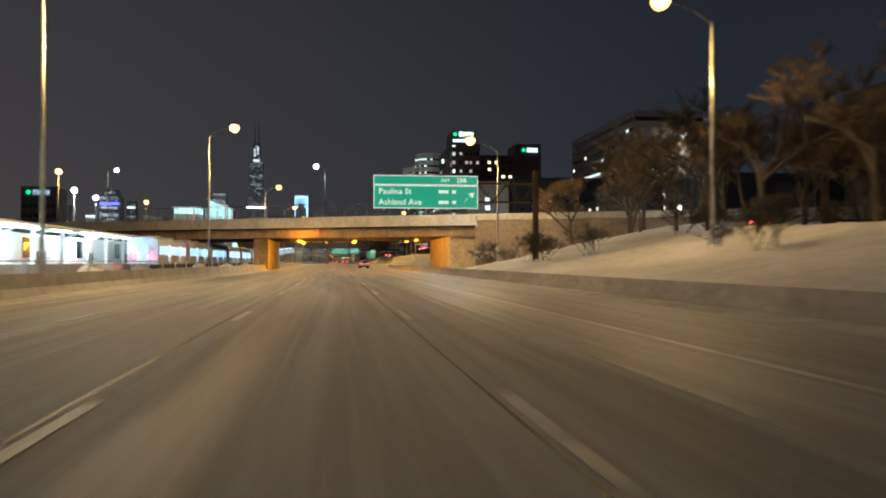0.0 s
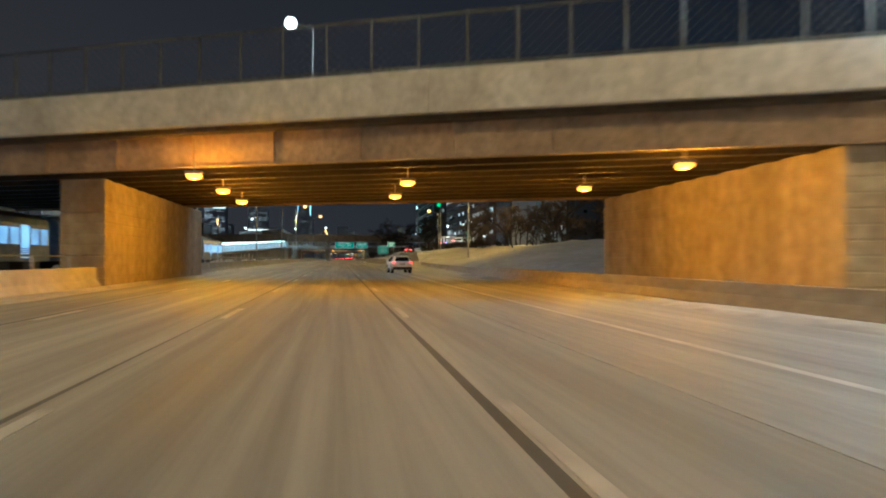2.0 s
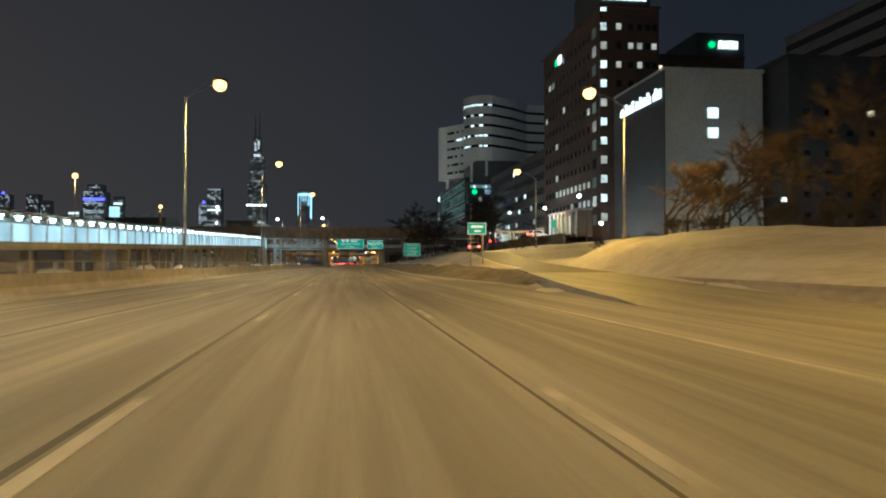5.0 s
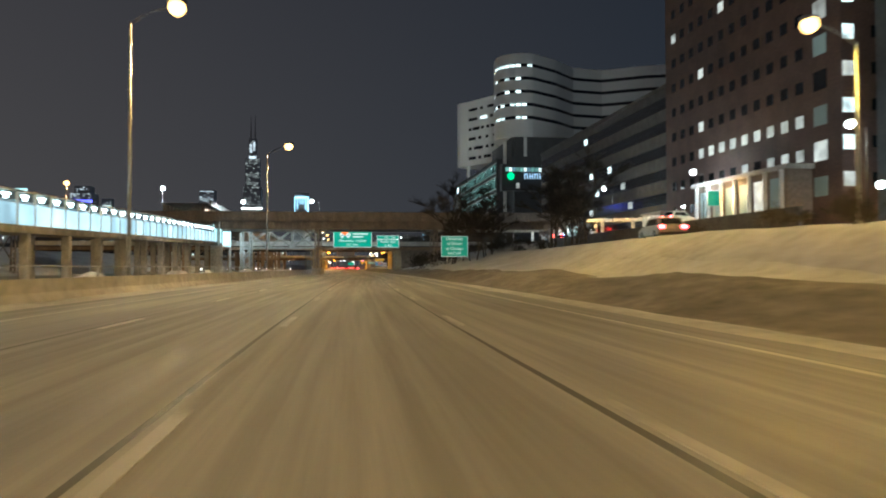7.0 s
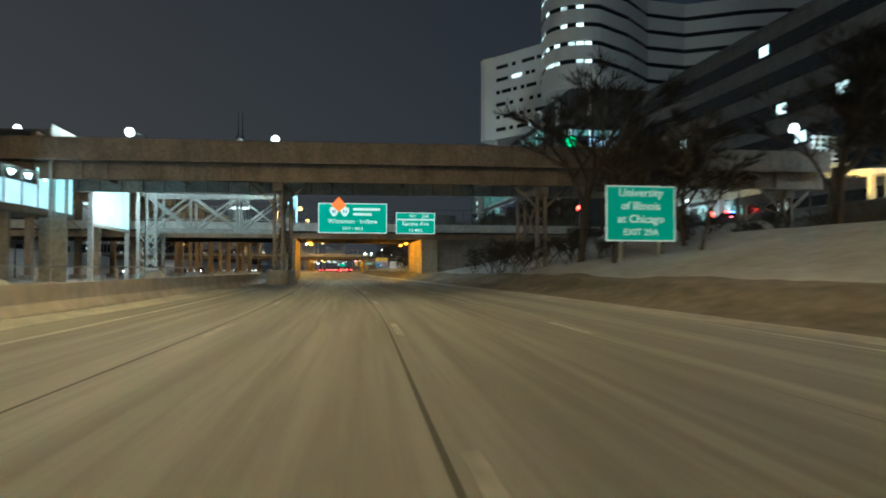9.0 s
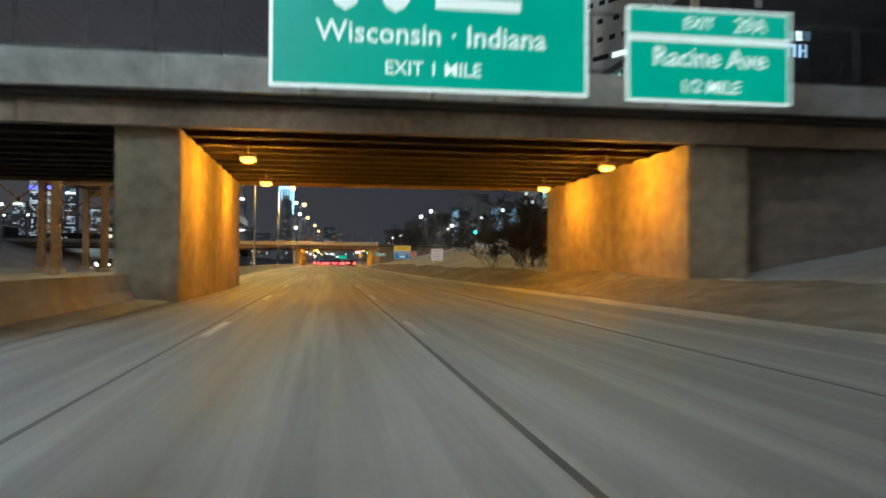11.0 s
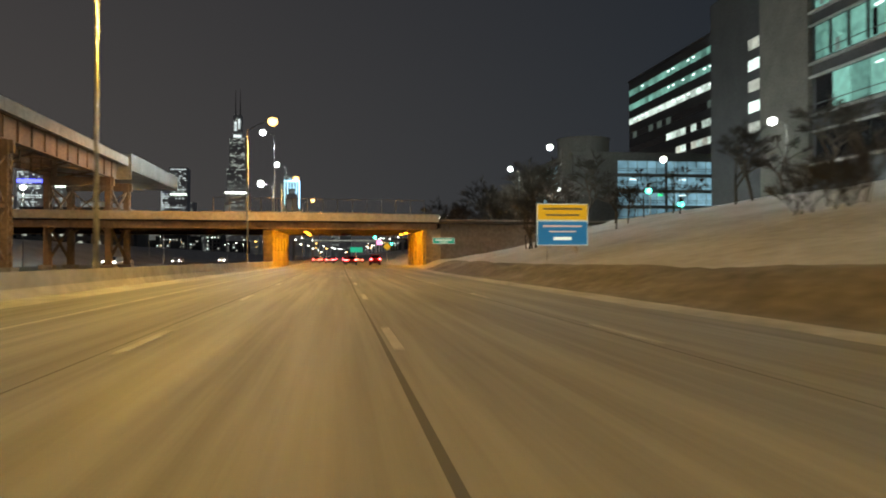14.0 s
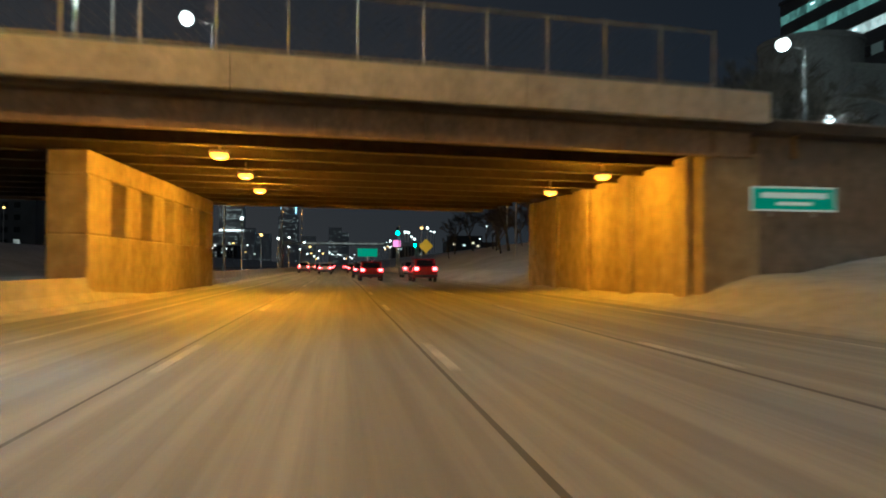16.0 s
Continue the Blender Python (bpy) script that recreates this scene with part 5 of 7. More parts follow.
    v = [bm.verts.new(p) for p in ((-0.66, -2.24, 1.13), (0.66, -2.24, 1.13), (0.55, -1.95, 1.50), (-0.55, -1.95, 1.50))]
    bm.faces.new(v)
    bmesh.ops.solidify(bm, geom=bm.faces[:], thickness=0.04)
    part("rear_window", bm, DARKGLASS, t)
    bm = bmesh.new()
    add_prism(bm, [(-2.12, 1.56), (-1.70, 1.635), (-1.70, 1.58), (-2.10, 1.52)], -0.58, 0.58)
    part("roof_spoiler", bm, CARWHITE, t, bevel=0.01)
    part("rear_bumper", boxes((-0.90, 0.90, -2.40, -2.15, 0.34, 0.60)), BLACKTRIM, t, "black rear bumper insert", bevel=0.05)
    part("number_plate", boxes((-0.26, 0.26, -2.36, -2.30, 0.78, 0.92)), SIGNBACK, t)
    for sx in (-1, 1):
        part("reflector", boxes((sx * 0.7 - 0.12, sx * 0.7 + 0.12, -2.42, -2.38, 0.54, 0.59)), REFLECTOR, t)
    return t


car("suv", "red sport utility vehicle waiting in the queue with tail lamps lit", (12.5, 655, 0.0), 0, CARRED, tall=1.2)
car("car", "dark red saloon in the queue with red tail lamps lit", (8.5, 657, 0.0), 0, CARRED, tall=1.05)
for x, y, z, w, h, mat, lab in ((11.3, 722, 2.7, 3.2, 1.3, GREEN, "small lit green sign over the far lanes"), (19.4, 762, 5.3, 1.6, 1.4, PINK, "small pink lit sign beside the far lanes")):
    t = thing("far_sign", lab, "road sign", pose(x, y, 0), "far signs")
    part("panel", boxes((-w / 2, w / 2, -0.05, 0.05, z, z + h)), mat, t)
    part("post", boxes((-0.1, 0.1, 0.06, 0.2, -0.2, z + h * 0.8)), GALV, t)
# Placed and shrunk below true size to fit the camera's view.
big = suv((8.98, 137.15, 0.0), 3.5)
big.scale = (0.83, 0.83, 0.83)

# ---- railway, station and walkway on the left ----


def train_car(place):
    t = thing("train_car", "stainless steel commuter train car with lit windows standing on the track", "train", pose(*place), "train cars")
    L, w = 14.4, 1.42
    bm = bmesh.new()
    prof = [(-w, 0.95), (-w, 2.9), (-w + 0.1, 3.25), (-w + 0.5, 3.5), (0, 3.6), (w - 0.5, 3.5), (w - 0.1, 3.25), (w, 2.9), (w, 0.95)]
    add_prism(bm, prof, 0.15, L - 0.15, "y")
    part("body", bm, TRAINSKIN, t, "brushed steel body", bevel=0.03)
    for z in (1.1, 1.2, 1.3, 1.4, 1.5, 1.6):
        part("flute", boxes((w, w + 0.02, 0.2, L - 0.2, z, z + 0.05)), TRAINSKIN, t)
    y = 0.7
    while y < L - 1.2:
        door = abs(y - 4.2) < 0.7 or abs(y - 9.6) < 0.7
        part("door" if door else "window", boxes((w - 0.01, w + 0.018, y, y + 1.05, 1.15 if door else 1.85, 2.85 if door else 2.7)), TRAINWIN, t, "lit window glass" if not door else "lit sliding door glass")
        y += 1.35
    bm = boxes((-w + 0.15, w - 0.15, 1.2, 3.6, 0.3, 0.95), (-w + 0.15, w - 0.15, L - 3.6, L - 1.2, 0.3, 0.95), (-w + 0.3, w - 0.3, 4.5, 9.5, 0.45, 0.95))
    part("undercarriage", bm, BLACKTRIM, t)
    for ya in (3, 9):
        part("roof_unit", boxes((-0.6, 0.6, ya, ya + 2.5, 3.55, 3.75)), GALV, t, bevel=0.04)
    part("end_window", boxes((-0.5, 0.5, 0.10, 0.16, 1.3, 2.8)), TRAINWIN, t)
    return t


first = train_car((-13.8, 78, 0.0))
for i in range(1, 7):
    copy_thing(first, pose(-13.8 + 0.25 * i, 78 + 14.8 * i, 0.0))
for x in (-14.5, -13.0):
    bm = bmesh.new()
    # Oversize ball, in place of a red halo round the marker.
    add_ball(bm, (0, 0, 0), 0.3, 1.0, 12, 8)
    ob = part("marker_lamp", bm, glow("marker_red", (1.0, 0.02, 0.08), 22), first, "glowing red marker lamp", smooth=True)
    ob.location = (x + 13.8, 0.08, 1.75)

# platform with a lit canopy
t = thing("station_platform", "station platform with a white canopy lit by tube lamps", "platform", kind="structure")
part("slab", boxes((-18.4, -15.6, -20, 122, 0.1, 1.05)), CONCRETE, t, bevel=0.03)
part("back_wall", boxes((-18.3, -18.1, -20, 122, 1.05, 3.3)), WHITEPAINT, t, "white panelled back wall")
part("canopy", boxes((-18.6, -13.6 - 1.6, -20, 122, 3.55, 3.75)), WHITEPAINT, t, "white canopy roof", bevel=0.03)
for i in range(24):
    y = -18 + 6 * i
    bm = bmesh.new()
    add_beam(bm, (-17.0, y, 1.05), (-17.0, y, 3.55), 0.28)
    add_beam(bm, (-17.0, y, 3.0), (-15.6, y, 3.55), 0.14)
    part("canopy_post", bm, WHITEPAINT, t)
    part("tube", boxes((-16.2, -16.05, y + 0.6, y + 5.4, 3.44, 3.52)), TUBE, t, "lit tube lamp")
    if i % 2:
        part("window_frame", boxes((-18.12, -18.05, y + 1, y + 2.6, 1.5, 3.0)), DARKGLASS, t)
        part("bench", boxes((-17.9, -17.5, y + 3, y + 5, 1.45, 1.52), (-17.9, -17.84, y + 3, y + 5, 1.05, 2.0)), STEEL, t)
for y in (0, 30, 55, 72):
    lamp_light("platform_light", (-16.2, y, 3.2), 950, (0.50, 0.80, 1.0), 0.5)

# lit head house over the tracks, seen beyond the first bridge
t = thing("head_house", "glass head house glowing white above the platform", "station building", kind="structure")
part("glass_wall", boxes((-18.0, -17.8, 165.2, 176.4, 6.6, 12.4)), HEADHOUSE_GLOW, t, "brightly lit glass wall")
bm = bmesh.new()
add_prism(bm, [(-21.0, 6.6), (-17.9, 6.6), (-17.9, 12.3), (-21.0, 13.6)], 165.0, 165.2, "y")
part("end_wall", bm, DIMGLASS, t, "softly lit glass end wall")
bm = bmesh.new()
add_prism(bm, [(-21.4, 13.8), (-17.4, 12.35), (-17.4, 12.6), (-21.4, 14.05)], 164.5, 176.8, "y")
part("roof", bm, PALESTEEL, t, "sloped pale roof", bevel=0.04)
# Made-up block that carries the lit canopy of a building further off.
part("canopy_carrier", boxes((-28.5, -23.5, 168, 174, 0, 11.0)), CONCRETE, t, "block added to hold up the lit canopy of another building")
part("hall_light", boxes((-28.4, -23.6, 168.1, 173.9, 11.0, 12.2)), DIMGLASS, t, "lit band of another building's canopy")
part("far_canopy_roof", boxes((-28.8, -23.2, 167.7, 174.3, 12.2, 12.45)), PALESTEEL, t)
part("floor_slab", boxes((-24.4, -17.3, 164.5, 175.5, 6.2, 6.6)), CONCRETE, t)
for x, y in ((-24, 165), (-17.8, 165), (-17.8, 175), (-24, 175)):
    part("corner_post", boxes((x - 0.15, x + 0.15, y - 0.15, y + 0.15, 0.0, 12.2)), PALESTEEL, t)
for i in range(1, 5):
    part("mullion", boxes((-17.68, -17.6, 165 + 2 * i - 0.05, 165 + 2 * i + 0.05, 6.6, 12.2)), PALESTEEL, t)
bm = bmesh.new()
for i in range(16):
    add_box(bm, -22, -18.2, 176 + 0.9 * i, 176.9 + 0.9 * i, 6.2 - 0.33 * i, 6.5 - 0.33 * i)
part("stair", bm, CONCRETE, t, "stair down to the platform")
bm = bmesh.new()
add_prism(bm, [(176.5, 4.4), (176.5, 7.4), (191, 3.9), (191, 2.4)], -18.15, -18.0)
part("stair_wall", bm, HEADHOUSE_GLOW, t, "brightly lit sloping wall of the stair")
lamp_light("head_house_light", (-15.5, 170, 8.5), 700, COOL, 1.0)

# long ramped walkway with glowing side panels
walkway = thing("station_walkway", "long ramped walkway with glowing white side panels on concrete columns", "walkway", kind="structure")


def ramp_z(y):
    return float(np.interp(y, [196, 310, 392], [1.75, 3.95, 5.55]))


def ramp_h(y):
    return float(np.interp(y, [197, 392], [1.55, 2.4]))


lamp_box = mesh_of("walkway_lamp", boxes((-0.14, 0.14, -0.3, 0.3, 0.02, 0.12), (-0.1, 0.1, -0.1, 0.1, -0.2, 0.02)), TUBE)
for i in range(66):
    y0, y1 = 197 + 3 * i, 200 + 3 * i - 0.12
    za, zb, h = ramp_z(y0), ramp_z(y1), ramp_h(y0)
    bm = bmesh.new()
    v = [bm.verts.new(p) for p in ((-16.5, y0, za), (-16.5, y1, zb), (-16.5, y1, zb + 0.66 * h), (-16.5, y0, za + 0.66 * h))]
    bm.faces.new(v)
    bmesh.ops.solidify(bm, geom=bm.faces[:], thickness=0.06)
    part("glow_panel", bm, WALKWAY_GLOW, walkway)
    part("mullion", boxes((-16.56, -16.40, y1, y1 + 0.12, za - 0.1, za + h + 0.1)), PALESTEEL, walkway)
    ob = part("walkway_lamp", lamp_box, TUBE, walkway, "bright strip lamp under the roof edge")
    ob.location = (-16.6, y0 + 1.5, za + 0.90 * h)
    part("back_panel", boxes((-19.9, -19.8, y0, y1, za, za + h)), WHITEPAINT, walkway)
bm = bmesh.new()
for i in range(66):
    y0, y1 = 197 + 3 * i, 200 + 3 * i
    za, zb = ramp_z(y0), ramp_z(y1)
    for dz, th, xa, xb in ((-0.55, 0.5, -20.2, -16.3), (ramp_h(y0) + 0.08, 0.12, -20.4, -16.5)):
        vs = add_box(bm, xa, xb, y0, y1, 0, th)
        for w in vs:
            w.co.z += dz + (za if w.co.y < (y0 + y1) / 2 else zb)
part("ramp_slab_and_roof", bm, STAINED, walkway, "concrete ramp slab and dark roof")
for i in range(22):
    y = 215 + 8.2 * i
    z = ramp_z(y) - 0.5
    for x in (-16.9, -19.6):
        part("column", boxes((x - 0.3, x + 0.3, y - 0.3, y + 0.3, 0, z)), CONCRETE, walkway, bevel=0.04)
for y in (230, 290, 350):
    lamp_light("walkway_light", (-14.8, y, ramp_z(y) + 1.8), 160, COOL, 1.0)
# lit glass shelter where the walkway ends, and the bright poster wall
t = thing("shelter", "glazed shelter tower lit white at the walkway's end", "shelter", kind="structure")
part("lit_pane", boxes((-16.6, -16.5, 392, 395, 5.6, 8.4), (-15.9, -15.8, 394, 397.5, 5.4, 8.8)), HEADHOUSE_GLOW, t)
part("frame", boxes((-17.6, -15.6, 395.6, 395.9, 0, 9), (-15.7, -15.5, 391.8, 392, 0, 9), (-17.6, -15.5, 391.8, 397.6, 8.9, 9.1)), PALESTEEL, t)
bm = boxes((-18.15, -18.0, 411, 424.5, 5.5, 9.9))
t = thing("lit_billboard", "bright white lit panel above the tracks", "billboard", kind="structure")
part("panel", bm, HEADHOUSE_GLOW, t)
part("frame", boxes((-18.4, -17.95, 411, 424.5, 5.2, 5.5), (-18.4, -17.95, 411, 424.5, 9.9, 10.2), (-18.4, -17.95, 410.7, 411, 0, 10.2), (-18.4, -17.95, 424.5, 424.8, 0, 10.2)), PALESTEEL, t)
lamp_light("billboard_light", (-16.5, 414, 7.5), 500, COOL, 1.0)

# pale steel truss bridge beside the viaduct
t = thing("truss_bridge", "pale painted steel truss footbridge on lattice towers", "footbridge", kind="structure")
bm = bmesh.new()
for y in (415.6, 419):
    for z in (5.1, 8.7):
        add_beam(bm, (-14.6, y, z), (-0.6, y, z), 0.28)
part("chord", bm, TRUSSPAINT, t, "top and bottom chords")
for i in range(3):
    for y in (415.6, 419):
        bm = bmesh.new()
        x0, x1 = -14.4 + 4.6 * i, -9.8 + 4.6 * i
        add_beam(bm, (x0, y, 5.1), (x1, y, 8.7), 0.2)
        add_beam(bm, (x0, y - 0.05, 8.7), (x1, y - 0.05, 5.1), 0.2)
        add_beam(bm, (x1, y, 5.1), (x1, y, 8.7), 0.24)
        part("truss_panel", bm, TRUSSPAINT, t, "crossed braces")
part("floor", boxes((-14.6, -0.6, 415.8, 418.8, 5.1, 5.3)), STEEL, t)
part("handrail", boxes((-14.6, -0.6, 415.75, 415.8, 6.2, 6.28), (-14.6, -0.6, 415.75, 415.8, 5.8, 5.84)), TRUSSPAINT, t)
for y in (415.4, 419.2):
    bm = bmesh.new()
    for x in (-14.9, -13.2):
        add_beam(bm, (x, y, -0.1), (x, y, 8.9), 0.3)
    for z in (0.4, 2.6):
        add_beam(bm, (-14.9, y, z), (-13.2, y, z + 2.1), 0.14)
        add_beam(bm, (-13.2, y, z), (-14.9, y, z + 2.1), 0.14)
    add_beam(bm, (-14.9, y, 4.9), (-13.2, y, 4.9), 0.2)
    part("tower", bm, TRUSSPAINT, t, "lattice support tower")

# low fence and snow heaps along the tracks
t = thing("track_fence", "low steel fence between barrier and tracks", "fence", kind="structure")
for i in range(110):
    y = -20 + 3.6 * i
    part("post", boxes((left_edge(y) - 1.1, left_edge(y) - 1.02, y, y + 0.08, -0.1, 1.25)), GALV, t)
for z in (0.7, 1.2):
    bm = ribbon([lambda y, z=z: (left_edge(y) - 1.07, z), lambda y, z=z: (left_edge(y) - 1.05, z + 0.05)], -20, 376, 8)
    part("fence_rail", bm, GALV, t)

# heaps of ploughed snow behind the barrier
hr = random.Random(17)
for i in range(26):
    y = 8 + 15 * i + hr.uniform(-4, 4)
    bm = bmesh.new()
    add_ball(bm, (0, 0, 0), 1.0, 0.55, 14, 9)
    for v in bm.verts:
        k = 1 + 0.35 * noise.noise(v.co * 1.6 + Vector((i * 3.1, 0, 0)))
        v.co = Vector((v.co.x * 0.8 * k, v.co.y * 1.9 * k, v.co.z * k * 1.5))
    ob = solo("snow_mound", bm, SNOW, "lumpy mound of ploughed snow behind the barrier", "snow mound", group="snow mounds", smooth=True)
    ob.location = (left_edge(y) - 2.1, y, 0.15)

# ---- hospital district on the right ----
PANES = {}


def pane_mesh(w, h, mat, axis):
    """A shared pane of w by h, facing -y or -x."""
    key = (round(w, 2), round(h, 2), mat.name, axis)
    if key not in PANES:
        bm = boxes((0, w, -0.06, 0.1, 0, h)) if axis == "y" else boxes((-0.06, 0.1, 0, w, 0, h))
        PANES[key] = mesh_of("window", bm, mat)
    return PANES[key]


def window(parent, x, y, z, w, h, mat, axis):
    ob = part("window", pane_mesh(w, h, mat, axis), mat, parent)
    ob.location = (x, y, z)
    return ob


def block(name, label, x0, x1, y0, y1, z0, z1, mat, kind="building"):
    b = thing(name, label, kind)
    part("wall", boxes((x0, x1, y0, y1, z0, z1)), mat, b)
    part("roof", boxes((x0 - 0.25, x1 + 0.25, y0 - 0.25, y1 + 0.25, z1, z1 + 0.5)), mat, b)
    return b


def hospital_sign(parent, x, y, z, w, h, axis="y", mat=LETTER_GLOW, disc=0.34, lead=1.1):
    """A lit sign: a green disc and a white word, shown as blocks."""
    turn = Matrix.Identity(4) if axis == "y" else pose(0, 0, 0, 0, 0, -90)
    m = Matrix.Translation((x, y, z)) @ turn
    bm = bmesh.new()
    bmesh.ops.create_cone(bm, cap_ends=True, segments=20, radius1=h * disc, radius2=h * disc, depth=0.2, matrix=m @ Matrix.Translation((h * 0.45, -0.2, h * 0.5)) @ pose(0, 0, 0, 90))
    part("emblem", bm, GREEN_GLOW, parent, "lit green emblem")
    n = 4
    a = h * lead
    step = (w - a) / n
    for i in range(n):
        bm = bmesh.new()
        q = a + step * i
        s = step * 0.74
        for r in ((q, q + s * 0.3, 0.12, 0.88), (q + s * 0.7, q + s, 0.12, 0.88), (q, q + s, 0.42 if i % 2 else 0.72, 0.58 if i % 2 else 0.88)):
            add_box(bm, r[0], r[1], -0.3, -0.1, h * r[2], h * r[3], m)
        part("letter_block", bm, mat, parent, "lit block letter")


rng = random.Random(7)

# tower with a lit stair: the face towards traffic at y 329, the face towards the road at x 53
twr = block("office_tower", "dark brick hospital tower with a lit stairwell and roof sign", 53, 64.8, 329, 371, 5, 50, DARKBRICK)
part("penthouse", boxes((52.9, 63, 328.8, 345, 50.4, 56)), DARKWALL, twr)
part("sign_backing", boxes((52.9, 62.5, 328.55, 328.8, 50.8, 55.9)), DARKWALL, twr)
hospital_sign(twr, 53.0, 328.5, 53.2, 9.3, 2.6)
for k in range(7):
    part("sign_line", boxes((53.3 + 1.28 * k, 54.3 + 1.28 * k, 328.3, 328.5, 51.3, 52.4)), LETTER_GLOW, twr, "lit block of the second line of the sign")
for i in range(12):
    window(twr, 53.1, 329, 9.1 + 3.65 * i, 1.2, 1.45, COOLWIN if i % 3 else SOFTWIN, "y")
for i in range(11):
    for k, x in enumerate((56.2, 58.6, 60.4, 62.0, 63.3)):
        m = (COOLWIN if rng.random() < 0.4 else SOFTWIN) if rng.random() < (0.3 if i > 7 else 0.04) else DARKGLASS
        window(twr, x, 329, 9.3 + 3.65 * i, 1.0, 1.2, m, "y")
for i in range(11):
    for k in range(12):
        y = 335.5 + 2.9 * k
        lit = rng.random()
        m = SOFTWIN if (i == 2 and k < 9) or (i == 1 and k < 3) or lit < 0.035 else COOLWIN if lit < 0.045 else DARKGLASS
        window(twr, 53, y, 8.7 + 3.65 * i, 1.35, 1.25, m, "x")
    window(twr, 53, 331.4, 8.4 + 3.65 * i, 2.2, 2.0, (DIMWIN, SOFTWIN, DIMWIN, DARKGLASS)[i % 4], "x")
hospital_sign(twr, 52.9, 360, 45.5, 5.5, 2.4, "x")

# lit entrance at its foot
t = thing("entrance_pavilion", "lit brick entrance pavilion with tall warm windows", "building")
part("wall", boxes((50.2, 53, 334, 355.5, 6.2, 11.4)), BRICKWALL, t)
part("roof", boxes((49.9, 53, 333.6, 356, 11.4, 11.9)), PARAPET, t, "pale cornice")
for k in range(6):
    window(t, 50.2, 335.4 + 3.3 * k, 7.0, 1.9, 3.6, SOFTWIN if k == 1 else DIMWIN, "x")
for k in range(7):
    part("column", boxes((49.75, 50.1, 334.5 + 3.3 * k, 334.85 + 3.3 * k, 6.2, 11.4)), CLAD, t, "white entrance column", bevel=0.03)
lamp_light("entrance_light", (48.5, 345, 10), 500, SODIUM, 0.4)

# pale windowless block with a few lit windows
pal = block("clinic_block", "pale blank-walled clinic block with a column of lit windows", 55.1, 71.6, 303.6, 326.5, 4.5, 31.8, PALEBLOCK)
for i, z in enumerate((24.3, 21.1, 16.3, 12.2, 8.7)):
    window(pal, 62.2, 303.6, z, 1.8, 1.7, (COOLWIN, COOLWIN, DIMWIN, DIMWIN, DIMWIN)[i], "y")
# Dark skin over one side of the pale block keeps that side dim.
part("side_dark_skin", boxes((54.85, 55.08, 303.6, 326.5, 4.5, 31.8)), DARKWALL, pal, "thin dark skin laid over the side wall to keep it dim")
for k in range(22):
    y = 304.4 + 0.84 * k
    part("sign_letter", boxes((54.6, 54.8, y, y + (0.6, 0.45, 0.66)[k % 3], 27.5, 27.5 + (1.5, 1.15, 1.9, 1.2)[k % 4])), LETTER_GLOW, pal, "lit block letter") if k % 9 != 4 else None
mid = block("rear_tower", "dark rear hospital tower with a lit sign", 66, 100, 362, 385, 5, 50, DARKBRICK)
hospital_sign(mid, 90.5, 361.8, 54.0 - 2.2, 8.0, 2.6)
part("penthouse", boxes((88, 100, 362, 380, 50.4, 56)), DARKWALL, mid)
for i in range(6):
    for k in range(6):
        window(mid, 68 + 3.3 * k, 362, 30 + 3.3 * i, 1.5, 1.3, WARMWIN if rng.random() < 0.16 else DARKGLASS, "y")
low = block("low_wing", "dark low wing in front of the slab building", 72.5, 118.5, 297.7, 319.2, 3.5, 32.9, DARKWALL)
for k in range(12):
    for i in range(6):
        window(low, 75 + 3.6 * k, 297.7, 8 + 3.2 * i, 1.05, 0.9, WARMWIN if rng.random() < 0.06 else DARKGLASS, "y")

# large slab with horizontal bands
slab = block("slab_building", "large grey slab building with horizontal window bands", 149.3, 185, 343, 445, 5, 74.5, GREYCLAD)
for i in range(11):
    z = 20 + 5.0 * i
    part("window_band", boxes((149.0, 149.28, 344, 444, z, z + 1.9)), DARKGLASS, slab, "dark band of windows")
    for k in range(26):
        if rng.random() < 0.03:
            window(slab, 148.98, 346 + 3.7 * k, z + 0.2, 3.0, 1.5, WARMWIN if rng.random() < 0.6 else COOLWIN, "x")
    part("band_front", boxes((149.6, 184.6, 342.7, 342.98, z, z + 1.9)), DARKGLASS if i > 7 else GREYCLAD, slab)
for y0, y1, z in ((392, 418, 48.6), (357, 366, 52.0)):
    part("lit_window_strip", boxes((148.9, 148.97, y0, y1, z, z + 1.3)), COOLWIN, slab, "long strip of cold lit windows")
for x, z in ((153, 64.8), (160, 45), (172, 45), (178, 35)):
    window(slab, x, 342.7, z, 3.2, 2.2, WARMWIN, "y")
part("end_wall", boxes((149.7, 171.5, 342.35, 342.66, 5, 69.5)), PALEBLOCK, slab, "blank pale end wall")
slab.matrix_basis = Matrix.Translation((0.8, 22.4, 0.24)) @ Matrix.Scale(0.798, 4)
lng = block("garage", "dark parking structure behind the bare trees", 95, 220, 180, 294, 3.5, 22, DARKWALL)
for i in range(4):
    for k in range(14):
        if rng.random() < 0.25:
            window(lng, 94.98, 186 + 8 * k, 8 + 3.6 * i, 2.2, 1.1, WARMWIN, "x")
near = block("apartment_block", "dark block above the hill with scattered lit windows", 118, 150, 120, 165, 5, 38, DARKWALL)
for i in range(8):
    for k in range(9):
        window(near, 120 + 3.2 * k, 120, 9 + 3.4 * i, 1.2, 1.0, WARMWIN if rng.random() < 0.07 else DARKGLASS, "y")

# long wing that leads to the white tower, its facade along the street
wing = block("long_wing", "long pale hospital wing with bands of windows", 57, 84, 376, 460, 5, 30.6, WINGWALL)
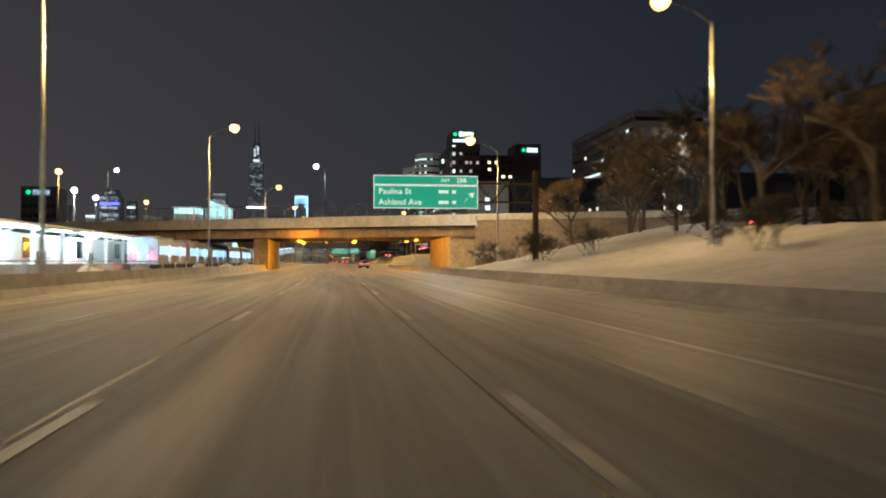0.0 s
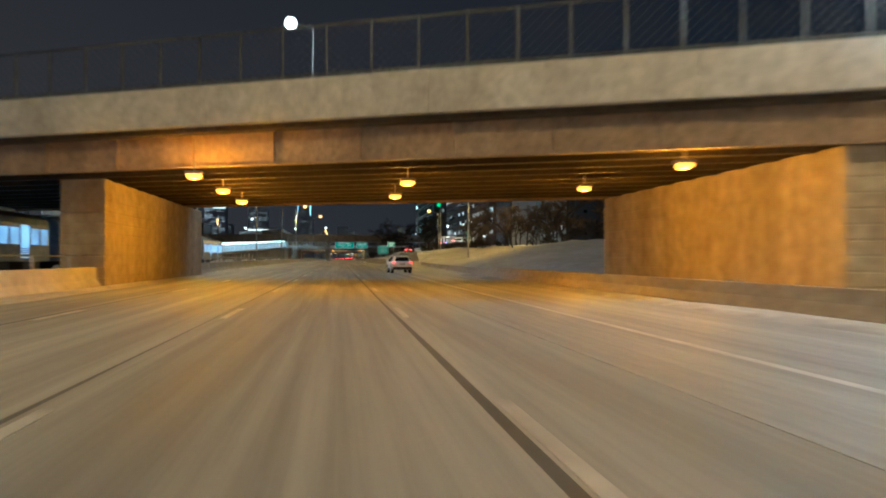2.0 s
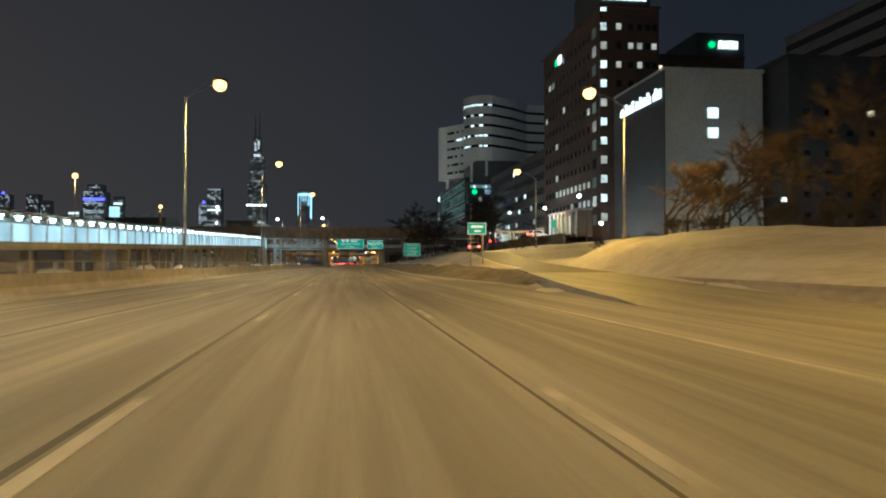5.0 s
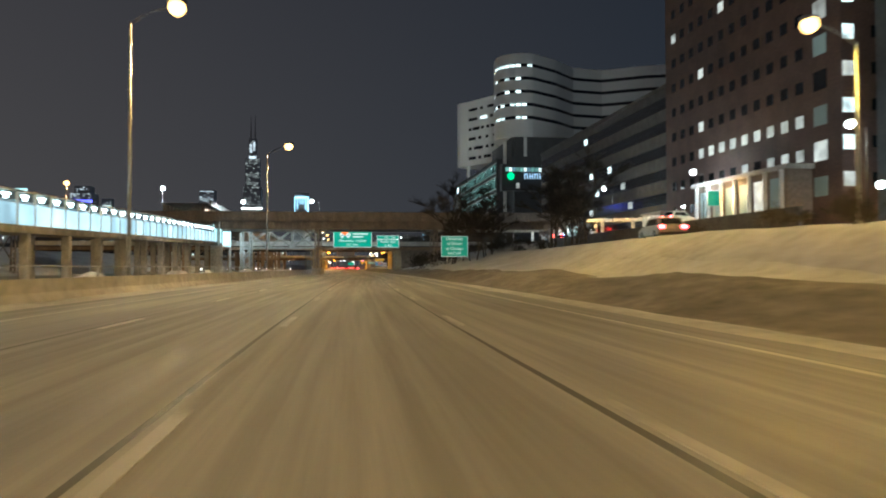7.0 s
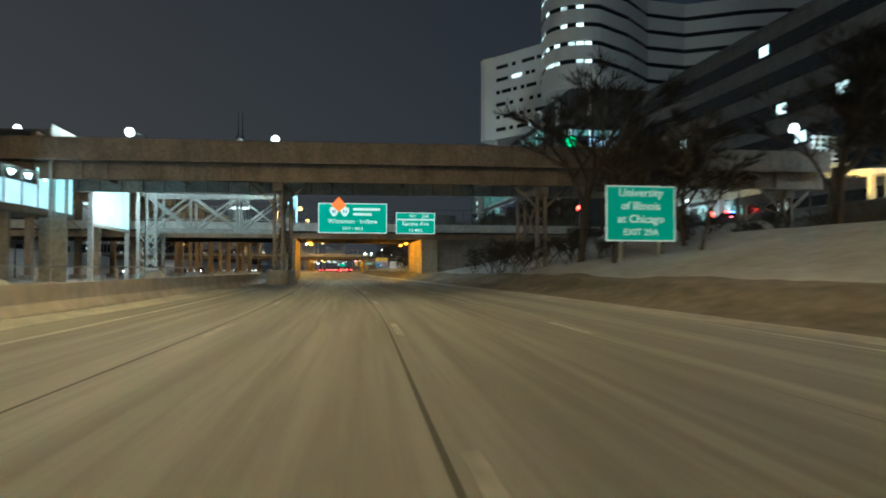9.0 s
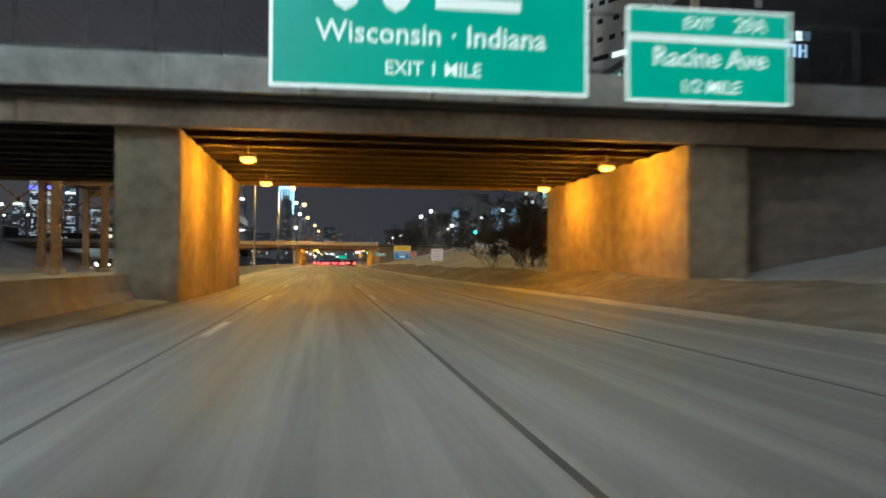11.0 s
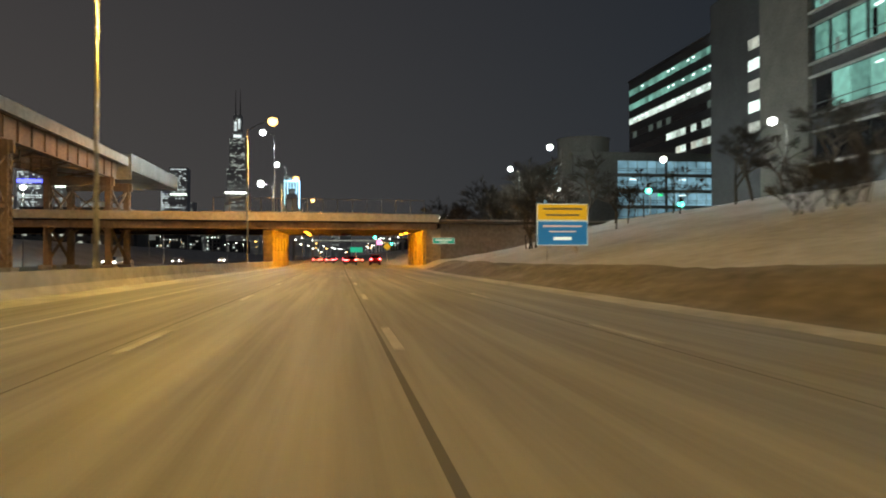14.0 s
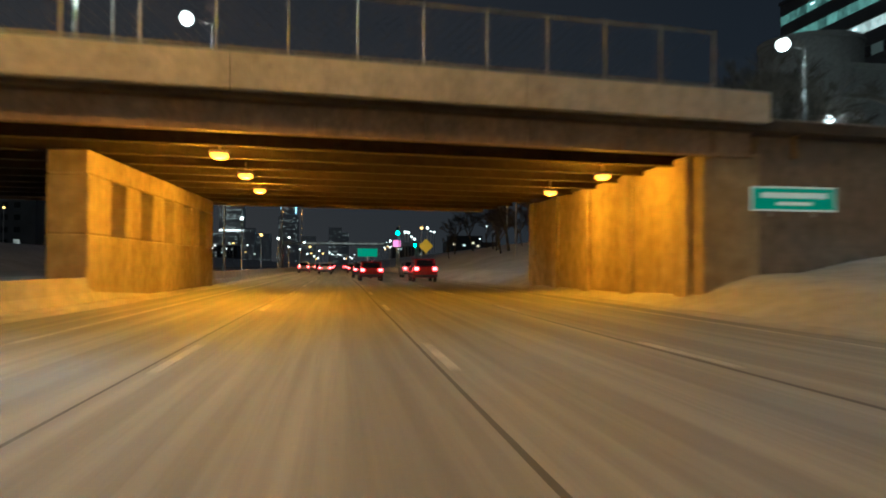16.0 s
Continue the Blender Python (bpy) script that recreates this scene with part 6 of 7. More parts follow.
for i in range(6):
    z = 7.6 + 3.9 * i
    part("window_band", boxes((56.8, 56.98, 378, 459, z, z + 1.8)), DARKGLASS, wing, "dark band of windows")
    for k in range(21):
        if rng.random() < 0.09:
            window(wing, 56.76, 380 + 3.7 * k, z + 0.3, 1.9, 1.2, COOLWIN if rng.random() < 0.3 else SOFTWIN, "x")
part("end_wall", boxes((57, 84, 375.6, 375.98, 5, 31.4)), TOWERCLAD, wing, "grey-brown end wall")

# lit entrance colonnade at the foot of the long wing
lob = thing("entrance_colonnade", "lit hospital entrance with pale columns under a lamp-lined canopy", "building")
part("canopy", boxes((53.0, 56.7, 425, 459, 10.9, 11.3)), PALESTEEL, lob, "pale canopy")
part("plinth", boxes((52.6, 56.9, 424.5, 459.5, 5.8, 6.6)), CONCRETE, lob)
for y in (427, 437, 447, 457.5):
    part("column", boxes((53.6, 54.2, y - 0.3, y + 0.3, 6.6, 10.9)), CLAD, lob, "pale column", bevel=0.04)
for k in range(8):
    part("canopy_lamp", boxes((53.1, 53.5, 427 + 4 * k, 427.5 + 4 * k, 10.72, 10.9)), WHITE_LENS, lob, "small bright canopy lamp")
for k in range(9):
    window(lob, 56.74, 426 + 3.4 * k, 6.8, 3.0, 3.6, DIMWIN if k % 3 else TEALWIN, "x")
    if k > 3:
        window(lob, 56.74, 426 + 3.4 * k, 12.4, 2.6, 1.9, SOFTWIN if rng.random() < 0.6 else DIMWIN, "x")
for y in (431, 443, 455):
    lamp_light("canopy_light", (53.9, y, 10.3), 280, COOL, 0.3)

# steel frame in place of the viaduct's lit end, with assumed sodium lamps, and the pavilion beyond
cf = thing("canopy_frame", "pale steel frame for the viaduct's lit end, with assumed sodium lamps", "canopy")
for d in (0.0, 1.7):
    bm = bmesh.new()
    add_beam(bm, (45.2, 395.0 + d, 9.55), (56.2, 386.2 + d, 9.3), 0.36, 0.5)
    part("beam", bm, PARAPET, cf, "pale painted beam")
for x in (48.9, 49.9, 54.2):
    y = 395 - 0.8 * (x - 45.2)
    part("post", boxes((x - 0.24, x + 0.24, y - 0.24, y + 0.24, 6.1, 9.25)), PARAPET, cf, "pale painted post", bevel=0.03)
for k in range(9):
    x = 45.8 + 1.2 * k
    y = 395 - 0.8 * (x - 45.2)
    part("purlin", boxes((x - 0.06, x + 0.06, y, y + 1.8, 9.62, 9.76)), PALESTEEL, cf)
for k in range(4):
    part("ladder_rail", boxes((43.4 + 0.55 * k, 43.5 + 0.55 * k, 391.6, 391.7, 10.1, 12.3)), PALESTEEL, cf)
for k in range(5):
    part("ladder_step", boxes((43.3, 45.4, 391.5, 391.8, 10.3 + 0.45 * k, 10.42 + 0.45 * k)), PALESTEEL, cf)
part("landing", boxes((43.2, 46.4, 391.4, 395.6, 9.85, 10.05)), PALESTEEL, cf)
# Lamps and fixtures added to turn the frame yellow.
for x, y in ((47.2, 391.6), (52.0, 387.8)):
    part("lamp_housing", boxes((x - 0.25, x + 0.25, y - 0.15, y + 0.15, 8.9, 9.05)), BLACKTRIM, cf)
    part("lamp_arm", boxes((x - 0.04, x + 0.04, y, y + 2.4, 9.05, 9.12)), BLACKTRIM, cf)
    lamp_light("assumed_sodium", (x, y - 0.4, 8.6), 330, (1.0, 0.62, 0.16), 0.15)
pv = thing("stair_pavilion", "small white pavilion with tall bright glass panels", "building")
part("wall", boxes((55.2, 56.9, 378.4, 386.2, 5.9, 9.9)), GREYCLAD, pv)
part("roof", boxes((55.0, 56.95, 378.1, 386.5, 9.9, 10.15)), PALESTEEL, pv)
for k in range(4):
    window(pv, 55.2, 378.75 + 1.9 * k, 6.5, 1.45, 3.1, SOFTWIN, "x")
window(pv, 55.5, 378.4, 6.5, 1.1, 3.1, SOFTWIN, "y")

# white curved tower: a rounded lobe towards traffic and a wing beyond
white = thing("white_tower", "white curved hospital tower with ribbon windows on a dark podium", "building")


def lobe_outline():
    """The plan of the bed tower: a rounded nose and a wavy flank."""
    pts = [(72, 562), (62, 536), (57.2, 525)]
    pts += [(65.2 - 8.8 * math.cos(a), 518 - 8.8 * math.sin(a)) for a in [math.pi * k / 14 for k in range(0, 9)]]
    pts += [(77, 516.5), (86, 526), (97, 528), (110, 520), (118, 517), (126, 516), (126, 560), (90, 590)]
    return pts


def shell(name, inset, z0, z1, mat, label=""):
    bm = bmesh.new()
    o = lobe_outline()
    c = Vector((80, 550))
    add_prism(bm, [tuple(Vector(p) + (c - Vector(p)).normalized() * inset) for p in o], z0, z1, "z")
    return part(name, bm, mat, white, label)


z = 44.0
shell("wall_band", 0.5, z, z + 0.6, CLAD, "rounded lower edge of the white cladding")
z += 0.6
for i in range(5):
    deep = 5.1 if i == 0 else 3.15
    shell("wall_band", 0.0, z, z + deep, CLAD, "white cladding band")
    shell("ribbon_window", 0.35, z + deep, z + deep + 1.15, DARKGLASS, "dark ribbon of windows")
    z += deep + 1.15
shell("parapet", 0.0, z, z + 3.35, CLAD)
part("undercroft", boxes((60.5, 88, 511.5, 545, 37.5, 44)), DARKWALL, white, "dark recessed storey under the overhang")
o = lobe_outline()
for i in range(5):
    for a, b in zip(o, o[1:12]):
        d = Vector(b) - Vector(a)
        n = max(1, int(d.length / 2.6))
        for k in range(n):
            p = rng.random()
            if p < (0.48 if a[1] < 535 else 0.1):
                q = Vector(a) + d * ((k + 0.5) / n)
                c = (Vector((80, 550)) - q).normalized()
                ob = part("window", pane_mesh(1.7, 0.85, SOFTWIN if k % 2 else COOLWIN, "y"), COOLWIN, white)
                ob.matrix_basis = Matrix.Translation((q.x + c.x * 0.34, q.y + c.y * 0.34, 49.8 + 4.3 * i)) @ pose(0, 0, 0, 0, 0, math.degrees(math.atan2(d.y, d.x))) @ Matrix.Translation((-0.85, 0, 0))
part("soffit", boxes((66, 120, 530, 560, 43.2, 44)), CLAD, white)
for x, y in ((64.8, 510.6), (60, 520), (92, 534)):
    part("column", boxes((x - 0.5, x + 0.5, y - 0.5, y + 0.5, 6, 43.9)), CLAD, white, "white column under the overhang")
# These floodlights are assumed, added to lift the brightness of the white tower.
for x, y, aimx, aimy in ((59.5, 457, 65, 512), (80, 457, 88, 526), (58.6, 531, 63, 575)):
    fl = thing("floodlight", "small assumed floodlight added to brighten the white tower", "floodlight", pose(x, y, 31.1 if aimy < 560 else 38.1), "tower floodlights")
    part("housing", boxes((-0.3, 0.3, -0.2, 0.2, 0.2, 0.6), (-0.05, 0.05, -0.05, 0.05, 0, 0.2)), BLACKTRIM, fl, bevel=0.03)
    part("lens", boxes((-0.25, 0.25, -0.15, 0.15, 0.6, 0.62)), WHITE_LENS, fl)
    lamp = lamp_light("floodlight_beam", (x, y, 31.9 if aimy < 560 else 38.9), (4300 if x < 70 else 1300) if aimy < 560 else 11000, (0.95, 1.0, 0.97), 0.3, "SPOT", 56 if aimy < 560 else 50)
    lamp.matrix_world = look((x, y, 31.9 if aimy < 560 else 38.9), (aimx, aimy, 60 if aimy < 560 else 57))
part("podium", boxes((61, 122, 510, 600, 5, 37.5)), DARKWALL, white, "dark glass podium")
for i in range(8):
    part("podium_band", boxes((60.6, 60.98, 524, 594, 9 + 3.6 * i, 9.4 + 3.6 * i)), CLAD, white)
hospital_sign(white, 58.0, 506.5, 29.4, 12.1, 2.3, mat=SIGN_LETTER, disc=0.52, lead=2.37)
part("sign_canopy", boxes((56.3, 78, 506.8, 511, 26.0, 34.6)), DARKWALL, white, "dark storey that carries the sign")
part("recess", boxes((61.5, 86, 510.5, 513, 34.6, 44)), DARKWALL, white, "dark recessed wall above the sign")
for i in range(11):
    window(white, 57.3 + 1.22 * i, 506.8, 32.1, 1.0, 1.3, (TEALWIN, COOLWIN, BLUEWIN, TEALWIN)[i % 4], "y")
window(white, 60.9, 506.8, 26.7, 1.1, 1.7, SOFTWIN, "y")

# glazed clinic along the street with lit floors
gl = block("glass_clinic", "glazed clinic building with teal-lit ribbon windows", 57.4, 78, 521, 599, 5, 37.6, DARKWALL)
for i, (z0, z1) in enumerate(((33.6, 36.4), (28.2, 31.8), (22.6, 26.2), (17.0, 20.6), (11.6, 14.6))):
    for k in range(26):
        y = 522.2 + 2.93 * k
        p = rng.random()
        m = TEALWIN if i < 3 and p < 0.96 else TEALWIN if i == 3 and k > 17 and p < 0.7 else DARKGLASS
        window(gl, 57.36, y, z0, 2.75, z1 - z0, m, "x")
        if i < 4:
            part("window_rail", boxes((57.22, 57.3, y, y + 2.9, z0 + 0.75, z0 + 0.83)), DARKWALL, gl, "guard rail before the glass")
        for q in range(3):
            if i < 3 and rng.random() < 0.32:
                a, s, u = y + rng.uniform(0.1, 1.9), rng.uniform(0.25, 0.8), rng.uniform(0.25, 0.8)
                part("blind", boxes((57.25, 57.29, a, a + s, z0 + 0.05, z0 + 0.05 + (z1 - z0) * u)), rng.choice((DIMWIN, DARKGLASS, DIMWIN, TEALWIN)), gl, "drawn blind or partition behind the glass")
        if i < 5 and rng.random() < (0.30 if i < 3 else 0.10):
            part("ceiling_lamp", boxes((57.22, 57.27, y + 0.8, y + 1.9, z1 - 0.75, z1 - 0.55)), COOLWIN if i > 2 else LETTER_GLOW, gl, "bright ceiling lamp behind the glass")
    # Made-up fins, deep enough to dim the ribbons when viewed from far back.
    if i < 3:
        for k in range(27):
            part("mullion", boxes((57.0, 57.34, 522.09 + 2.93 * k, 522.13 + 2.93 * k, z0, z1)), DARKWALL, gl, "added dark fin that dims the glass seen at a slant")
    part("spandrel", boxes((56.95, 57.3, 521, 599, z0 - 0.5, z0 - 0.25)), PALESTEEL, gl)
    part("spandrel", boxes((56.95, 57.3, 521, 599, z1 + 0.1, z1 + 0.3)), PALESTEEL, gl)
for i in range(5):
    window(gl, 57.1, 609.4, 16.6 + 2.62 * i, 2.4, 1.3, COOLWIN if i % 2 else SOFTWIN, "x")
part("annex", boxes((57.2, 66, 609.1, 622, 5, 36.0)), DARKWALL, gl, "dark annex with a column of small windows")
part("corner_tower", boxes((57.0, 64, 599.2, 609, 5, 38.5)), TOWERCLAD, gl, "grey-brown corner tower")
part("sign_plate", boxes((56.6, 56.95, 600, 608.6, 33.4, 36.9)), DARKWALL, gl)
hospital_sign(gl, 56.55, 608.6, 33.6, 8.4, 3.0, "x")
# the wing that points away, with short window slots
def wing_shell(name, inset, z0, z1, mat, label=""):
    o = [Vector(p) for p in ((54.4, 590.0), (55.0, 586.6), (57.6, 584.0), (72, 560.5), (96, 576), (80, 604), (58, 594))]
    c = Vector((75, 582))
    bm = bmesh.new()
    add_prism(bm, [tuple(p + (c - p).normalized() * inset) for p in o], z0, z1, "z")
    part(name, bm, mat, white, label)


wing_shell("wing_wall", 0.0, 43.6, 69.6, CLAD, "white cladding of the wing")
wing_shell("wing_parapet", -0.15, 69.6, 70.6, CLAD)
a, b = Vector((57.6, 584.0)), Vector((72, 560.5))
turn = math.degrees(math.atan2((b - a).y, (b - a).x))
for i in range(6):
    k = 0.04
    while k < 0.93:
        w = rng.choice((0.06, 0.16, 0.2))
        q = a + (b - a) * k
        ob = part("window", pane_mesh(w * 27, 1.15, COOLWIN if rng.random() < 0.12 else DARKGLASS, "y"), DARKGLASS, white)
        ob.matrix_basis = Matrix.Translation((q.x, q.y, 46.0 + 4.05 * i)) @ pose(0, 0, 0, 0, 0, turn)
        k += w + rng.choice((0.03, 0.06, 0.1))
for x, y in ((58.5, 586), (66, 575)):
    part("column", boxes((x - 0.6, x + 0.6, y - 0.6, y + 0.6, 6, 43.6)), CLAD, white, "white column under the overhang")

# office block and garage further on
off = block("office_block", "dark office block with bands of blue-white lit windows", 85.2, 120, 654, 724.6, 5, 48.6, DARKWALL)
for i in range(9):
    z0 = 14.0 + 3.85 * i
    for k in range(20):
        y = 671.2 + 2.66 * k
        p = rng.random()
        m = DARKGLASS
        if i >= 7:
            m = TEALWIN
        elif i == 6:
            m = RIBBONWIN if p < 0.9 else TEALWIN
        elif i == 5:
            m = DIMWIN if p < 0.5 else DARKGLASS
        elif i == 4:
            m = RIBBONWIN if k < 12 and p < 0.9 else DARKGLASS
        elif i == 3:
            m = (RIBBONWIN if p < 0.4 else SOFTWIN) if k < 9 and p < 0.85 else DARKGLASS
        window(off, 85.16, y, z0, 2.56, 1.55, m, "x")
        if i >= 6 and rng.random() < 0.4:
            part("ceiling_lamp", boxes((85.0, 85.09, y + 0.5, y + 1.5, z0 + 0.9, z0 + 1.2)), LETTER_GLOW, off, "bright lamp behind the window")
    part("spandrel", boxes((85.02, 85.14, 671, 724.4, z0 + 1.65, z0 + 1.95)), DARKWALL, off)
par = block("parking_garage", "concrete parking garage with open decks lit pale blue inside", 50, 84, 662.4, 690, 4, 20.6, DULLCLAD)
for i in range(4):
    z0 = 8.1 + 3.02 * i
    for k in range(3):
        x = 58.75 + 10.0 * k - (0.0 if k == 0 else 0.1)
        window(par, x, 662.36, z0, 9.3 if k < 2 else 5.2, 2.35, DECKGLOW, "y")
        for q in range(2 if k < 2 else 1):
            part("rail", boxes((x, x + (9.3 if k < 2 else 5.2), 662.18, 662.26, z0 + 0.45 + 0.4 * q, z0 + 0.53 + 0.4 * q)), DARKWALL, par, "guard rail of a parking deck")
        for q in range(4):
            part("mullion", boxes((x + 1.9 + 1.9 * q, x + 1.98 + 1.9 * q, 662.16, 662.24, z0, z0 + 2.35)), DULLCLAD, par) if k < 2 else None
        if i != 3 and rng.random() < 0.6:
            part("deck_lamp", boxes((x + 2.2, x + 3.5, 662.1, 662.2, z0 + 1.8, z0 + 1.95)), LETTER_GLOW, par, "bright lamp on the parking deck")
    for k in range(3):
        window(par, 49.96, 672.6 + 5.8 * k, z0, 5.2, 2.35, DECKGLOW, "x")
        part("rail", boxes((49.76, 49.84, 672.6 + 5.8 * k, 677.8 + 5.8 * k, z0 + 0.5, z0 + 0.6)), DARKWALL, par, "guard rail of a parking deck")
for name, r, z0, z1 in (("stair_tower", 4.95, 4, 23.6), ("tower_roof", 5.1, 23.6, 24.1)):
    bm = bmesh.new()
    add_prism(bm, [(53.5 + r * math.cos(2 * math.pi * k / 28), 667 + r * math.sin(2 * math.pi * k / 28)) for k in range(28)], z0, z1, "z")
    part(name, bm, DULLCLAD, par, "plain grey round stair tower of the garage")
part("exit_sign", boxes((66.6, 67.5, 662.05, 662.15, 12.9, 13.3)), GREEN_GLOW, par, "small green lit sign")

# ---- far skyline ----


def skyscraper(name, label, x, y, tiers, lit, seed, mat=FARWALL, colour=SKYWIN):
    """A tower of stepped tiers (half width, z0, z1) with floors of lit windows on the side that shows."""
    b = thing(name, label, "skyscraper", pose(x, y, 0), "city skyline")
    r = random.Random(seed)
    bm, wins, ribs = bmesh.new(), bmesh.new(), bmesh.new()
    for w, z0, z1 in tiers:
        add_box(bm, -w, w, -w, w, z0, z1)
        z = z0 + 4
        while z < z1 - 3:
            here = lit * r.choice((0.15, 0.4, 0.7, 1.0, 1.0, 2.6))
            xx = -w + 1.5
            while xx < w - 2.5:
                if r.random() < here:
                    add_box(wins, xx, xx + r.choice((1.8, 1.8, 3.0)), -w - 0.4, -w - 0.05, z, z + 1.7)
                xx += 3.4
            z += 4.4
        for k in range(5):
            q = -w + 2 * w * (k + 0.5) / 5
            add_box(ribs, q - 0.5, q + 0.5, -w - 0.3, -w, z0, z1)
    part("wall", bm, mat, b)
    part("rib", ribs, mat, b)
    ob = part("window_glow", wins, colour, b, "scattered lit windows")
    ob["kind"] = "stuff"
    return b


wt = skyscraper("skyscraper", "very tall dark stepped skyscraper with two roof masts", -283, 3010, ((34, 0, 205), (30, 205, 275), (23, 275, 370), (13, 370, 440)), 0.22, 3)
bm = boxes((-34.5, 34.5, -35, -34.1, 198, 204), (-34.5, 34.5, -35, -34.1, 100, 104))
part("light_band", bm, glow("band_light", (0.9, 1.0, 1.0), 2.2), wt, "bright band of lit mechanical floors")
bm = bmesh.new()
for x in (-7, 7):
    add_beam(bm, (x, 0, 440), (x, 0, 522), 5, sides=6, end=1.2)
part("mast", bm, GALV, wt)
part("crown_glow", boxes((-12, 12, -14, -13.1, 372, 380), (-9, -3, -14, -13.1, 392, 420), (2, 8, -14, -13.1, 398, 428)), SKYWIN_BRIGHT, wt, "lit floors of the crown")
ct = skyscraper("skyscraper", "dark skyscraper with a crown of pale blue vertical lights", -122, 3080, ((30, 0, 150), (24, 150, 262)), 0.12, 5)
bm = boxes(*[(-24 + 9.2 * i, -22.4 + 9.2 * i, -25, -24.2, (172, 205, 222, 222, 205, 172)[i], (246, 250, 254, 254, 250, 246)[i]) for i in range(6)], (20.5, 24, -25, -24.2, 160, 246), (-24, 24, -25, -24.2, 244, 248))
part("crown_light", bm, SKYCROWN, ct, "vertical pale blue crown lights")
for i, (x, w, h, lit) in enumerate(((-560, 26, 120, 0.2), (-640, 34, 168, 0.3), (-700, 22, 140, 0.2), (-820, 30, 130, 0.15), (-470, 24, 150, 0.2), (-425, 26, 172, 0.25), (-390, 22, 125, 0.2),
                                   (-930, 40, 150, 0.12), (-1050, 36, 120, 0.12), (-340, 20, 100, 0.2), (-235, 24, 110, 0.15), (-190, 22, 95, 0.15), (-60, 22, 90, 0.2), (20, 20, 120, 0.14), (45, 18, 105, 0.14), (-520, 28, 95, 0.25), (-760, 28, 100, 0.2))):
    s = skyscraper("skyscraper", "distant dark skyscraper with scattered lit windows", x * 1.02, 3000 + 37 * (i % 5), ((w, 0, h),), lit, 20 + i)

bt = skyscraper("skyscraper", "distant tower with a deep blue lit band near its top", -568, 2148, ((24, 0, 170), (17, 170, 187)), 0.5, 71, colour=SKYWIN_BRIGHT)
part("light_band", boxes((-24, 24, -25.2, -24.5, 148, 154)), DEEPBLUE, bt, "deep blue lit band")
for x, w, h, lit, strip in ((-718, 14, 165, 0.35, 0), (-690, 12, 150, 0.3, 0), (-520, 11, 160, 0.4, 141), (-628, 13, 126, 0.3, 119), (-294, 17, 180, 0.35, 126), (-328, 12, 148, 0.35, 0), (-790, 14, 166, 0.25, 0), (-455, 20, 112, 0.3, 0), (-400, 16, 98, 0.35, 0)):
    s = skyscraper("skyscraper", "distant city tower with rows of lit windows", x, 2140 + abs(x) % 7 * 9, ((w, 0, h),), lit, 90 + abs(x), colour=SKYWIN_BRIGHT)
    if strip:
        part("light_band", boxes((-w * 0.9, w * 0.9, -w - 1.2, -w - 0.5, strip, strip + 3)), glow("strip_light", (0.8, 1.0, 0.95), 1.5), s, "bright strip of lit floors")
    if x in (-328, -790):
        bm = bmesh.new()
        add_ball(bm, (0, -w, h + 2.5), 3.5)
        part("beacon", bm, DEEPBLUE, s, "deep blue roof light")
far_walk = thing("far_footbridge", "pale lit footbridge across the expressway far ahead", "bridge", kind="structure")
part("deck", boxes((-14, 40, 900, 903, 9.0, 10.2)), PALESTEEL, far_walk)
part("lit_strip", boxes((-4, 26, 899.8, 899.95, 9.5, 9.9)), SOFTWIN, far_walk, "pale lit strip along the deck")
for x in (-13, 39):
    part("pier", boxes((x - 0.6, x + 0.6, 900.5, 902.5, -0.2, 9.0)), CONCRETE, far_walk)
# lamps along the curve of the expressway far ahead
for k in range(46):
    rk = random.Random(k + 300)
    y = 690 + 16 * k
    x = (-7 + 0.0007 * (y - 690) ** 1.65 * (1 if k % 3 else 0)) if k % 2 else rk.uniform(20, 34) + 0.03 * (y - 690)
    h = rk.uniform(6.5, 9.5)
    t = thing("street_lamp", "far small street lamp beside the expressway", "street lamp", pose(x, y, max(0.0, land(x, y))), "far street lamps")
    part("pole", boxes((-0.08, 0.08, -0.08, 0.08, -0.2, h)), GALV, t)
    bm = bmesh.new()
    add_ball(bm, (0, 0, h), 0.26 + 0.0005 * (y - 690), 0.9, 8, 6)
    part("lens", bm, WHITE_LENS if rk.random() < 0.8 else SODIUM_LENS, t, smooth=True)
annex = block("hospital_annex", "dark hospital annex with a lit roof sign beyond the tracks", -107, -95, 301, 312, 4, 27.8, DARKWALL)
hospital_sign(annex, -105.5, 300.9, 25.0, 8.6, 2.4, mat=SIGN_LETTER)
for i in range(5):
    for k in range(6):
        window(annex, -106.6 + 1.95 * k, 301, 7 + 3.4 * i, 1.6, 1.4, SOFTWIN if rng.random() < 0.15 else DARKGLASS, "y")
# low city rooftops between the road and the skyline
rr = random.Random(11)
for i in range(26):
    x, y = -70 - rr.random() * 260, 260 + rr.random() * 1300
    w, d, h = 14 + rr.random() * 22, 14 + rr.random() * 20, 8 + rr.random() * 12
    if -75 < x + w:
        x = -75 - w
    b = block("low_building", "low dark city building beyond the tracks", x, x + w, y, y + d, 4, 6 + h, DARKWALL)
    for k in range(int(w / 3.2)):
        for f in range(int(h / 3.4)):
            p = rr.random()
            window(b, x + 0.8 + 3.2 * k, y, 6.2 + 3.4 * f, 1.6, 1.5, WARMWIN if p < 0.07 else COOLWIN if p < 0.14 else SOFTWIN if p < 0.3 else DARKGLASS, "y")
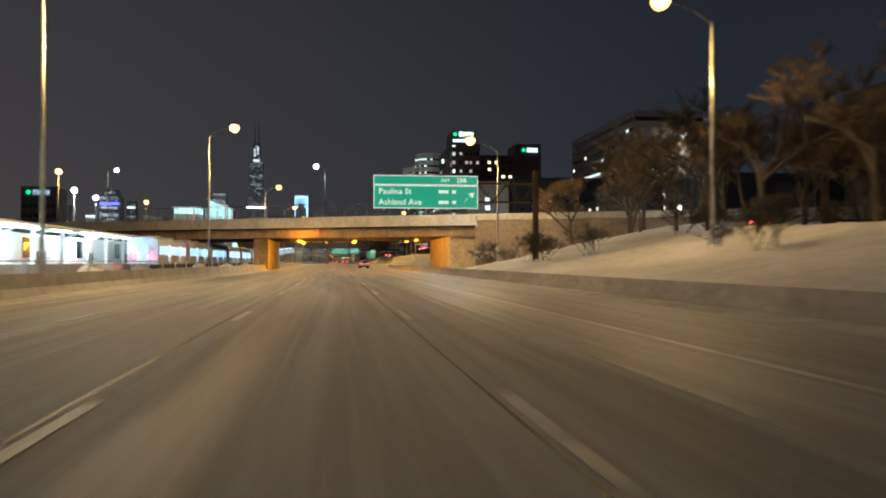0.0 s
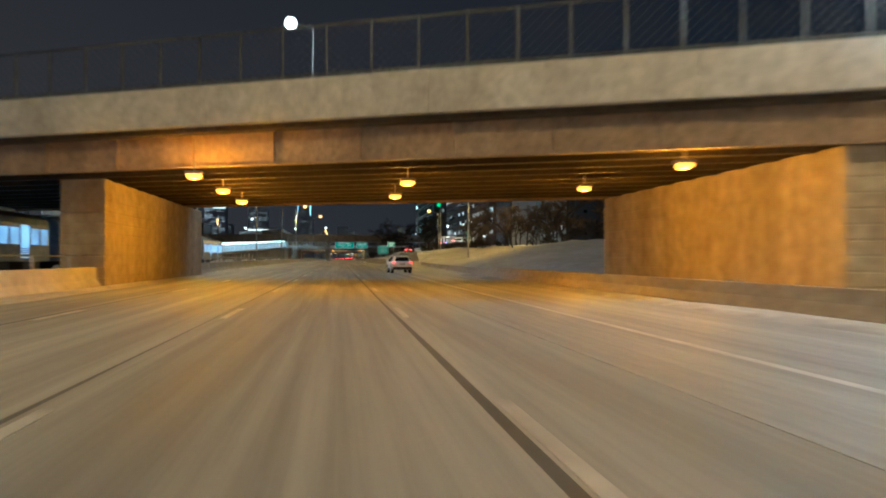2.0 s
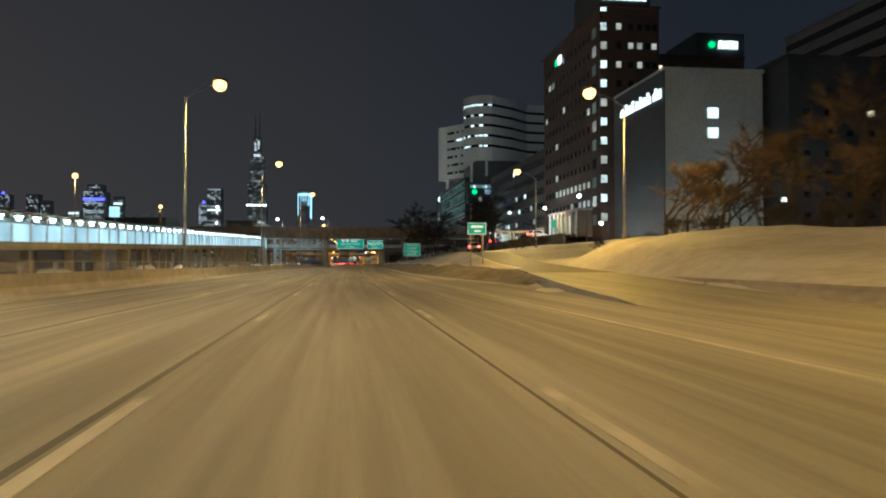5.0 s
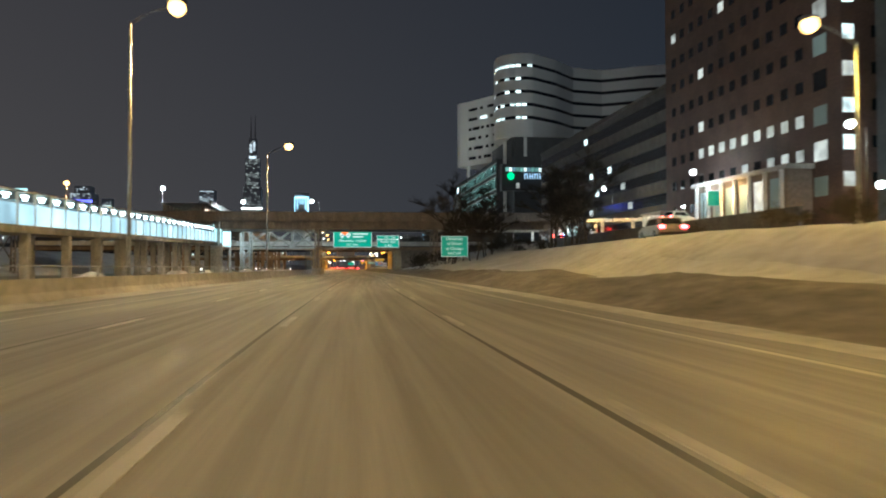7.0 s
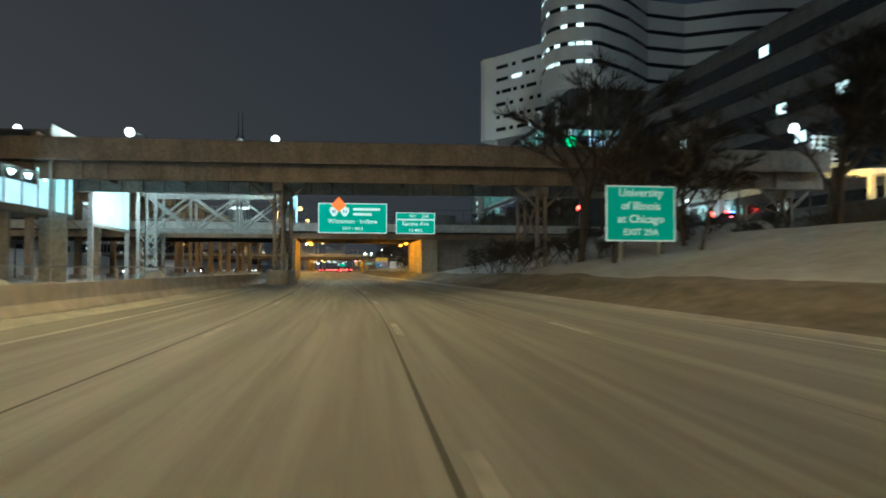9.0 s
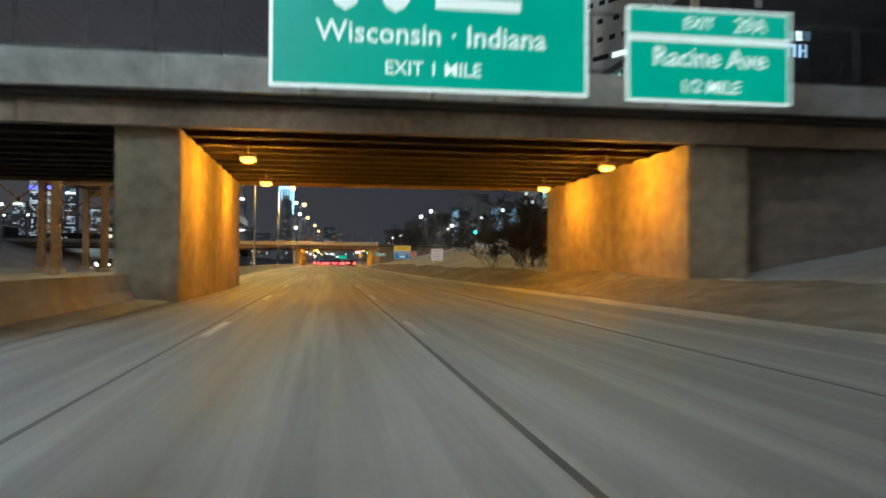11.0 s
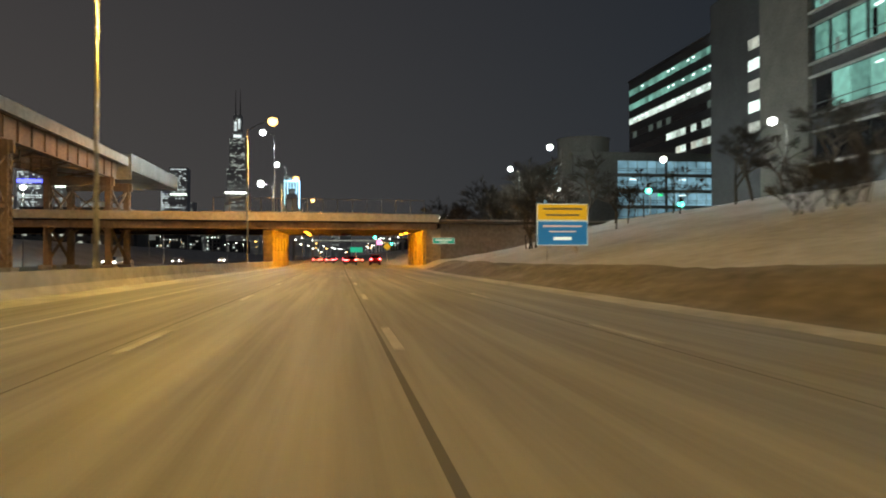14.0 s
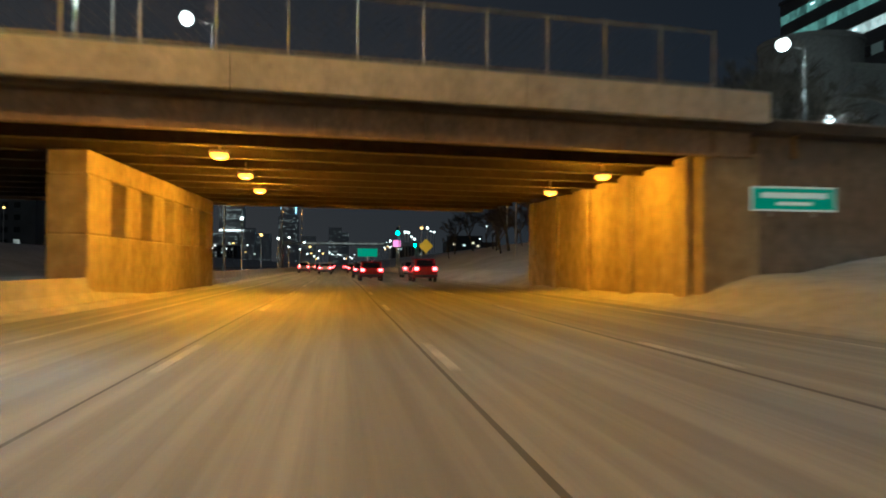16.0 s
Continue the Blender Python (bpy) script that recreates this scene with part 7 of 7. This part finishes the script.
for i in range(10):
    x, y = 60 + rr.random() * 120, 760 + rr.random() * 700
    w, h = 16 + rr.random() * 20, 8 + rr.random() * 14
    b = block("low_building", "low dark city building beside the expressway", x, x + w, y, y + 20, 4, 6 + h, DARKWALL)
    for k in range(4):
        window(b, x + 1 + (w - 4) * rr.random(), y, 7 + (h - 3) * rr.random(), 2.0, 1.4, WARMWIN if rr.random() < 0.5 else COOLWIN, "y")
for p, warm in CITY_LAMPS:
    lens = SODIUM_LENS if warm else WHITE_LENS
    t = thing("street_lamp", "street lamp beyond the railway with a glowing head", "street lamp", pose(p[0], p[1], land(p[0], p[1])), "city street lamps")
    h = p[2] - land(p[0], p[1])
    bm = bmesh.new()
    add_beam(bm, (0, 0, 0), (0, 0, h), 0.18, sides=8, end=0.1)
    part("pole", bm, POLEDARK, t, smooth=True)
    bm = bmesh.new()
    add_ball(bm, (0, 0, h), 0.5, 0.9, 12, 8)
    part("lens", bm, lens, t, "glowing lens, drawn oversize to suggest its glare", smooth=True)
# far street lights scattered along the city floor
for i in range(96):
    left = i % 5
    x = (-24 - rr.random() * 240) if left else 25 + rr.random() * 60
    y = 560 + rr.random() * 1000 if left else 660 + rr.random() * 800
    h = 7 + rr.random() * 5
    g = land(x, y)
    t = thing("street_lamp", "far small street lamp", "street lamp", pose(x, y, g), "far street lamps")
    part("pole", boxes((-0.08, 0.08, -0.08, 0.08, 0, h)), GALV, t)
    bm = bmesh.new()
    add_ball(bm, (0, 0, h), 0.36, 0.8, 8, 5)
    part("lens", bm, (SODIUM_LENS, WHITE_LENS, WHITE_LENS)[rr.randrange(3)], t, smooth=True)


# ---- bare trees and scrub ----
def grow(bm, twigs, p, d, length, r, depth, rnd):
    bend_d = (d + Vector((rnd.uniform(-0.25, 0.25), rnd.uniform(-0.25, 0.25), 0.06))).normalized()
    mid = p + bend_d * length
    target = bm if r > 0.02 else twigs
    add_beam(target, p, mid, 2 * r, sides=5 if r > 0.05 else 3, end=1.4 * r)
    if depth == 0:
        return
    for i in range(3 if depth > 1 else 15):
        a, tilt = rnd.uniform(0, 2 * math.pi), rnd.uniform(0.35, 0.85)
        side = Vector((math.cos(a), math.sin(a), 0))
        nd = (bend_d * math.cos(tilt) + side * math.sin(tilt)).normalized()
        grow(bm, twigs, p + bend_d * length * rnd.uniform(0.55, 1.0), nd, length * rnd.uniform(0.6, 0.8), r * 0.62, depth - 1, rnd)


def bare_tree(seed, height, twig=None):
    rnd = random.Random(seed)
    t = thing("tree", "bare leafless tree standing in the snow", "tree", group="bare trees")
    bm, tw = bmesh.new(), bmesh.new()
    grow(bm, tw, Vector((0, 0, -0.2)), Vector((0, 0, 1)), height * 0.3, height * 0.014, 5, rnd)
    part("trunk", bm, BARK, t, "dark trunk and limbs")
    part("crown", tw, twig or TWIG, t, "fine bare twigs")
    return t


def shrub(seed):
    rnd = random.Random(seed)
    t = thing("shrub", "bare dark shrub poking out of the snow", "shrub", group="bare shrubs")
    tw = bmesh.new()
    for i in range(9):
        a = rnd.uniform(0, 6.28)
        grow(tw, tw, Vector((rnd.uniform(-0.4, 0.4), rnd.uniform(-0.4, 0.4), -0.1)), Vector((math.cos(a) * 0.5, math.sin(a) * 0.5, 1)).normalized(), rnd.uniform(0.6, 1.0), 0.018, 3, rnd)
    part("crown", tw, DARKTWIG, t)
    return t


# The last four kinds carry the darkened twigs and stand beyond y 330.
kinds = [bare_tree(31, 10), bare_tree(32, 12), bare_tree(33, 8.5), bare_tree(34, 11), bare_tree(35, 10, DARKTWIG), bare_tree(36, 12, DARKTWIG), bare_tree(37, 9, DARKTWIG), bare_tree(38, 11, DARKTWIG)]
scrub = [shrub(41), shrub(42), shrub(43)]
spots = []
tr = random.Random(5)
for i in range(100):
    spots.append((tr.uniform(29, 62), tr.uniform(15, 330)))
for i in range(64):
    spots.append((tr.uniform(33, 62), tr.uniform(24, 92)))
for i in range(9):
    spots.append((tr.uniform(20, 28.5), tr.uniform(366, 387)))
for i in range(7):
    spots.append((tr.uniform(30, 42), tr.uniform(400, 428)))
for i in range(110):
    spots.append((tr.uniform(34, 56.5), tr.uniform(445, 612)))
for i in range(7):
    spots.append((tr.uniform(37.5, 42.5), tr.uniform(366, 390)))
for i in range(22):
    spots.append((tr.uniform(52, 57), tr.uniform(612, 665)))
for i in range(26):
    spots.append((tr.uniform(28, 52), tr.uniform(655, 800)))
for i in range(20):
    spots.append((tr.uniform(30, 43), tr.uniform(648, 690)))
for i in range(16):
    spots.append((tr.uniform(52, 57), tr.uniform(668, 742)))
for i in range(16):
    spots.append((tr.uniform(30, 44), tr.uniform(165, 262)))
for i in range(4):
    spots.append((tr.uniform(37, 42.6), 372 + 4 * i))
far_clump = [(tr.uniform(31, 47), tr.uniform(643, 656)) for i in range(16)]
spots += far_clump
near_bridge = [(tr.uniform(24, 37), tr.uniform(588, 611)) for i in range(8)]
spots += near_bridge
tall_clump = [(21.4, 385.2), (21.9, 380.0), (24.2, 386.0), (28.8, 384.0)]
spots += tall_clump
first_use = [True] * 8
for i, (x, y) in enumerate(spots):
    if (x, y) not in tall_clump and y < 400 and slip_left(y) - (0.6 if y > 360 else 3) < x < right_edge(y) + (1 if y > 360 else 3):
        continue
    if (x, y) not in near_bridge and x < 43 and (398 < y < 414 or 584 < y < 625) or (x < 38 and 560 < y < 590):
        continue
    if x < 62 and 258 < y < 345:
        continue
    if (x, y) not in tall_clump and 340 < y < 446 and min(abs(x - 4 - 0.325 * (y - 332)), abs(x - 4 - 0.388 * (y - 350.75)), abs(x - 4 - 0.42 * (y - 313.4))) < 1.7:
        continue
    if x > 47 and 400 < y < 480:
        continue
    if (x, y) not in far_clump and 612 < y < 700 and x > 30 + 0.36 * (y - 645):
        continue
    if 43 < x < 52 and y > 325 and (x, y) not in far_clump:
        x += 9 if x > 47 else -5
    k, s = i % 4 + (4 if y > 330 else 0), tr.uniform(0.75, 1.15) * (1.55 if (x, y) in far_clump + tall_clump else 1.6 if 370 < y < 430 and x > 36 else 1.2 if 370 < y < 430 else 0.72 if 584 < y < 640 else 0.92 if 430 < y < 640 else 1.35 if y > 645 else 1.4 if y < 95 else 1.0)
    m = pose(x, y, land(x, y) - 0.1, 0, 0, tr.uniform(0, 360))
    if first_use[k]:
        kinds[k].matrix_basis, first_use[k] = m, False
    else:
        c = copy_thing(kinds[k], m)
        c.scale = (s, s, s)
sh_use = [True] * 3
for i in range(230):
    y = tr.choice((tr.uniform(10, 84), tr.uniform(125, 330), tr.uniform(125, 330), tr.uniform(380, 425), tr.uniform(455, 560), tr.uniform(455, 560), tr.uniform(455, 560)))
    x = toe(y) + tr.uniform(4, 26)
    if y < 360 and right_edge(y) - 9 < x < right_edge(y) + 2:
        continue
    if 42 < x < 53 or (x < 27 and 478 < y < 580) or (125 < y < 345 and x < toe(y) + 14):
        continue
    k, m = i % 3, pose(x, y, land(x, y) - 0.05, 0, 0, tr.uniform(0, 360))
    if sh_use[k]:
        scrub[k].matrix_basis, sh_use[k] = m, False
    else:
        c = copy_thing(scrub[k], m)
        s = tr.uniform(0.7, 1.5) * (1.35 if y > 450 else 1.0)
        c.scale = (s, s, s)
